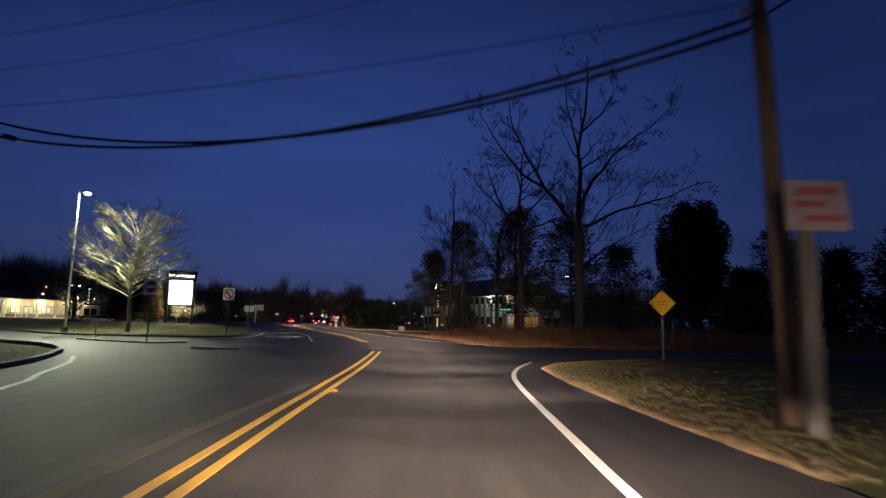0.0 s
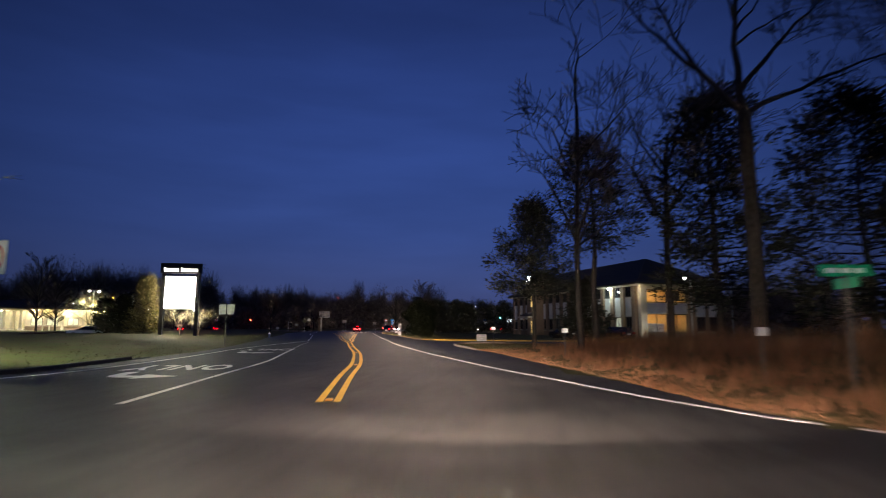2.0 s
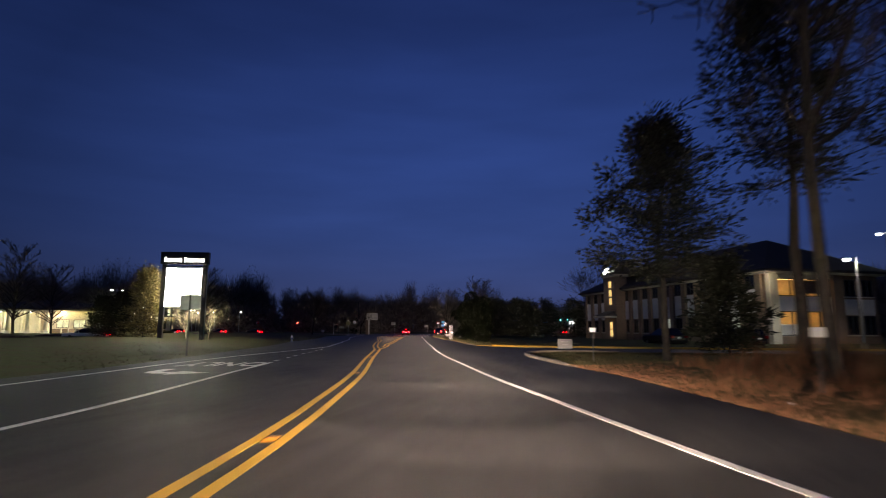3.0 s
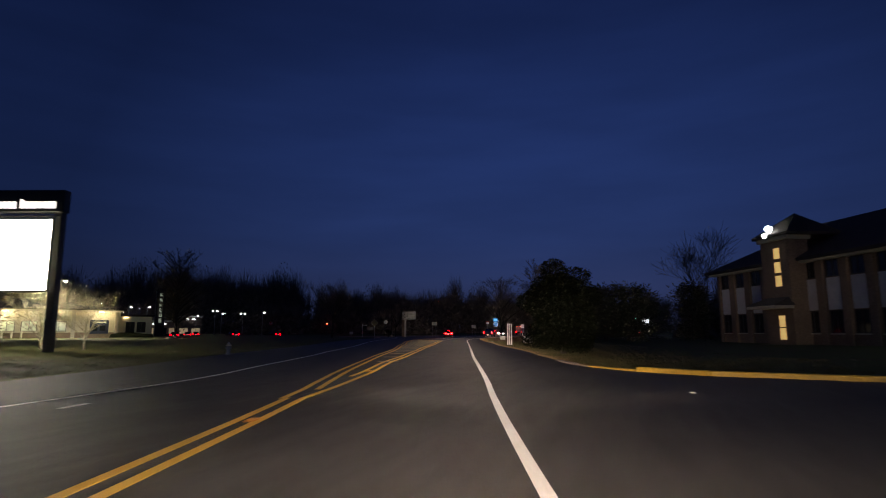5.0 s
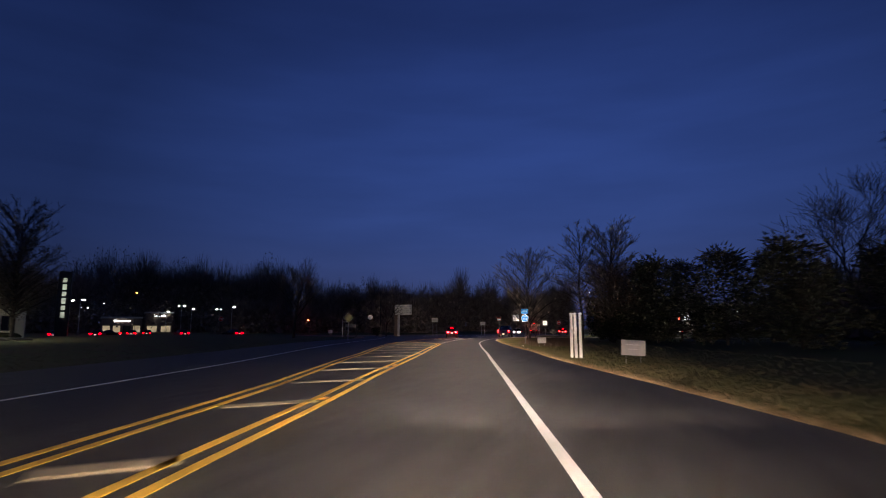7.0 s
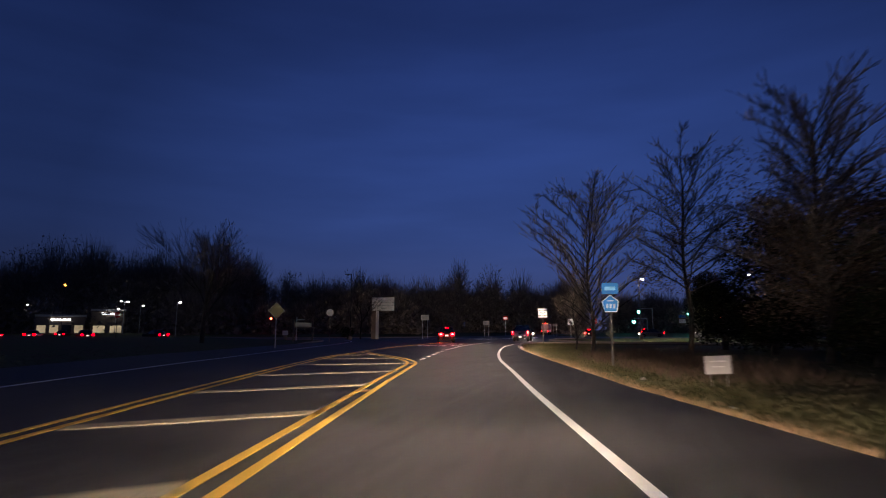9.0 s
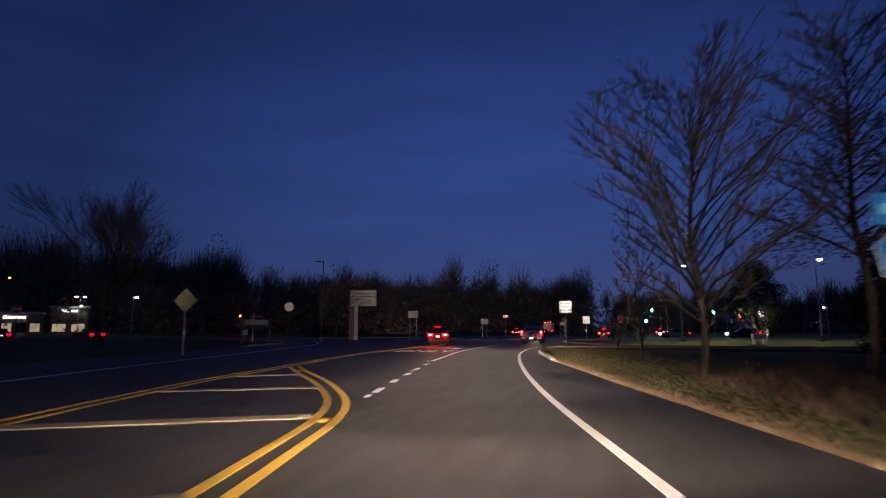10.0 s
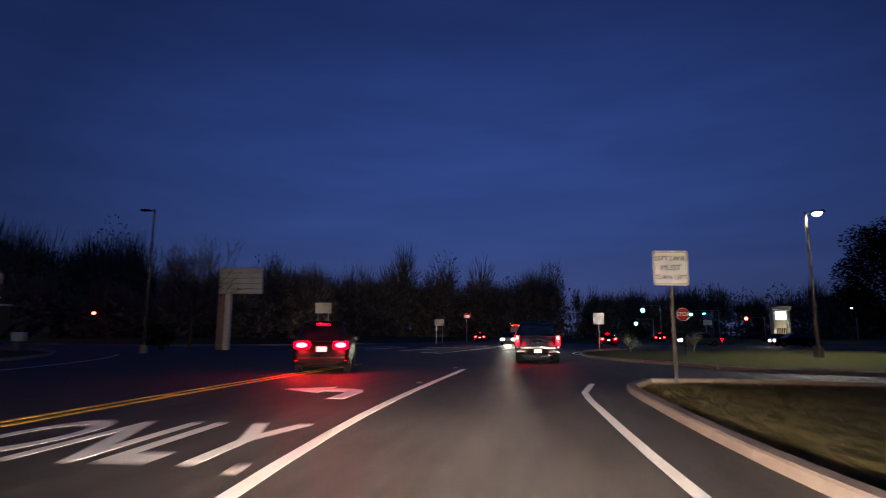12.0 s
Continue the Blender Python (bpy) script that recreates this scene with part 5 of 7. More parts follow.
# stop sign
s = sign("stop_sign", -29.34, 204.4, -22, "red octagonal stop sign on a thin dark post", "stop sign")
octagon = lambda r: [(r * math.cos(radians(22.5 + 45 * k)), r * math.sin(radians(22.5 + 45 * k))) for k in range(8)]  # noqa: E731
part("post", u_post(Shape(), 0, 2.7), DARK_METAL, s)
part("panel", Shape().prism(octagon(0.41), 0.004, pose(0, -0.004, 2.4)), SIGN_WHITE, s)
part("face", Shape().prism(octagon(0.385), 0.004, pose(0, -0.009, 2.4)), SIGN_RED, s)
part("back_plate", Shape().prism(octagon(0.41), 0.004, pose(0, 0.002, 2.4)), SIGN_BACK, s)
lettering("legend", "STOP", 0.32, SIGN_WHITE, s, pose(0, -0.014, 2.4, 90, 0, 0), thick=0.008)
lot_sign = copy_thing(s, pose(-82.7, 179.1, ground(-82.7, 179.1) + 0.25, 0, 0, 28))
tagged(lot_sign, "red octagonal stop sign at the exit of the far lot", "stop sign")
s = sign("guide_sign", -11.8, 275.8, 10, "small blue and white guide plates on a thin post")
part("post", u_post(Shape(), 0, 4.6, 0.1), POST_METAL, s)
for k in (-1, 1):
    plate(s, 4.35, 0.8, 0.75, SIGN_BLUE, "route_plate", 0.06, k * 0.45)
plate(s, 3.2, 1.5, 0.9, SIGN_WHITE, "white_plate", 0.06)
# the backs of two more signs on the lawn
s = sign("stop_sign", -58.44, 186.2, 200, "stop sign seen from behind, bare metal", "stop sign")
part("post", u_post(Shape(), 0, 3.7), POST_METAL, s)
part("panel", Shape().prism(octagon(0.44), 0.004, pose(0, -0.004, 3.4)), SIGN_RED, s)
part("back_plate", Shape().prism(octagon(0.44), 0.004, pose(0, 0.062, 3.4)), SIGN_BACK, s)
diamond = lambda r: [(r, 0), (0, r), (-r, 0), (0, -r)]  # noqa: E731
s = sign("warning_sign", -52.06, 166.1, 15, "large diamond warning sign, dull unlit yellow, on one post")
part("post", u_post(Shape(), 0, 3.5, 0.08), STEEL, s)
part("panel", Shape().prism(diamond(0.66), 0.004, pose(0, -0.004, 2.9)), SIGN_BACK, s)
# yellow dulled in its colour, since no light reaches the sign
part("face", Shape().prism(diamond(0.63), 0.004, pose(0, -0.010, 2.9)), material("dimmed_yellow_sheeting", (0.22, 0.20, 0.10), 0.6, spread=0.1, grain=6, bump=0), s)
# yellow diamond by the side street
s = sign("warning_sign", 11.26, 26.76, -8, "bright yellow diamond warning sign on the corner grass")
part("post", u_post(Shape(), 0, 3.0, 0.07), STEEL, s)
part("panel", Shape().prism(diamond(0.66), 0.004, pose(0, -0.004, 2.7)), SIGN_BLACK, s)
part("face", Shape().prism(diamond(0.63), 0.004, pose(0, -0.009, 2.7)), SIGN_YELLOW, s)
bars(s, 2.7, [(0, 0.06, 0.5, 0.06), (0, -0.08, 0.42, 0.05)], material("faded_legend", (0.55, 0.27, 0.03), 0.5, bump=0), -0.014)
# no-turn sign across the road
s = sign("no_turn_sign", -15.85, 45.2, -14, "white no-turn sign with a red ring, on a steel post")
part("post", u_post(Shape(), 0, 3.8, 0.1), POST_METAL, s)
plate(s, 3.4, 1.0, 1.0, SIGN_WHITE)
ring_pts = [(math.cos(k * math.pi / 12), math.sin(k * math.pi / 12)) for k in range(24)]
hoop = Shape()
for k in range(24):
    (a, b), (c, d) = ring_pts[k], ring_pts[(k + 1) % 24]
    hoop.prism([(a * 0.4, b * 0.4), (c * 0.4, d * 0.4), (c * 0.32, d * 0.32), (a * 0.32, b * 0.32)], 0.003, pose(0, -0.014, 3.4))
hoop.box((0, -0.013, 3.4), (0.72, 0.003, 0.08), Matrix.Translation((0, 0, 3.4)) @ Matrix.Rotation(radians(45), 4, "Y") @ Matrix.Translation((0, 0, -3.4)))
part("ring", hoop, SIGN_RED, s)
arrow = Shape().box((0.04, -0.011, 3.32), (0.08, 0.003, 0.36)).box((-0.08, -0.011, 3.48), (0.28, 0.003, 0.08))
arrow.prism([(-0.2, 3.4), (-0.2, 3.56), (-0.33, 3.48)], 0.003, pose(0, -0.012, 0))
part("arrow", arrow, SIGN_BLACK, s)
# sign that faces the other way on the lawn edge
s = sign("road_sign", -22.0, 70.4, 186, "road sign turned away, dark back on a post")
part("post", u_post(Shape(), 0, 3.2, 0.08), POST_METAL, s)
plate(s, 2.7, 1.15, 0.75, SIGN_WHITE)
# red and white sign by the utility pole
s = sign("roadside_sign", 5.75, 8.3, -2, "white sign with red stripes on a thick grey post")
part("post", Shape().box((-0.1, 0.14, 1.55), (0.2, 0.2, 3.4), cut=0.02), GREY_WOOD, s)
# white and red are darkened in the colour to keep the face dim
plate(s, 3.42, 0.95, 0.78, material("dimmed_white_sheet", (0.17, 0.14, 0.14), 0.6, spread=0.1, grain=5, bump=0), y=-0.01)
bars(s, 3.42, [(0.0, 0.22, 0.62, 0.13), (-0.12, 0.02, 0.5, 0.1), (0.1, -0.2, 0.6, 0.1)], material("dimmed_red_stripe", (0.20, 0.035, 0.035), 0.6, spread=0.15, grain=6, bump=0), -0.03)
# no-entry sign and a flexible yellow marker on the long divider
s = sign("no_entry_sign", -15.9, 32.6, -12, "white square sign with a red disc and white bar")
part("post", u_post(Shape(), 0, 3.65, 0.08), POST_METAL, s)
plate(s, 3.2, 0.9, 0.9, SIGN_WHITE)
part("disc", Shape().prism([(0.36 * math.cos(k * math.pi / 12), 0.36 * math.sin(k * math.pi / 12)) for k in range(24)], 0.003, pose(0, -0.014, 3.2)), material("dark_red_sheeting", (0.42, 0.04, 0.04), 0.5, spread=0.1, grain=5, bump=0), s)
part("bar", Shape().box((0, -0.016, 3.2), (0.6, 0.004, 0.14)), SIGN_WHITE, s)
s = sign("marker_post", -22.2, 38.6, 0, "slim yellow marker post on the divider", "marker post")
part("shaft", Shape().tube([(0, 0, -0.1), (0, 0, 1.1)], [0.06, 0.05], 8), SIGN_YELLOW, s)
# street name sign
s = sign("street_name_sign", 6.0, 43.2, 6, "green street name blade on a grey post")
high = 2.63 - ground(6.0, 43.2)
part("post", Shape().tube([(0, 0, -0.2), (0, 0, high - 0.1)], 0.035, 8), POST_METAL, s)
plate(s, high, 1.1, 0.25, SIGN_GREEN, "blade", 0.02)
part("cross_blade", board(0.9, 0.22, 0.02), SIGN_GREEN, s).matrix_local = pose(0, 0, high - 0.26, 0, 0, 84)
bars(s, high, [(-0.28, 0, 0.26, 0.1), (0.02, 0, 0.22, 0.1), (0.3, 0, 0.18, 0.1)], SIGN_WHITE)
# reflector markers along the bank
for x, y, h in ((4.98, 44.85, 1.36), (1.64, 57.9, 1.3), (-2.13, 71.05, 1.36)):
    s = sign("reflector_post", x, y, 8, "small white reflector on a thin roadside post", "marker post")
    s["group"] = "markers along the bank"
    part("post", u_post(Shape(), 0, h - ground(x, y), 0.05, 0.03), POST_METAL, s)
    plate(s, h - ground(x, y), 0.28, 0.2, SIGN_WHITE, "reflector", 0.03)
# route markers
s = sign("route_sign", -26.3, 149.9, 14, "blue route plate above a blue five-sided shield")
part("post", u_post(Shape(), 0, 3.0, 0.08), POST_METAL, s)
plate(s, 2.88, 0.61, 0.42, SIGN_BLUE, "direction_plate", 0.03)
pent = [(-0.24, -0.33), (0.24, -0.33), (0.32, 0.08), (0.0, 0.33), (-0.32, 0.08)]
part("shield", Shape().prism(pent, 0.004, pose(0, -0.006, 2.31)), SIGN_WHITE, s)
part("shield_face", Shape().prism([(a * 0.92, b * 0.92) for a, b in pent], 0.003, pose(0, -0.011, 2.31)), SIGN_BLUE, s)
bars(s, 2.88, [(0, 0, 0.4, 0.14)], material("sky_blue_legend", (0.2, 0.55, 0.85), 0.4, bump=0))
bars(s, 2.31, [(-0.13, -0.1, 0.07, 0.16), (0, -0.1, 0.07, 0.16), (0.13, -0.1, 0.07, 0.16), (0, 0.1, 0.24, 0.035)], material("pale_legend", (0.40, 0.55, 0.72), 0.4, bump=0), -0.016)
# plain white signs near the junction
for x, y, turn, z, w, h, label, face in ((-33.55, 217.2, 8, 2.6, 0.9, 0.95, "white square sign on the island nose", SIGN_WHITE),):
    s = sign("regulatory_sign", x, y, turn, label)
    part("post", u_post(Shape(), 0, z + 0.5, 0.08), STEEL, s)
    plate(s, z, w, h, face)
for x, y, turn, z, w, h, label in ((-55.05, 209.9, 10, 3.3, 1.3, 0.85, "wide sign seen from behind on two thin posts"), (-53.8, 246, 8, 2.9, 1.35, 0.9, "wide dull sign on two posts beyond the junction"), (-39.3, 247, -10, 2.4, 1.0, 0.55, "small grey sign on two posts far off")):
    s = sign("two_post_sign", x, y, turn, label)
    for k in (-1, 1):
        part("post", u_post(Shape(), k * w * 0.32, z + h / 2 - 0.05, 0.07), STEEL, s)
    plate(s, z, w, h, material("dull_sheeting", (0.5, 0.46, 0.38), 0.6, spread=0.1, grain=5, bump=0))
s = sign("lit_warning_sign", -52.0, 258, 8, "bright red and white sign on one post")
part("post", u_post(Shape(), 0, 4.3, 0.1), STEEL, s)
plate(s, 4.2, 1.15, 0.95, SIGN_RED)
plate(s, 4.12, 0.9, 0.5, SIGN_WHITE, "face", 0.03, 0, -0.01, back=False)
# yard signs
YARD_WHITE = material("dull_plastic_sheet", (0.42, 0.39, 0.38), 0.6, spread=0.08, grain=5, stain=2.5, stain_mix=0.3, bump=0)
for x, y, turn, w, h, tilt in ((-3.37, 78.6, 14, 0.85, 0.55, 0), (-17.72, 123.4, 10, 0.9, 0.58, 3), (-23.8, 142.4, 16, 0.62, 0.42, -2)):
    s = thing("yard_sign", pose(x, y, ground(x, y), 0, tilt, turn), "small white yard sign on wire legs in grass", "yard sign", "yard signs")
    part("panel", Shape().box((0, 0, 0.28 + h / 2), (w, 0.012, h), cut=0.004), YARD_WHITE, s)
    for k in (-1, 1):
        part("leg", Shape().tube([(k * w * 0.3, 0, -0.1), (k * w * 0.3, 0, 0.32)], 0.006, 5), STEEL, s)
    bars(s, 0.28 + h / 2, [(0, h * 0.2, w * 0.6, h * 0.08), (0, -h * 0.1, w * 0.45, h * 0.06)], material("faint_legend", (0.62, 0.58, 0.58), 0.5, bump=0), -0.008)
# three white posts
for k, (x, y) in enumerate(((-20.37, 127.6), (-20.15, 127.4), (-19.93, 127.2))):
    s = thing("vinyl_post", pose(x, y, ground(x, y), 0, (0.4, -0.5, 0.3)[k], 12), "white square vinyl post standing in the verge", "post", "white posts on the verge")
    part("shaft", Shape().box((0, 0, 0.95), (0.12, 0.12, 2.1), cut=0.008), PVC, s)
    part("cap", Shape().loft([[(a * e, b * e, z) for a, b in ((-1, -1), (1, -1), (1, 1), (-1, 1))] for z, e in ((2.0, 0.075), (2.03, 0.075), (2.06, 0.02))]), PVC, s)
litter_shape = Shape().ball((0, 0, 0.04), (0.11, 0.07, 0.03), 5, 7, 0.8)
for x, y, k in ((-25.45, 143.7, 1.0), (-24.2, 138.4, 0.6), (-8.5, 86, 0.5), (0.6, 56.6, 0.6)):
    ob = part("litter", litter_shape, LITTER)
    ob.matrix_world = pose(x, y, ground(x, y), 0, 0, x * 40) @ Matrix.Scale(k, 4)
    tagged(ob, "scrap of crumpled white paper on the verge", "litter", "litter on the verge")

# fire hydrant
hy = thing("fire_hydrant", pose(-32.37, 101.4, ground(-32.37, 101.4)), "short dark fire hydrant with pale cap on the lawn", "hydrant")
part("barrel", Shape().tube([(0, 0, -0.1), (0, 0, 0.06), (0, 0, 0.07), (0, 0, 0.5)], [0.17, 0.17, 0.11, 0.11], 12), HYDRANT_RED, hy, smooth=True)
part("bonnet", Shape().tube([(0, 0, 0.5), (0, 0, 0.54), (0, 0, 0.6), (0, 0, 0.68), (0, 0, 0.7), (0, 0, 0.75)], [0.15, 0.15, 0.12, 0.06, 0.035, 0.03], 12), PVC, hy, smooth=True)
for a in (0, 90, 180):
    m = pose(0, 0, 0.4, 0, 0, a)
    part("nozzle", Shape().tube([m @ Vector((0.08, 0, 0)), m @ Vector((0.17, 0, 0)), m @ Vector((0.2, 0, 0))], [0.055, 0.06, 0.04], 8), HYDRANT_RED, hy)


# ---------------------------------------------------------------- utility pole and wires
pole = thing("utility_pole", pose(5.95, 9.4, 0.0, 0, -1.9, 0), "weathered brown wooden utility pole in the verge", "utility pole")
part("shaft", Shape().tube([(0, 0, -0.4), (0, 0, 3), (0.02, 0, 7), (0.0, 0, 11)], [0.165, 0.155, 0.14, 0.12], 12), POLE_WOOD, pole, smooth=True)
part("crossarm", Shape().box((0, 0, 10.2), (0.1, 2.2, 0.12), cut=0.01), GREY_WOOD, pole)
part("bracket", Shape().box((-0.2, 0, 7.25), (0.3, 0.06, 0.1), cut=0.01), STEEL, pole)
part("conduit", Shape().tube([(0.16, 0.06, -0.1), (0.16, 0.06, 6)], 0.04, 6), PLASTIC, pole)
pole3 = thing("utility_pole", pose(30.9, 46.6, ground(30.9, 46.6)), "far wooden utility pole with one crossarm by the side street", "utility pole")
part("shaft", Shape().tube([(0, 0, -0.4), (0, 0, 10.89)], [0.17, 0.12], 10), POLE_WOOD, pole3, smooth=True)
part("crossarm", Shape().box((0, 0, 10.64), (2.2, 0.1, 0.14), cut=0.01), GREY_WOOD, pole3)
for k in (-0.95, -0.35, 0.95):
    part("insulator", Shape().tube([(k, 0, 10.69), (k, 0, 10.89)], 0.05, 6), PLASTIC, pole3)
pole2 = thing("utility_pole", pose(-22.5, 21.3, ground(-22.5, 21.3)), "wooden utility pole beyond the grass island", "utility pole")
part("shaft", Shape().tube([(0, 0, -0.4), (0, 0, 11.4)], [0.17, 0.12], 10), POLE_WOOD, pole2, smooth=True)
part("crossarm", Shape().box((0, 0, 10.6), (0.1, 2.2, 0.12), cut=0.01), GREY_WOOD, pole2)


def wire(name, a, b, sag, r, label, sides=6):
    a, b = Vector(a), Vector(b)
    pts = [a.lerp(b, t / 24) - Vector((0, 0, sag * 4 * (t / 24) * (1 - t / 24))) for t in range(25)]
    ob = part(name, Shape().tube(pts, r, sides), CABLE, smooth=True)
    return tagged(ob, label, "cable", "cables over the road")


wire("overhead_cable", (5.95, 9.6, 7.35), (-22.5, 21.3, 10.05), 2.52, 0.04, "thick black telephone cable sagging over the road")
wire("overhead_cable", (5.95, 9.7, 7.15), (-22.5, 21.4, 11.0), 2.7, 0.04, "thick black telephone cable sagging over the road")
wire("overhead_cable", (5.95, 9.6, 7.6), (-22.5, 21.2, 9.0), 0.58, 0.012, "thin black cable sagging over the road")
wire("overhead_cable", (6.0, 9.0, 10.25), (-22.5, 20.3, 11.0), 0.9, 0.011, "thin power line high over the road")
wire("overhead_cable", (6.0, 10.2, 10.25), (-22.5, 22.4, 11.0), 1.0, 0.011, "thin power line high over the road")
wire("overhead_cable", (5.95, 9.6, 7.3), (20, -60, 8.6), 1.2, 0.03, "thick black cable running along the verge")
case = Shape().tube([(-0.34, 0, 0), (-0.28, 0, 0), (0.28, 0, 0), (0.34, 0, 0)], [0.03, 0.09, 0.09, 0.03], 10)
ob = part("splice_case", case, CABLE)
ob.matrix_world = pose(-13.5, 17.65, 7.05, 0, 15, -22)
tagged(ob, "black splice case hanging from the cable", "cable fitting")


# ---------------------------------------------------------------- lamps on poles
def pole_lamp(x, y, z, label, heads=1, turn=0, watts=0, colour=(0.95, 1.0, 0.9), shaft=None, lit=True, size=1.0, name="street_lamp", cone=150):
    root = thing(name, pose(x, y, ground(x, y), 0, 0, turn), label, "street lamp")
    h = z - ground(x, y)
    part("base", Shape().tube([(0, 0, -0.2), (0, 0, 0.5)], 0.24, 12), CONCRETE, root)
    part("pole", Shape().tube([(0, 0, 0.4), (0, 0, h + 0.1)], [0.085, 0.06], 8), shaft or STEEL, root)
    for k in range(heads):
        d = 1 if k == 0 else -1
        arm = d * (0.35 if heads == 1 else 0.6)
        part("arm", Shape().box((arm / 2, 0, h), (abs(arm), 0.06, 0.06), cut=0.01), shaft or STEEL, root)
        head = part("head", Shape().box((arm + d * 0.25 * size, 0, h + 0.03), (0.62 * size, 0.34 * size, 0.12), cut=0.03), DARK_METAL, root)
        if lit:
            # round lens, shaped after the lamp's glare
            part("lens", Shape().ball((arm + d * 0.2 * size, 0, h - 0.06 * size), (0.23 * size, 0.2 * size, 0.15 * size), 7, 12), LAMP_COOL, head)
    if watts:
        lamp("SPOT", "lamp_light", look((x, y, z - 0.22), (x, y - 0.001, 0)), watts, colour, 0.15, cone, 0.3)
    return root


pole_lamp(-28.2, 44.9, 11.3, "tall lot lamp, glaring white, by the pale tree", 1, 20, 15000, (0.90, 1.0, 0.70), size=1.0, cone=176)
lamp("SPOT", "lamp_pool", look((-27.9, 44.8, 11.0), (-26.0, 42.5, 0)), 13000, (0.86, 1.0, 0.66), 0.15, 130, 0.6)
pole_lamp(-77.4, 125.4, 7.9, "two-armed parking lamp, glaring white", 2, 60, 40000, (0.98, 1.0, 0.75))
pole_lamp(-23.7, 200.7, 7.6, "lot lamp glaring white on a pale pole", 1, -40, 2600, (1.0, 0.95, 0.72), CONCRETE, size=0.95)
pole_lamp(-11.6, 201.7, 7.9, "lot lamp glaring white on a pale pole", 1, -60, 1800, (1.0, 0.95, 0.72), size=0.95)
pole_lamp(-62.6, 199.6, 9.3, "tall dark lot lamp, unlit", 1, 190, 0, shaft=DARK_METAL, lit=False)
pole_lamp(18.1, 92.5, 6.8, "parking lamp by the office, lit", 1, 150, 2600)
pole_lamp(27.8, 107.6, 11.0, "tall lamp behind the office, lit", 1, 150, 0)
pole_lamp(39.2, 88.0, 6.1, "parking lamp beyond the wood, lit", 1, 170, 0)
pole_lamp(13.8, 281, 6.2, "far street lamp, lit", 1, 180, 0)
for x, y, z, hd in ((-146.9, 239, 8.9, 2), (-155.8, 266.4, 8.9, 2), (-153, 250, 8.4, 1), (-118, 226, 7.6, 1), (-190, 300, 10.5, 2), (-175, 262, 8.2, 1), (-128, 190, 8.0, 1), (-150, 205, 9.0, 1), (-217.4, 253.7, 13.6, 1), (-212.7, 260.7, 10.1, 2), (-209.1, 265.2, 11.8, 1)):
    pole_lamp(x, y, z, "far parking lamp, bright white", hd, 70, 0, name="parking_lamp", size=1.3)
for x, y, z, mat, label in ((-98, 231.6, 3.9, RED_LAMP, "small red glowing shop sign far off"), (-150, 225, 12, AMBER, "small amber lamp on the far slope"), (20, 165, 5.5, LAMP_WARM, "warm lamp behind the pine belt"), (8, 175, 4.2, LAMP_DIM, "small white lamp behind the pine belt"), (33, 150, 4.6, LAMP_DIM, "small white lamp beyond the drive")):
    r = thing("far_lamp", pose(x, y, 0), label, "lamp")
    part("mast", Shape().tube([(0, 0, -0.3), (0, 0, z)], 0.05, 6), DARK_METAL, r)
    part("globe", Shape().ball((0, 0, z), 0.22, 6, 8), mat, r)


r = thing("radio_mast", pose(-437, 1414, 0), "very far mast with one red warning lamp", "mast")
part("mast", Shape().tube([(0, 0, -0.3), (0, 0, 74.0)], [1.2, 0.5], 6), STEEL, r)
part("globe", Shape().ball((0, 0, 75.0), 1.5, 6, 8), RED_LAMP, r)


# ---------------------------------------------------------------- traffic lights far off
def signal(x, y, z, turn, colour, label):
    r = thing("traffic_light", pose(x, y, 0, 0, 0, turn), label, "traffic light", "signals at the far crossing")
    part("pole", Shape().tube([(3.4, 0, -0.2), (3.4, 0, z + 0.6)], 0.11, 8), STEEL, r)
    part("arm", Shape().tube([(3.4, 0, z + 0.55), (0, 0, z + 0.6)], 0.07, 6), STEEL, r)
    part("housing", Shape().box((0, 0, z), (0.36, 0.28, 1.05), cut=0.04), DARK_METAL, r)
    for k, c in enumerate(("red", "amber", "green")):
        on = c == colour
        # the lit lens is oversized, its glare put into its shape
        part("lens", Shape().ball((0, -0.16, z + 0.33 - 0.33 * k), (0.14 if not on else 0.36, 0.1, 0.14 if not on else 0.36), 6, 10), (GREEN_LAMP if c == "green" else RED_LAMP) if on else DARK_GLASS, r)


signal(-21.5, 285, 6.4, 8, "green", "traffic light showing green on a mast arm")
signal(-22.9, 285, 3.8, 8, "green", "traffic light showing green on a mast arm")
signal(-6.0, 318, 6.7, 4, "green", "traffic light showing green on a mast arm")
signal(-2.9, 318, 6.7, 4, "green", "traffic light showing green on a mast arm")
signal(-1.5, 290, 4.2, 4, "red", "traffic light showing red on a mast arm")


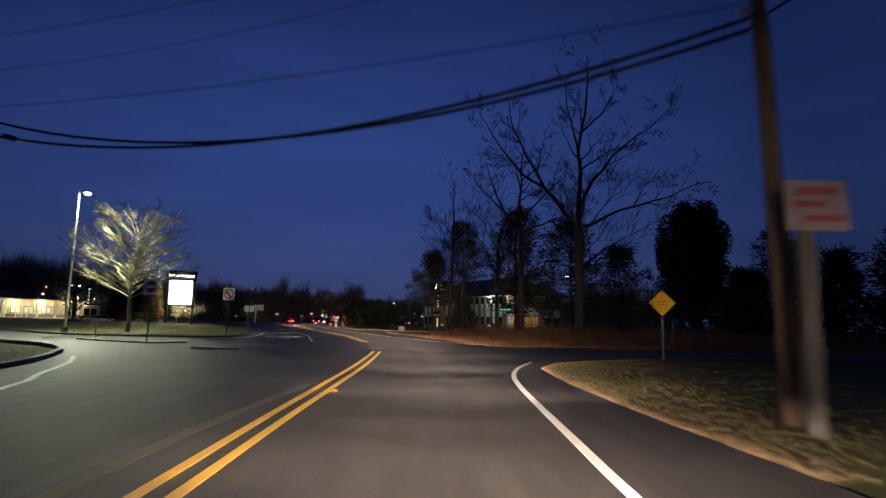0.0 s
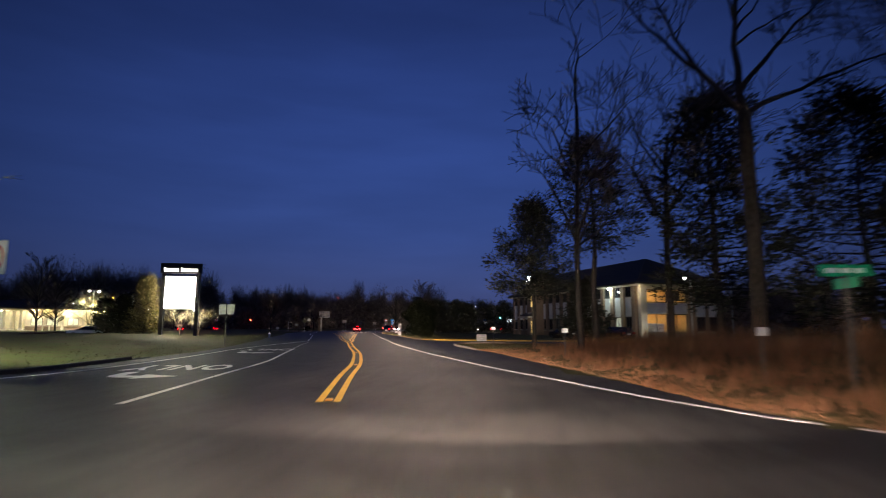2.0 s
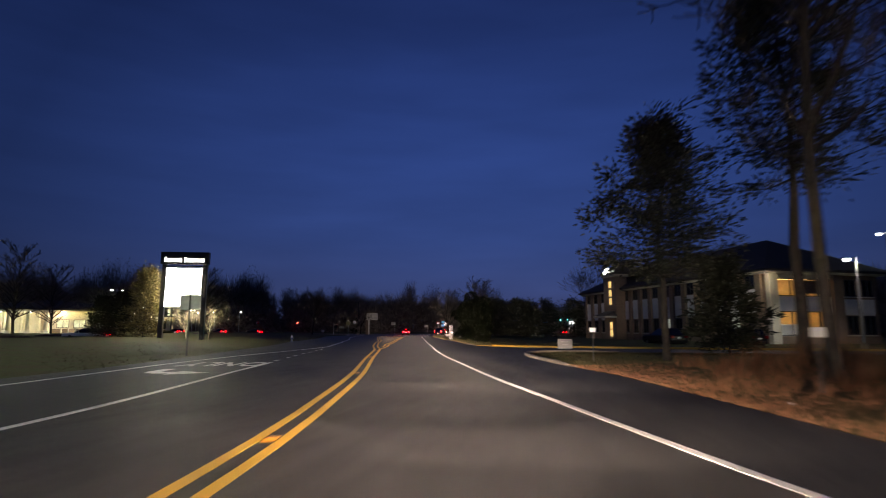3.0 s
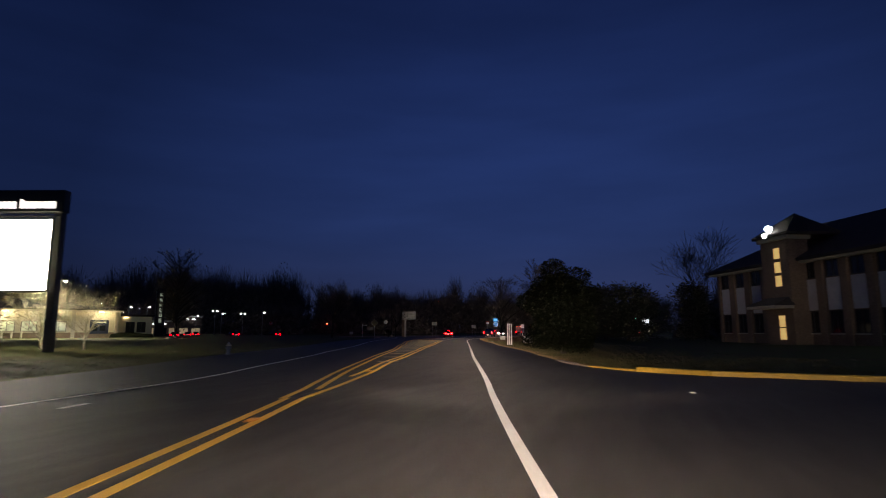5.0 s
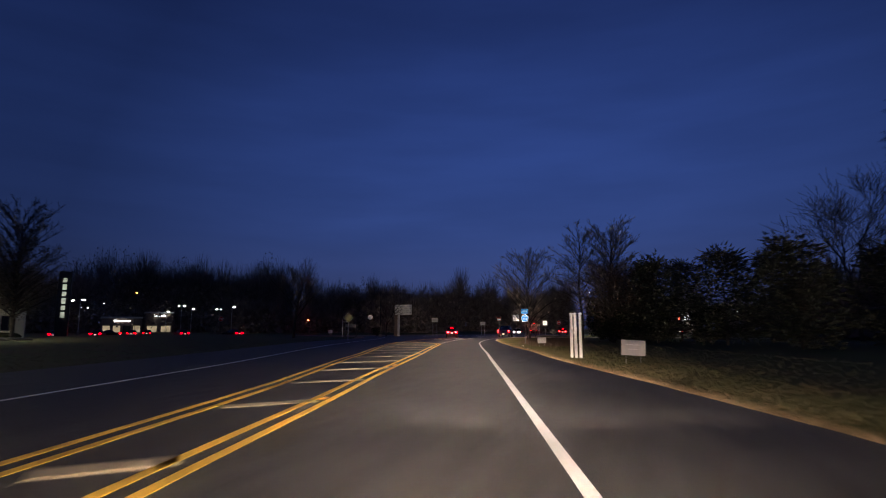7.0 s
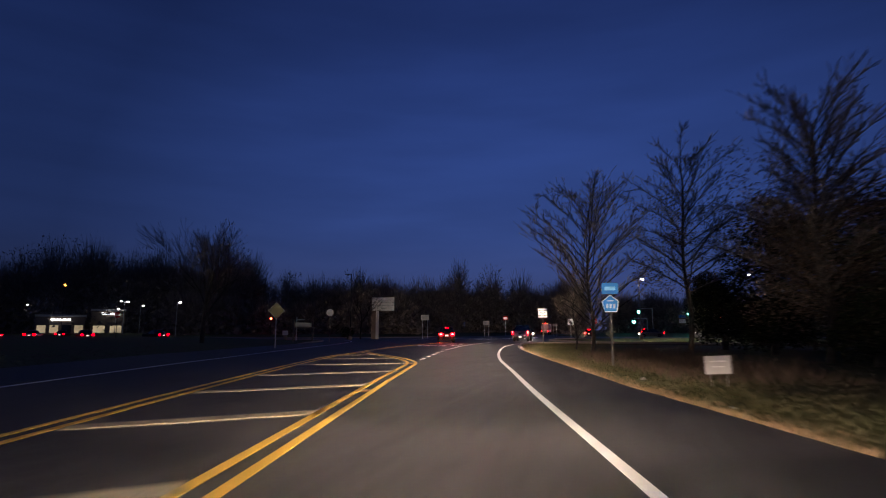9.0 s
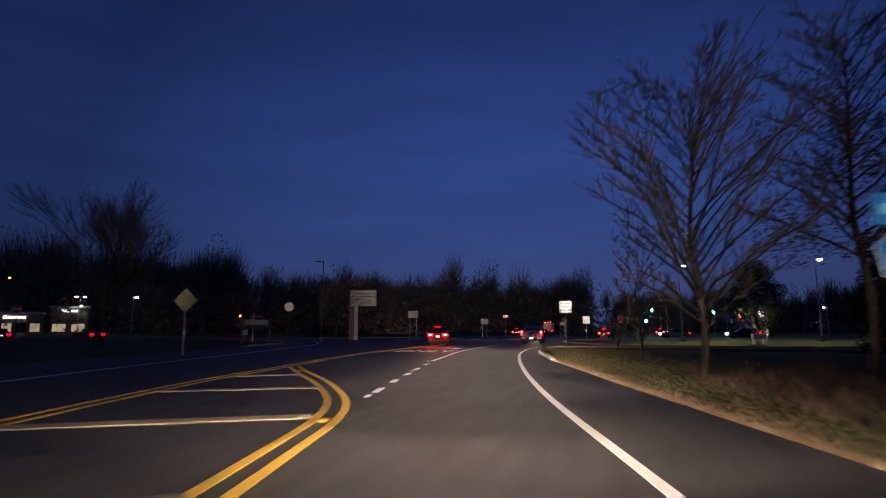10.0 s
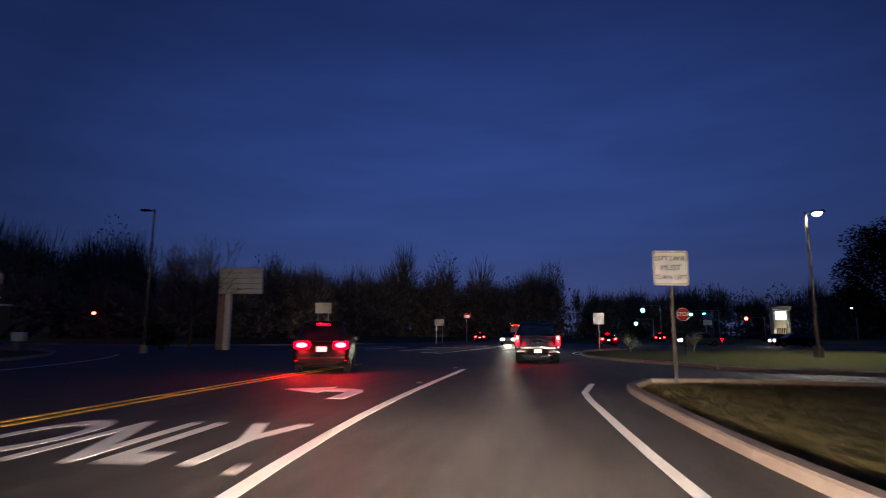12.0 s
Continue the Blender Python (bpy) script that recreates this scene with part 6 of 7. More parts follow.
# ---------------------------------------------------------------- large signs
def pylon_sign():
    """The lit sign of the shopping centre: two posts, a header and a screen."""
    r = thing("pylon_sign", pose(-41.1, 94.75, ground(-41.1, 94.75) + 0.0, 0, 0, 17), "tall sign with a glaring white screen on two posts", "sign")
    # posts lighter than the header, the screen's glow put into their paint
    for k in (-1, 1):
        part("post", Shape().box((k * 2.02, 0.1, 4.2), (0.42, 0.4, 8.6), cut=0.03), POST_METAL, r)
    header = part("header", Shape().box((0, 0, 8.12), (4.75, 0.55, 1.26), cut=0.04), DARK_METAL, r)
    x = -1.98
    for k in range(15):
        w = 0.235
        if k == 7:
            x += 0.17
        tall = 0.5 if k in (0, 7) else 0.38
        part("letter_block", Shape().box((x + w / 2, -0.31, 7.95 - (0.5 - tall) / 2), (w - 0.045, 0.05, tall), cut=0.03), LETTER, header)
        x += w + 0.018
    part("rail", Shape().box((0, 0.05, 7.32), (4.3, 0.35, 0.1), cut=0.01), DARK_METAL, r)
    cab = part("cabinet", Shape().box((0, 0.06, 5.15), (3.62, 0.42, 4.05), cut=0.03), DARK_METAL, r)
    part("screen", Shape().box((0, -0.17, 6.1), (3.46, 0.04, 1.98), cut=0.01), SCREEN, cab)
    # unseen rear screens, added to light the trees behind
    for z, h in ((6.1, 1.98), (4.15, 1.86)):
        part("added_rear_screen", Shape().box((0, 0.29, z), (3.46, 0.04, h), cut=0.01), SCREEN, cab)
    part("screen", Shape().box((0, -0.17, 4.15), (3.46, 0.04, 1.86), cut=0.01), SCREEN, cab)


pylon_sign()


def board_sign():
    r = thing("board_sign", pose(-61.4, 208.3, ground(-61.4, 208.3) - 0.1, 0, 0, 10), "grey slatted board sign on a thick white pier", "sign")
    part("pier", Shape().box((-0.95, 0, 2.3), (0.42, 0.42, 4.7), cut=0.03), STONE, r)
    part("second_pier", Shape().box((-1.55, 0.5, 2.6), (0.9, 0.4, 5.4), cut=0.03), BRICK, r)
    for k in range(5):
        part("slat", Shape().box((0, -0.1, 4.68 + 0.42 * k), (3.5, 0.22, 0.385), cut=0.02), SIGN_BACK, r)
    part("frame", Shape().box((0, 0.06, 5.52), (3.3, 0.1, 2.0), cut=0.02), DARK_METAL, r)


board_sign()


def monument_sign():
    r = thing("monument_sign", pose(-1.2, 272.7, 0, 0, 0, 16), "pale stone sign tower with a lit white screen", "sign")
    for k in (-1, 1):
        part("pier", Shape().box((k * 1.25, 0, 2.6), (0.5, 0.9, 5.3), cut=0.03), STONE, r)
    part("cornice", Shape().loft([[(sx * a, sy * b, z) for sx, sy in ((-1, -1), (1, -1), (1, 1), (-1, 1))] for z, a, b in ((5.3, 1.45, 0.45), (5.6, 1.75, 0.6), (6.1, 1.8, 0.62))]), STONE, r)
    part("infill", Shape().box((0, 0.1, 3.9), (2.0, 0.5, 2.8), cut=0.02), STONE, r)
    part("screen", Shape().box((0, -0.2, 4.55), (1.95, 0.06, 1.25), cut=0.01), SHOP_SIGN, r)
    # unseen floodlight with its lamp, added to brighten the stone
    part("floodlight", Shape().box((0, -2.6, 0.2), (0.4, 0.3, 0.25), cut=0.04), DARK_METAL, r)
    lamp("POINT", "added_sign_flood", Matrix.Translation(pose(-1.2, 272.7, 0, 0, 0, 16) @ Vector((0, -2.9, 0.5))), 420, (1.0, 0.9, 0.68), 0.1)
    part("arch", Shape().box((0, -0.18, 1.9), (1.7, 0.05, 1.2), cut=0.02), DARK_METAL, r)
    for k in range(5):
        part("arch_bar", Shape().box((-0.64 + 0.32 * k, -0.22, 2.0), (0.05, 0.04, 1.0)), STONE, r)


monument_sign()

# white post-and-rail notice frame on the lawn, with a thin arm post
# its white is darkened to grey in the colour, to look dim
r = thing("notice_frame", pose(-62.3, 186.8, ground(-62.3, 186.8), 0, 0, 0), "white post-and-rail frame with a hanging board", "sign")
for y0 in (-2.5, 2.5):
    part("post", Shape().box((-0.1 * y0, y0, 1.2), (0.16, 0.16, 2.6), cut=0.012), GREY_WOOD, r)
part("rail", Shape().box((0, 0, 1.62), (0.06, 4.9, 0.14), Matrix.Rotation(radians(-5.7), 4, "Z") @ Matrix.Rotation(radians(180), 4, "Z"), cut=0.01), GREY_WOOD, r)
part("panel", Shape().box((0, 0, 2.0), (0.05, 4.4, 0.5), Matrix.Rotation(radians(5.7), 4, "Z"), cut=0.01), POST_METAL, r)
r = thing("yard_arm_sign", pose(-67.5, 193.5, ground(-67.5, 193.5), 0, 0, 20), "thin white arm post with a hanging dark board", "sign")
part("post", Shape().box((0, 0, 1.5), (0.12, 0.12, 3.2), cut=0.01), SIGN_BACK, r)
part("arm", Shape().box((0.5, 0, 2.75), (1.1, 0.08, 0.1), cut=0.01), SIGN_BACK, r)
part("panel", Shape().box((0.62, 0, 1.9), (0.8, 0.03, 1.4), cut=0.01), DARK_METAL, r)
# utility cabinet and bollards near the lot lamp
for x, y in ((-18.2, 195.4),):
    r = thing("utility_cabinet", pose(x, y, ground(x, y), 0, 0, 10), "low pale utility cabinet on legs", "utility box")
    part("body", Shape().box((0, 0, 0.62), (1.1, 0.5, 0.5), cut=0.03), PVC, r)
    for k in (-1, 1):
        part("leg", Shape().box((k * 0.42, 0, 0.15), (0.14, 0.4, 0.5), cut=0.01), PVC, r)
r = thing("mail_cabinet", pose(-74.2, 201.1, ground(-74.2, 201.1), 0, 0, 30), "pale box lamp on a short pedestal", "utility box")
part("pedestal", Shape().box((0, 0, 0.3), (0.5, 0.5, 0.8), cut=0.02), CONCRETE, r)
part("body", Shape().box((0, 0, 1.0), (0.8, 0.6, 0.65), cut=0.05), PVC, r)


# ---------------------------------------------------------------- office building
def window_bay(root, m, z, w, h, pane, deep=0.12, bars_at=(0.5,), name="window", sill=True):
    """A framed opening with its pane, sunk in the wall; m stands on the wall's face, x along it and -y outwards."""
    win = part(name, Shape().box((0, -0.03, z + h / 2 + 0.04 + h / 2 - h / 2), (0.001, 0.001, 0.001)), TRIM, root)
    frame_shape = Shape()
    t = 0.07
    for cx, cz, sx, sz in ((0, z + t / 2, w, t), (0, z + h - t / 2, w, t), (-w / 2 + t / 2, z + h / 2, t, h), (w / 2 - t / 2, z + h / 2, t, h)):
        frame_shape.box((cx, -0.02, cz), (sx, deep, sz), m, 0.01)
    for b in bars_at:
        frame_shape.box((-w / 2 + w * b, -0.02, z + h / 2), (0.05, deep * 0.8, h), m, 0.01)
    win.data = frame_shape.mesh("window", DARK_METAL)
    part("pane", Shape().box((0, 0.0, z + h / 2), (w - 0.06, 0.02, h - 0.06), m), pane, win)
    if sill:
        part("sill", Shape().box((0, -0.07, z - 0.05), (w + 0.16, 0.2, 0.09), m, 0.01), TRIM, win)
    return win


def hip_roof(u0, u1, v0, v1, z, rise, over, ridge=0.5):
    """A hip roof with overhang over a rectangle."""
    u0, u1, v0, v1 = u0 - over, u1 + over, v0 - over, v1 + over
    half = min(u1 - u0, v1 - v0) / 2
    cu = (u0 + u1) / 2
    cv0, cv1 = v0 + half, v1 - half
    if cv0 > cv1:
        cv0 = cv1 = (v0 + v1) / 2
    s = Shape()
    a = [(u0, v0, z), (u1, v0, z), (u1, v1, z), (u0, v1, z), (cu, cv0, z + rise), (cu, cv1, z + rise)]
    b = [(x, y, h - 0.22) for x, y, h in a[:4]]
    s.add(a + b, [(0, 1, 4), (1, 2, 5, 4), (2, 3, 5), (3, 0, 4, 5), (6, 9, 8, 7), (0, 6, 7, 1), (1, 7, 8, 2), (2, 8, 9, 3), (3, 9, 6, 0)])
    return s


def office():
    """Two storeys, brick piers, pale spandrels, dark hip roof and a stair tower; x runs along the south front, y along the west."""
    m = pose(12.4, 106.3, 0.1, 0, 0, 24.8)
    r = thing("office_building", m, "two-storey office with brick piers, pale panels and dark hip roof", "office building")
    U, V0, V1, H = 12.4, -5.5, 30.0, 6.6
    mid, long = (V0 + V1) / 2, V1 - V0
    part("wall", Shape().box((U / 2 + 3.6, V0 + 0.15, H / 2), (U - 7.2, 0.3, H)), BRICK, r)
    part("wall", Shape().box((0.15, mid, H / 2), (0.3, long, H)), BRICK, r)
    part("wall", Shape().box((U / 2, V1 - 0.15, H / 2), (U, 0.3, H)), BRICK, r)
    part("wall", Shape().box((U - 0.15, mid, H / 2), (0.3, long, H)), BRICK, r)
    roof = part("roof", hip_roof(0, U, V0, V1, H + 0.3, 3.9, 0.9), SHINGLE, r)
    part("fascia", Shape().box((U / 2, mid, H + 0.1), (U + 1.3, long + 1.3, 0.4), cut=0.04), TRIM, roof)
    # the lit corner rooms: glazed bays between a pale corner pier and a brick pier
    part("corner_pier", Shape().box((0.45, V0 - 0.1, H / 2), (0.95, 0.5, H), cut=0.03), STUCCO, r)
    part("pier", Shape().box((7.4, V0 - 0.1, H / 2), (0.7, 0.5, H), cut=0.02), BRICK, r)
    part("band", Shape().box((4.0, V0 + 0.05, 3.75), (6.2, 0.3, 1.35), cut=0.02), PANEL, r)
    part("parapet", Shape().box((4.0, V0 + 0.05, 0.4), (6.2, 0.3, 0.8), cut=0.02), BRICK, r)
    part("lintel", Shape().box((4.0, V0 + 0.05, 6.35), (6.2, 0.3, 0.5), cut=0.02), TRIM, r)
    for z, h in ((4.45, 1.65), (0.82, 2.25)):
        rear = part("room_wall", Shape().box((4.0, V0 + 3.0, z + h / 2), (6.4, 0.1, h + 0.6)), ROOM, r)
        part("room_ceiling", Shape().box((4.0, V0 + 1.6, z + h + 0.2), (6.4, 2.9, 0.08)), ROOM, rear)
        part("room_floor", Shape().box((4.0, V0 + 1.6, z - 0.1), (6.4, 2.9, 0.08)), GREY_WOOD, rear)
        for k in (-1, 1):
            part("room_side", Shape().box((4.0 + 3.15 * k, V0 + 1.6, z + h / 2), (0.08, 2.9, h + 0.5)), ROOM, rear)
        part("ceiling_light", Shape().box((4.0, V0 + 1.6, z + h + 0.12), (4.2, 0.5, 0.05), cut=0.01), ROOM_LIGHT, rear)
        sash = Shape()
        for x in (0.98, 2.5, 4.0, 5.5, 7.02):
            sash.box((x, V0, z + h / 2), (0.08, 0.1, h), None, 0.01)
        for e in (z + 0.04, z + h - 0.04):
            sash.box((4.0, V0, e), (6.0, 0.1, 0.08), None, 0.01)
        part("window_frame", sash, DARK_METAL, r)
    part("blind", Shape().box((5.3, V0 + 0.35, 5.35), (2.0, 0.03, 1.2)), GREY_WOOD, r)
    part("counter", Shape().box((3.2, V0 + 1.3, 1.35), (2.2, 0.7, 1.1), cut=0.03), SIGN_WHITE, r)
    for x in (9.2, 11.2):
        window_bay(r, pose(x, V0, 0), 4.5, 1.3, 1.6, DARK_GLASS)
        window_bay(r, pose(x, V0, 0), 0.9, 1.3, 1.8, DARK_GLASS)
        part("spandrel", Shape().box((x, V0 - 0.03, 3.5), (1.4, 0.1, 1.5), cut=0.02), PANEL, r)
    # west front: narrow bays in a steady rhythm on both sides of the stair tower
    bays = [28.95 - 2.16 * k for k in range(3)] + [18.45 - 2.2 * k for k in range(11)]
    for i, y in enumerate(bays):
        side = pose(0, y, 0, 0, 0, -90)
        window_bay(r, side, 5.2, 1.2, 1.35, DARK_GLASS, sill=False)
        part("spandrel", Shape().box((-0.03, y, 3.95), (0.1, 1.3, 2.4), cut=0.02), PANEL, r)
        window_bay(r, side, 1.0, 1.2, 1.7, WINDOW_COOL if i in (7, 12) else DARK_GLASS)
        part("pier", Shape().box((-0.1, y - 1.08, H / 2), (0.28, 0.7, H), cut=0.02), BRICK, r)
    part("pier", Shape().box((-0.1, 29.8, H / 2), (0.28, 0.4, H), cut=0.02), BRICK, r)
    # stair tower with its stacked lit windows and lit door
    ty = 20.3
    tower = part("tower", Shape().box((-0.6, ty, 4.3), (1.8, 3.1, 8.6), cut=0.03), BRICK, r)
    part("tower_cap", Shape().box((-0.6, ty, 8.7), (2.2, 3.5, 0.5), cut=0.05), TRIM, tower)
    part("tower_roof", hip_roof(-1.6, 3.0, ty - 1.8, ty + 1.8, 9.0, 1.9, 0.25), SHINGLE, tower)
    for z in (4.75, 5.85, 7.0):
        part("stair_window", Shape().box((-1.52, ty - 0.3, z + 0.42), (0.06, 0.62, 0.86), cut=0.01), STAIR_LIGHT, tower)
    door = part("door", Shape().box((-1.53, ty - 0.3, 1.45), (0.06, 0.62, 1.9), cut=0.01), STAIR_LIGHT, tower)
    part("door_frame", Shape().box((-1.55, ty - 0.3, 1.45), (0.06, 0.7, 0.07)), DARK_METAL, door)
    part("canopy", Shape().add([(-3.2, ty - 1.7, 3.2), (-1.4, ty - 1.7, 3.2), (-1.4, ty + 1.7, 3.2), (-3.2, ty + 1.7, 3.2), (-1.4, ty - 1.2, 3.9), (-1.4, ty + 1.2, 3.9)], [(0, 1, 2, 3), (0, 4, 1), (1, 4, 5, 2), (2, 5, 3), (3, 5, 4, 0)]), SHINGLE, tower)
    part("canopy_beam", Shape().box((-2.3, ty, 3.05), (1.7, 3.3, 0.22), cut=0.02), TRIM, tower)
    part("step", Shape().box((-2.2, ty, 0.02), (2.2, 2.6, 0.2), cut=0.02), CONCRETE, tower)
    for dy, z, size in ((-0.1, 9.5, 0.3), (0.4, 9.05, 0.2)):
        part("floodlight", Shape().tube([(-1.95, ty + dy, z - 0.08), (-1.8, ty + dy, z), (-1.6, ty + dy, z + 0.06)], [size, size * 0.9, size * 0.4], 12), LAMP_COOL, tower)
    part("wall_lamp", Shape().box((-0.35, -0.05, 6.4), (0.3, 0.5, 0.2), cut=0.04), LAMP_COOL, r)
    lamp("POINT", "wall_light", Matrix.Translation(m @ Vector((-0.9, -0.2, 6.0))), 260, (0.80, 1.0, 0.80), 0.1)
    # no fixture here: lamp added to brighten the corner pier
    lamp("POINT", "corner_fill", Matrix.Translation(m @ Vector((-0.7, V0 - 0.7, 5.8))), 60, (1.0, 0.9, 0.6), 0.1)
    lamp("POINT", "tower_light", Matrix.Translation(m @ Vector((-2.3, ty, 9.6))), 18, (0.95, 1.0, 0.9), 0.1)


office()


# ---------------------------------------------------------------- bank with its drive-through
def bank():
    """A low stucco bank with a columned drive-through."""
    turn = math.degrees(math.atan2(0.81, 0.59))
    m = pose(-85.2, 142.4, 0.45, 0, 0, turn)
    r = thing("bank_building", m, "low pale stucco bank with a lit columned canopy", "bank")
    # x runs along the front towards the north-east, the front faces -y
    part("wall", Shape().box((-8, 5.2, 2.1), (16, 10, 4.2)), STUCCO, r)
    part("cornice", Shape().box((-8, 5.2, 4.3), (16.8, 10.8, 0.42), cut=0.08), TRIM, r)
    part("plinth", Shape().box((-8, 0.14, 0.45), (16.04, 0.2, 0.9), cut=0.02), BRICK, r)
    wing = part("wing", Shape().box((2.4, 6.2, 1.75), (4.8, 8, 3.5)), STUCCO, r)
    part("wing_roof", Shape().box((2.5, 6.2, 3.6), (5.4, 8.6, 0.3), cut=0.06), SHINGLE, wing)
    roof = part("roof", hip_roof(-30.5, 0.3, -0.4, 10.6, 4.5, 1.9, 0.4), SHINGLE, r)
    soffit = part("canopy", Shape().box((-23, 4.6, 4.22), (14.6, 10.4, 0.5), cut=0.05), TRIM, r)
    for k in range(6):
        for y in (0.2, 8.8):
            col = part("column", Shape().tube([(-16.8 - 2.7 * k, y, 0.5), (-16.8 - 2.7 * k, y, 3.95)], [0.3, 0.26], 12), STUCCO, r, smooth=True)
            part("column_base", Shape().box((-16.8 - 2.7 * k, y, 0.2), (0.85, 0.85, 0.75), cut=0.03), STONE, col)
    part("teller_wall", Shape().box((-23, 10.0, 2.0), (14.4, 0.3, 4.0)), STUCCO, r)
    # machine panel and openings of the front wall
    atm = part("cash_machine", Shape().box((-2.8, 0.1, 1.75), (2.5, 0.3, 2.1), cut=0.04), NAVY, r)
    part("machine_header", Shape().box((-2.8, -0.08, 2.45), (1.7, 0.06, 0.22), cut=0.02), WINDOW_COOL, atm)
    for k in (-0.62, 0.45):
        part("machine_screen", Shape().box((-2.8 + k, -0.08, 1.55), (0.75, 0.06, 0.8), cut=0.02), DARK_GLASS, atm)
    for x in (-8.0, -11.6, -14.2):
        window_bay(r, pose(x, 0.2, 0), 1.1, 1.9, 1.5, WINDOW_COOL)
    for x in (1.7, 3.3):
        window_bay(wing, pose(x, 2.2, 0), 0.9, 1.3, 1.7, DARK_GLASS)
    part("wing_lamp", Shape().box((1.0, 2.0, 3.3), (0.6, 0.3, 0.1), cut=0.02), LAMP_WARM, wing)
    for x in (-0.5, -6.2, -9.9):
        part("pilaster", Shape().box((x, 0.1, 2.1), (0.5, 0.3, 4.1), cut=0.03), TRIM, r)
    for k in range(3):
        b = part("bollard", Shape().tube([(-12.4 - 1.1 * k, -1.4, -0.1), (-12.4 - 1.1 * k, -1.4, 1.05), (-12.4 - 1.1 * k, -1.4, 1.12)], [0.13, 0.13, 0.07], 10), STUCCO, r)
    part("hedge", Shape().ball((1.5, -1.2, 0.1), (3.2, 0.9, 0.75), 7, 16, 0.35), LEAF, r)
    for x in (-2.6, -9, -14.5):
        part("soffit_lamp", Shape().box((x, -0.15, 4.02), (0.7, 0.3, 0.08), cut=0.02), LAMP_WARM, r)
        lamp("POINT", "front_light", Matrix.Translation(m @ Vector((x, -0.9, 3.7))), 480, (1.0, 0.84, 0.45), 0.15)
    for x in (-19, -23.5, -28):
        part("canopy_lamp", Shape().box((x, 4.6, 3.95), (0.8, 0.8, 0.08), cut=0.02), LAMP_COOL, soffit)
        lamp("POINT", "canopy_light", Matrix.Translation(m @ Vector((x, 4.6, 3.6))), 700, (1.0, 0.93, 0.62), 0.3)


bank()


# ---------------------------------------------------------------- shops far off, across their parking lot
def shop(x, y, turn, w, h, label, sign_w, mat=SHOP_SIGN, windows=4):
    r = thing("shop_building", pose(x, y, 0.3, 0, 0, turn), label, "shop", "far shops")
    part("wall", Shape().box((0, 5, h / 2), (w, 10, h)), BRICK, r)
    part("parapet", Shape().box((0, 5, h + 0.25), (w + 0.5, 10.5, 0.6), cut=0.06), TRIM, r)
    for k in range(windows):
        cx = -w / 2 + w * (k + 0.5) / windows
        win = part("window", Shape().box((cx, -0.04, 1.6), (w / windows * 0.8, 0.12, 2.4), cut=0.02), DARK_METAL, r)
        part("pane", Shape().box((cx, -0.11, 1.6), (w / windows * 0.7, 0.04, 2.2)), SHOP_WINDOW if k % 3 < 2 else DARK_GLASS, win)
    for k in range(5):
        part("sign_block", Shape().box((-sign_w / 2 + sign_w * (k + 0.5) / 5, -0.2, h - 0.9), (sign_w / 6.2, 0.2, 0.5 if k else 0.7), cut=0.08), mat, r)


shop(-181, 249, 50, 12, 5.2, "lit shop front with a white sign, far across the lot", 5)
shop(-178, 262, 48, 9, 7.2, "lit shop front with a small white sign", 4, windows=2)
shop(-150, 166, 55, 26, 5.5, "dim row of shops with a few lit windows", 5, LAMP_WARM, 8)
shop(-118, 106, 52, 34, 5.0, "long dim shop row with lit windows", 6, WINDOW_WARM, 9)
# the lit stair of a far hotel
r = thing("stair_tower", pose(-95, 160.5, 0.3, 0, 0, 50), "slim dark tower with a broken strip of lit glass", "tower")
part("wall", Shape().box((0, 1.0, 4.8), (1.6, 2.0, 9.6), cut=0.04), DARK_METAL, r)
for k in range(6):
    part("strip_window", Shape().box((0, -0.03, 3.3 + 1.0 * k), (0.5, 0.06, 0.62 if k % 2 else 0.8)), WINDOW_COOL, r)


# ---------------------------------------------------------------- vehicles
def wheel(root, x, y, r=0.38, w=0.26):
    side = 1 if x > 0 else -1
    tyre = part("wheel", Shape().tube([(x - w / 2, y, r), (x - w / 2 + 0.03, y, r), (x + w / 2 - 0.03, y, r), (x + w / 2, y, r)], [r - 0.04, r, r, r - 0.04], 20), TYRE, root, smooth=False)
    part("rim", Shape().tube([(x + side * (w / 2 - 0.02), y, r), (x + side * (w / 2 + 0.012), y, r)], [r * 0.64, r * 0.58], 14), ALLOY, tyre)
    return tyre


def ring_of(z, x, y0, y1, cut=0.12):
    """A rounded plan outline at height z: half-width x, from y0 to y1."""
    c = min(cut, x * 0.4)
    return [(-x + c, y0, z), (x - c, y0, z), (x, y0 + c, z), (x, y1 - c, z), (x - c, y1, z), (-x + c, y1, z), (-x, y1 - c, z), (-x, y0 + c, z)]


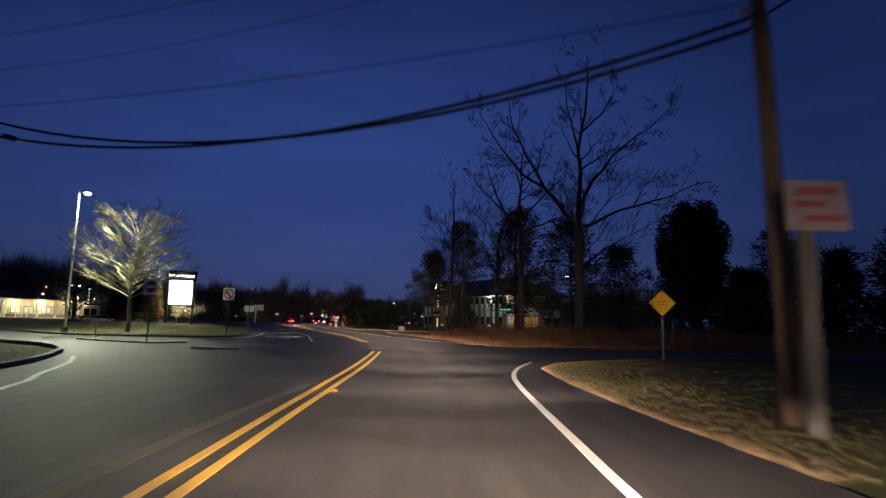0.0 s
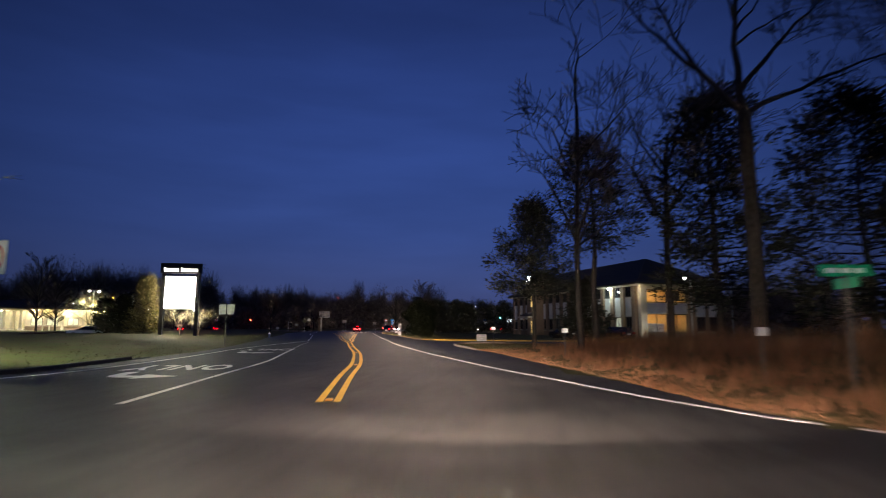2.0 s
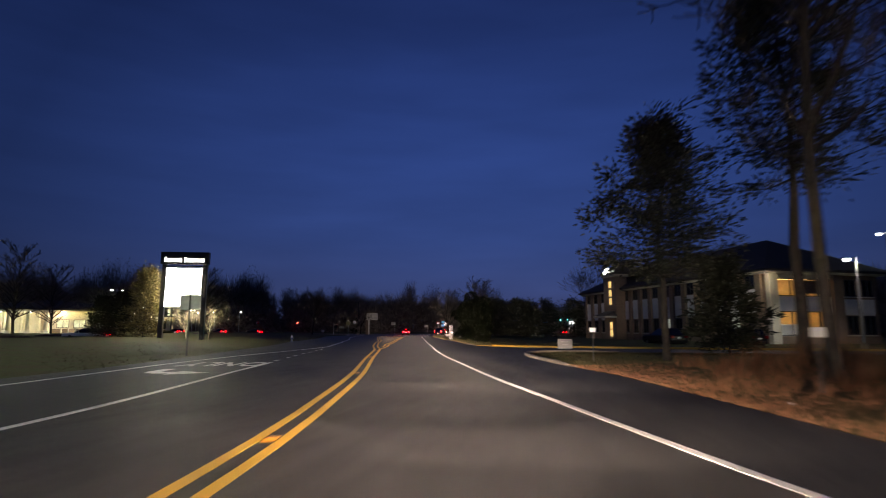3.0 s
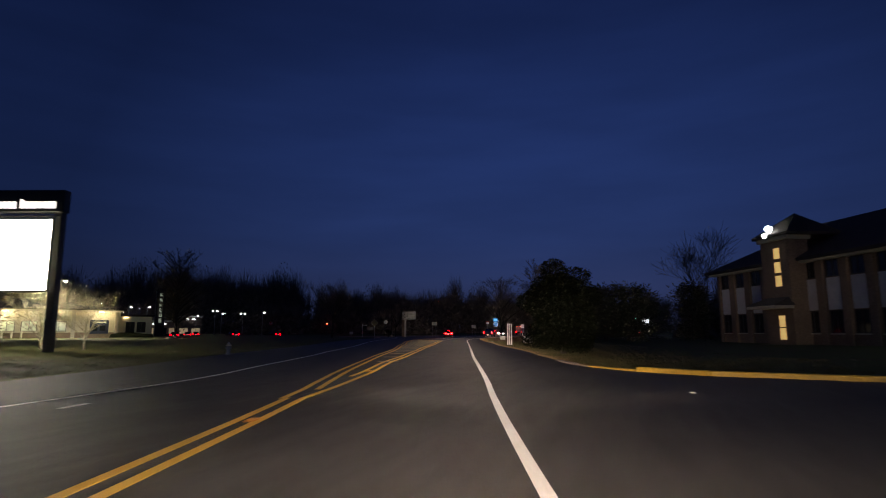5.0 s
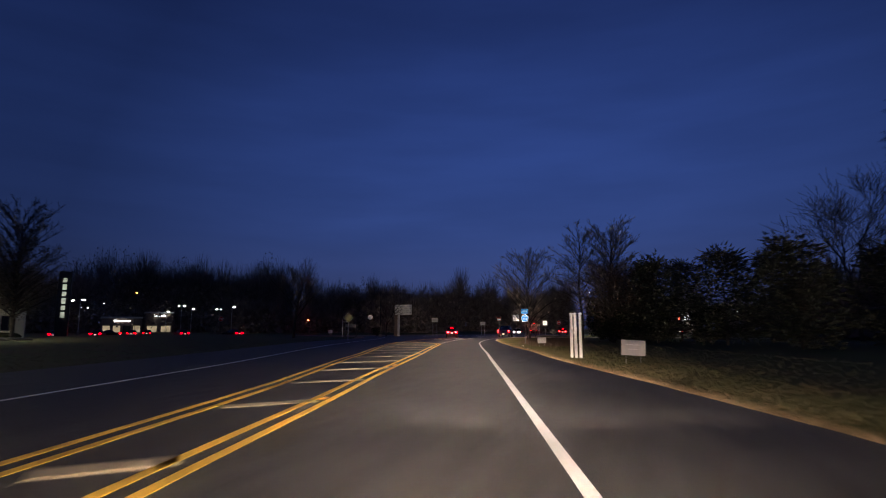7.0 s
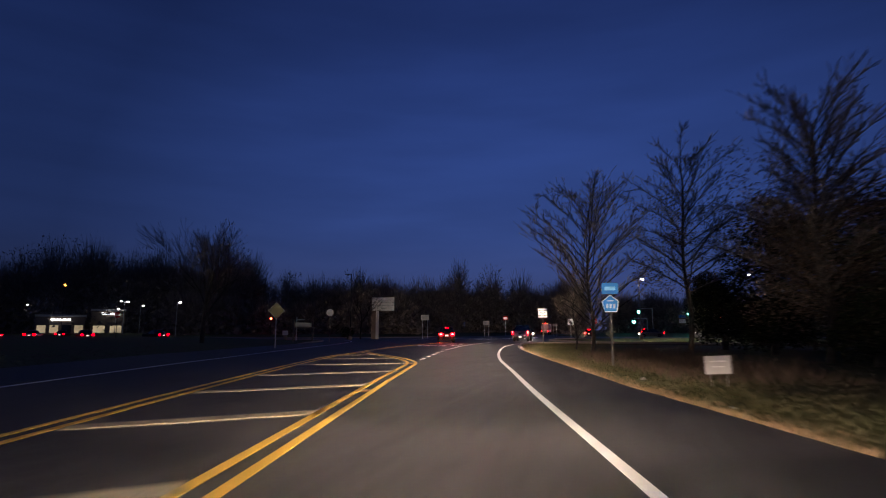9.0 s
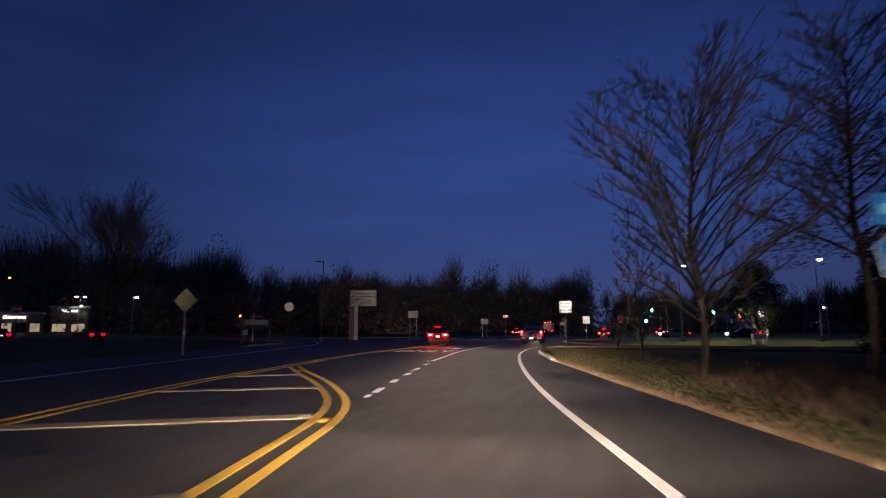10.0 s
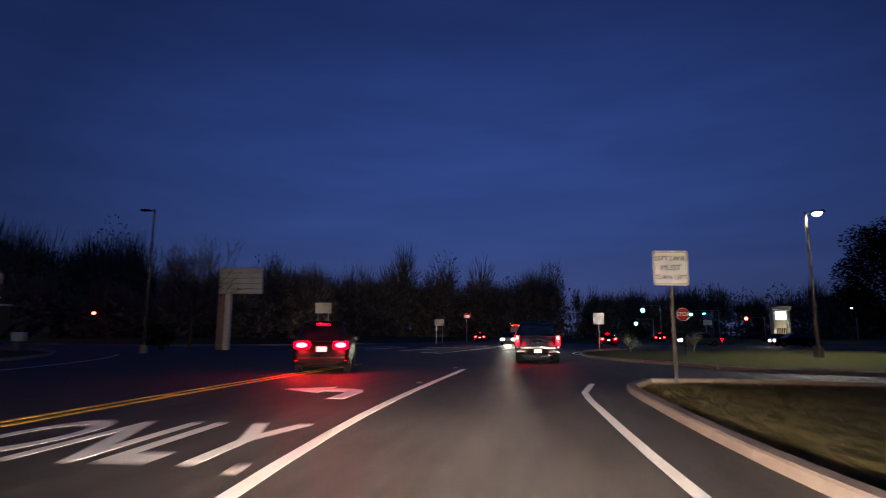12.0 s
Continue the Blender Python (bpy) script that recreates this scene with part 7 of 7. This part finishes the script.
def pickup(x, y, turn, label):
    """A crew-cab pickup; its rear bumper at y = 0, nose towards +y."""
    r = thing("pickup_truck", pose(x, y, 0, 0, 0, turn), label, "pickup truck")
    low = 0.62
    # bed: floor, sides and tailgate as parts of their own
    bed = part("bed", Shape().box((0, 1.05, low + 0.12), (1.5, 1.7, 0.12)), PLASTIC, r)
    for k in (-1, 1):
        part("bedside", Shape().loft([ring_of(z, 0.105, 0.1, 2.0, 0.05) for z in (low - 0.05, low + 0.3, 1.22, 1.27)]), BLUE_PAINT, bed, bevel=0.02).location = (k * 0.9, 0, 0)
    gate = part("tailgate", Shape().loft([[(-0.79, a, z), (0.79, a, z), (0.79, b, z), (-0.79, b, z)] for z, a, b in ((low, 0.03, 0.15), (low + 0.12, 0.03, 0.15), (1.12, 0.08, 0.16), (1.17, 0.03, 0.17), (1.23, 0.02, 0.17), (1.25, 0.05, 0.15))]), BLUE_PAINT, r, bevel=0.012)
    part("gate_panel", Shape().box((0, 0.05, 0.93), (1.25, 0.02, 0.3), Matrix.Translation((0, 0.05, 0.93)) @ Matrix.Rotation(radians(-6), 4, "X") @ Matrix.Translation((0, -0.05, -0.93)), cut=0.02), BLUE_PAINT, gate)
    part("badge", Shape().ball((0, 0.03, 0.96), (0.22, 0.03, 0.09), 6, 14), CHROME, gate)
    part("gate_handle", Shape().box((0, 0.03, 1.13), (0.26, 0.04, 0.07), cut=0.015), PLASTIC, gate)
    # cab and nose
    cab = part("cab", Shape().loft([ring_of(low - 0.05, 0.98, 2.0, 4.3), ring_of(1.0, 1.0, 2.0, 4.3), ring_of(1.27, 0.98, 2.02, 4.25), ring_of(1.62, 0.84, 2.12, 3.75), ring_of(1.86, 0.76, 2.25, 3.45), ring_of(1.92, 0.66, 2.4, 3.3)]), BLUE_PAINT, r, smooth=False, bevel=0.02)
    part("rear_window", Shape().add([(-0.74, 2.05, 1.33), (0.74, 2.05, 1.33), (0.66, 2.2, 1.78), (-0.66, 2.2, 1.78), (-0.74, 2.1, 1.33), (0.74, 2.1, 1.33), (0.66, 2.25, 1.78), (-0.66, 2.25, 1.78)], [(0, 1, 2, 3), (7, 6, 5, 4), (0, 4, 5, 1), (1, 5, 6, 2), (2, 6, 7, 3), (3, 7, 4, 0)]), CAR_GLASS, cab)
    part("third_brake_light", Shape().box((0, 2.24, 1.89), (0.36, 0.05, 0.035), cut=0.01), PLASTIC, cab)
    for k in (-1, 1):
        part("side_window", Shape().add([(k * 0.985, 2.2, 1.3), (k * 0.985, 4.0, 1.3), (k * 0.85, 3.6, 1.66), (k * 0.85, 2.3, 1.66)], [(0, 1, 2, 3) if k > 0 else (3, 2, 1, 0)]), CAR_GLASS, cab)
        mirror = part("mirror", Shape().box((k * 1.16, 3.75, 1.28), (0.2, 0.1, 0.24), cut=0.04), PLASTIC, cab)
    part("bonnet", Shape().loft([ring_of(low - 0.05, 0.98, 4.3, 5.75), ring_of(1.0, 0.98, 4.3, 5.8), ring_of(1.17, 0.92, 4.25, 5.7), ring_of(1.21, 0.8, 4.3, 5.5)]), BLUE_PAINT, r, bevel=0.02)
    # lights, bumper, plate
    for k in (-1, 1):
        t = part("tail_light", Shape().box((k * 0.9, 0.075, 1.0), (0.19, 0.1, 0.46), cut=0.03), TAIL_DIM, r)
        part("reverse_lens", Shape().box((k * 0.9, 0.02, 0.96), (0.13, 0.03, 0.11), cut=0.02), PVC, t)
        part("bulb", Shape().box((k * 0.9, 0.02, 1.12), (0.12, 0.03, 0.14), cut=0.03), TAIL_CORE, t)
    bumper = part("bumper", Shape().loft([[(-0.98, a, z), (-0.5, a - 0.05, z), (0.5, a - 0.05, z), (0.98, a, z), (0.98, 0.16, z), (-0.98, 0.16, z)] for z, a in ((0.42, 0.03), (0.46, -0.06), (0.6, -0.08), (0.64, -0.04))]), PLASTIC, r, bevel=0.012)
    for k in (-1, 1):
        part("bumper_end", Shape().box((k * 0.72, -0.1, 0.54), (0.44, 0.06, 0.13), cut=0.03), BUMPER, bumper)
        part("shackle", Shape().tube([(k * 0.48, -0.16, 0.5), (k * 0.48, -0.22, 0.46), (k * 0.48, -0.16, 0.42)], 0.02, 6), CHROME, bumper)
    part("step_pad", Shape().box((0, -0.02, 0.648), (1.5, 0.16, 0.02), cut=0.005), PLASTIC, bumper)
    part("number_plate", Shape().box((0, -0.145, 0.55), (0.34, 0.02, 0.17), cut=0.01), PLATE, bumper)
    part("hitch", Shape().box((0, -0.2, 0.38), (0.1, 0.3, 0.1), cut=0.01), DARK_METAL, bumper)
    part("axle", Shape().tube([(-0.8, 0.95, 0.36), (0.8, 0.95, 0.36)], 0.07, 8).ball((0, 0.95, 0.36), (0.17, 0.16, 0.16), 6, 10), DARK_METAL, r)
    part("exhaust", Shape().tube([(0.5, 0.1, 0.36), (0.5, 2.0, 0.36)], 0.045, 8), STEEL, r)
    part("underbody", Shape().box((0, 2.9, 0.45), (1.5, 4.8, 0.2)), PLASTIC, r)
    for wx in (-0.83, 0.83):
        wheel(r, wx, 0.95, 0.41, 0.28)
        wheel(r, wx, 4.75, 0.41, 0.28)
        part("headlight", Shape().box((wx * 0.95, 5.74, 0.9), (0.3, 0.08, 0.2), cut=0.03), HEADLIGHT, r)
    m = pose(x, y, 0, 0, 0, turn)
    eye = m @ Vector((0, 6.0, 0.85))
    lamp("SPOT", "pickup_beam", look(eye, m @ Vector((0, 30, 0.2))), 1600, (1.0, 0.93, 0.82), 0.05, 70, 0.8)
    return r


def car(x, y, turn, label, paint, tall=1.45, long=4.5, brake=TAIL_DIM, core=False, heads=False, tail_w=0.34, group="", suv=False):
    """A saloon or a tall hatchback; its rear at y = 0, nose towards +y."""
    r = thing("car", pose(x, y, 0, 0, 0, turn), label, "car", group)
    w, belt_z = 0.9, tall * 0.62
    back = 0.1 if suv else 0.85
    body = part("body", Shape().loft([ring_of(0.28, w - 0.06, 0.08, long - 0.1), ring_of(0.5, w, 0.0, long), ring_of(belt_z - 0.1, w, 0.09, long - 0.02), ring_of(belt_z, w - 0.05, 0.17, long - 0.35)]), paint, r, bevel=0.03)
    cabin = part("cabin", Shape().loft([ring_of(belt_z - 0.02, w - 0.06, back, long - 1.15), ring_of(belt_z + (tall - belt_z) * 0.6, w - 0.18, back + (0.16 if suv else 0.42), long - 1.75), ring_of(tall, w - 0.26, back + (0.32 if suv else 0.75), long - 2.15)]), CAR_GLASS, r, bevel=0.03)
    part("roof_panel", Shape().loft([ring_of(tall - 0.03, w - 0.235, back + (0.26 if suv else 0.7), long - 2.1), ring_of(tall + 0.025, w - 0.3, back + (0.36 if suv else 0.8), long - 2.2)]), paint, cabin)
    for k in (-1, 1):
        # tail and head lights are made larger in place of their glare
        t = part("tail_light", Shape().box((k * (w - 0.05 - tail_w / 2), 0.0, belt_z - 0.12), (tail_w, 0.18, 0.25), cut=0.05), brake, r)
        if core:
            part("bulb", Shape().ball((k * (w - 0.05 - tail_w / 2), -0.09, belt_z - 0.12), (tail_w * 0.36, 0.03, 0.08), 6, 10), TAIL_CORE, t)
        part("mirror", Shape().box((k * (w + 0.08), long - 1.75, belt_z + 0.06), (0.18, 0.1, 0.13), cut=0.03), paint, r)
        # rear reflectors take the tail lights' glow in place of caught light
        part("reflector", Shape().box((k * (w - 0.24), -0.01, 0.42), (0.26, 0.04, 0.05), cut=0.01), brake, r)
        part("headlight", Shape().box((k * (w - 0.24), long - 0.04, 0.68), (0.4, 0.14, 0.24), cut=0.03), HEADLIGHT if heads else DARK_GLASS, r)
    if core:
        part("high_brake_light", Shape().box((0, back + (0.27 if suv else 0.45), tall - 0.08), (0.4, 0.08, 0.07), cut=0.01), TAIL, r)
    part("bumper", Shape().box((0, 0.06, 0.4), (1.62, 0.22, 0.22), cut=0.05), paint if not suv else PLASTIC, r)
    part("skid_plate", Shape().box((0, 0.0, 0.3), (1.1, 0.12, 0.1), cut=0.02), PLASTIC, r)
    part("number_plate", Shape().box((0, -0.03 if not suv else -0.01, belt_z - 0.25), (0.32, 0.03, 0.16), cut=0.01), PLATE_OFF if brake is TAIL_OFF else PLATE, r)
    part("underbody", Shape().box((0, long / 2, 0.28), (1.4, long - 0.6, 0.16)), PLASTIC, r)
    for wx in (-w + 0.1, w - 0.1):
        for wy in (0.85, long - 0.9):
            wheel(r, wx, wy, 0.33, 0.22)
    return r


pickup(-37.45, 194.0, 4, "dark blue crew-cab pickup with red tail lights in the through lane")
car(-43.95, 185.6, 19, "dark sport utility car braking in the turn lane", DARK_PAINT, 1.66, 4.6, TAIL, True, suv=True, tail_w=0.46)
for m, watts in ((pose(-43.95, 185.6, 0, 0, 0, 19), 110), (pose(-37.45, 194.0, 0, 0, 0, 4), 14)):
    for k in (-0.62, 0.62):
        lamp("POINT", "brake_glow", Matrix.Translation(m @ Vector((k, -0.32, 0.92))), watts, (1.0, 0.02, 0.025), 0.12)
car(-43.4, 240.5, 184, "oncoming car with bright headlights", GREY_PAINT, 1.5, 4.5, heads=True)
car(-31.7, 233.1, 2, "dark car braking beyond the island nose", DARK_PAINT, 1.5, 4.6, TAIL, True)
car(-20.9, 269.2, 2, "dark car braking near the far signals", DARK_PAINT, 1.6, 4.6, TAIL, True, suv=True)
m = pose(-43.4, 240.5, 0, 0, 0, 184)
lamp("SPOT", "oncoming_beam", look(m @ Vector((0, 4.7, 0.7)), m @ Vector((0.6, 26, 0.0))), 5000, (1.0, 0.88, 0.70), 0.1, 64, 0.9)
car(-50.5, 262, 6, "dark car braking beyond the junction", DARK_PAINT, 1.6, 4.5, TAIL, True, suv=True)
car(-18.5, 240.8, 92, "car with headlights on in the cross street", GREY_PAINT, 1.5, 4.5, heads=True)
car(-8.5, 240.8, 92, "car with headlights on in the cross street", DARK_PAINT, 1.55, 4.5, heads=True, suv=True)
car(8, 237.5, -86, "dark car with red tail lights in the cross street", DARK_PAINT, 1.5, 4.5, TAIL)
car(-4, 262, 20, "parked dark car by the sign tower", DARK_PAINT, 1.5, 4.4, TAIL)
car(-55, 100.5, 120, "pale car parked behind the sign", WHITE_PAINT, 1.45, 4.5)
for k, (x, y, t, p, lit) in enumerate(((-102, 172, 40, DARK_PAINT, True), (-106, 168, 40, WHITE_PAINT, False), (-112, 186, 130, DARK_PAINT, False), (-120, 196, 40, GREY_PAINT, False), (-126, 206, 40, DARK_PAINT, False), (-100, 190, 60, DARK_PAINT, True), (-92, 196, 75, DARK_PAINT, True))):
    car(x, y, t, "parked car in the far lot" if not lit else "car with red tail lights in the far lot", p, 1.45, 4.5, TAIL if lit else TAIL_DIM, group="cars in the far lot", heads=k in (1, 3))
for x, y, t, p in ((6.5, 98.6, 24, DARK_PAINT), (12.5, 97.0, 24, DARK_PAINT)):
    car(x, y, t, "dark car parked before the office", p, 1.55, 4.6, TAIL_OFF, group="cars by the office", suv=True)
for x, y, t in ((14, 185, 100), (20, 190, 100), (26, 195, 100)):
    car(x, y, t, "car parked in the lot by the side drive", GREY_PAINT, 1.5, 4.5, TAIL_OFF, group="cars by the side drive")


def tank_truck(x, y, turn):
    r = thing("tank_truck", pose(x, y, 0, 0, 0, turn), "tank truck with a ring of red and amber lamps", "truck")
    part("tank", Shape().tube([(0, 0.1, 2.15), (0, 0.2, 2.15), (0, 6.5, 2.15), (0, 6.6, 2.15)], [1.0, 1.15, 1.15, 1.0], 20), STEEL, r, smooth=False)
    part("cab", Shape().box((0, 7.9, 1.9), (2.2, 2.0, 2.5), cut=0.15), WHITE_PAINT, r)
    part("frame", Shape().box((0, 4, 0.85), (1.0, 8.4, 0.3)), DARK_METAL, r)
    part("rear_rail", Shape().box((0, 0.0, 0.95), (2.3, 0.15, 0.25), cut=0.03), STEEL, r)
    for k in (-1, 1):
        part("tail_light", Shape().box((k * 1.0, -0.1, 1.0), (0.3, 0.06, 0.22), cut=0.03), TAIL, r)
        part("marker_light", Shape().box((k * 0.75, 0.05, 3.2), (0.16, 0.06, 0.1), cut=0.02), AMBER, r)
        for wy in (1.0, 2.2, 7.4):
            wheel(r, k * 0.98, wy, 0.5, 0.3)
    for k in (-1, 0, 1):
        part("marker_light", Shape().box((k * 0.28, 0.05, 3.34), (0.16, 0.06, 0.1), cut=0.02), TAIL, r)


tank_truck(-47.0, 290, 2)
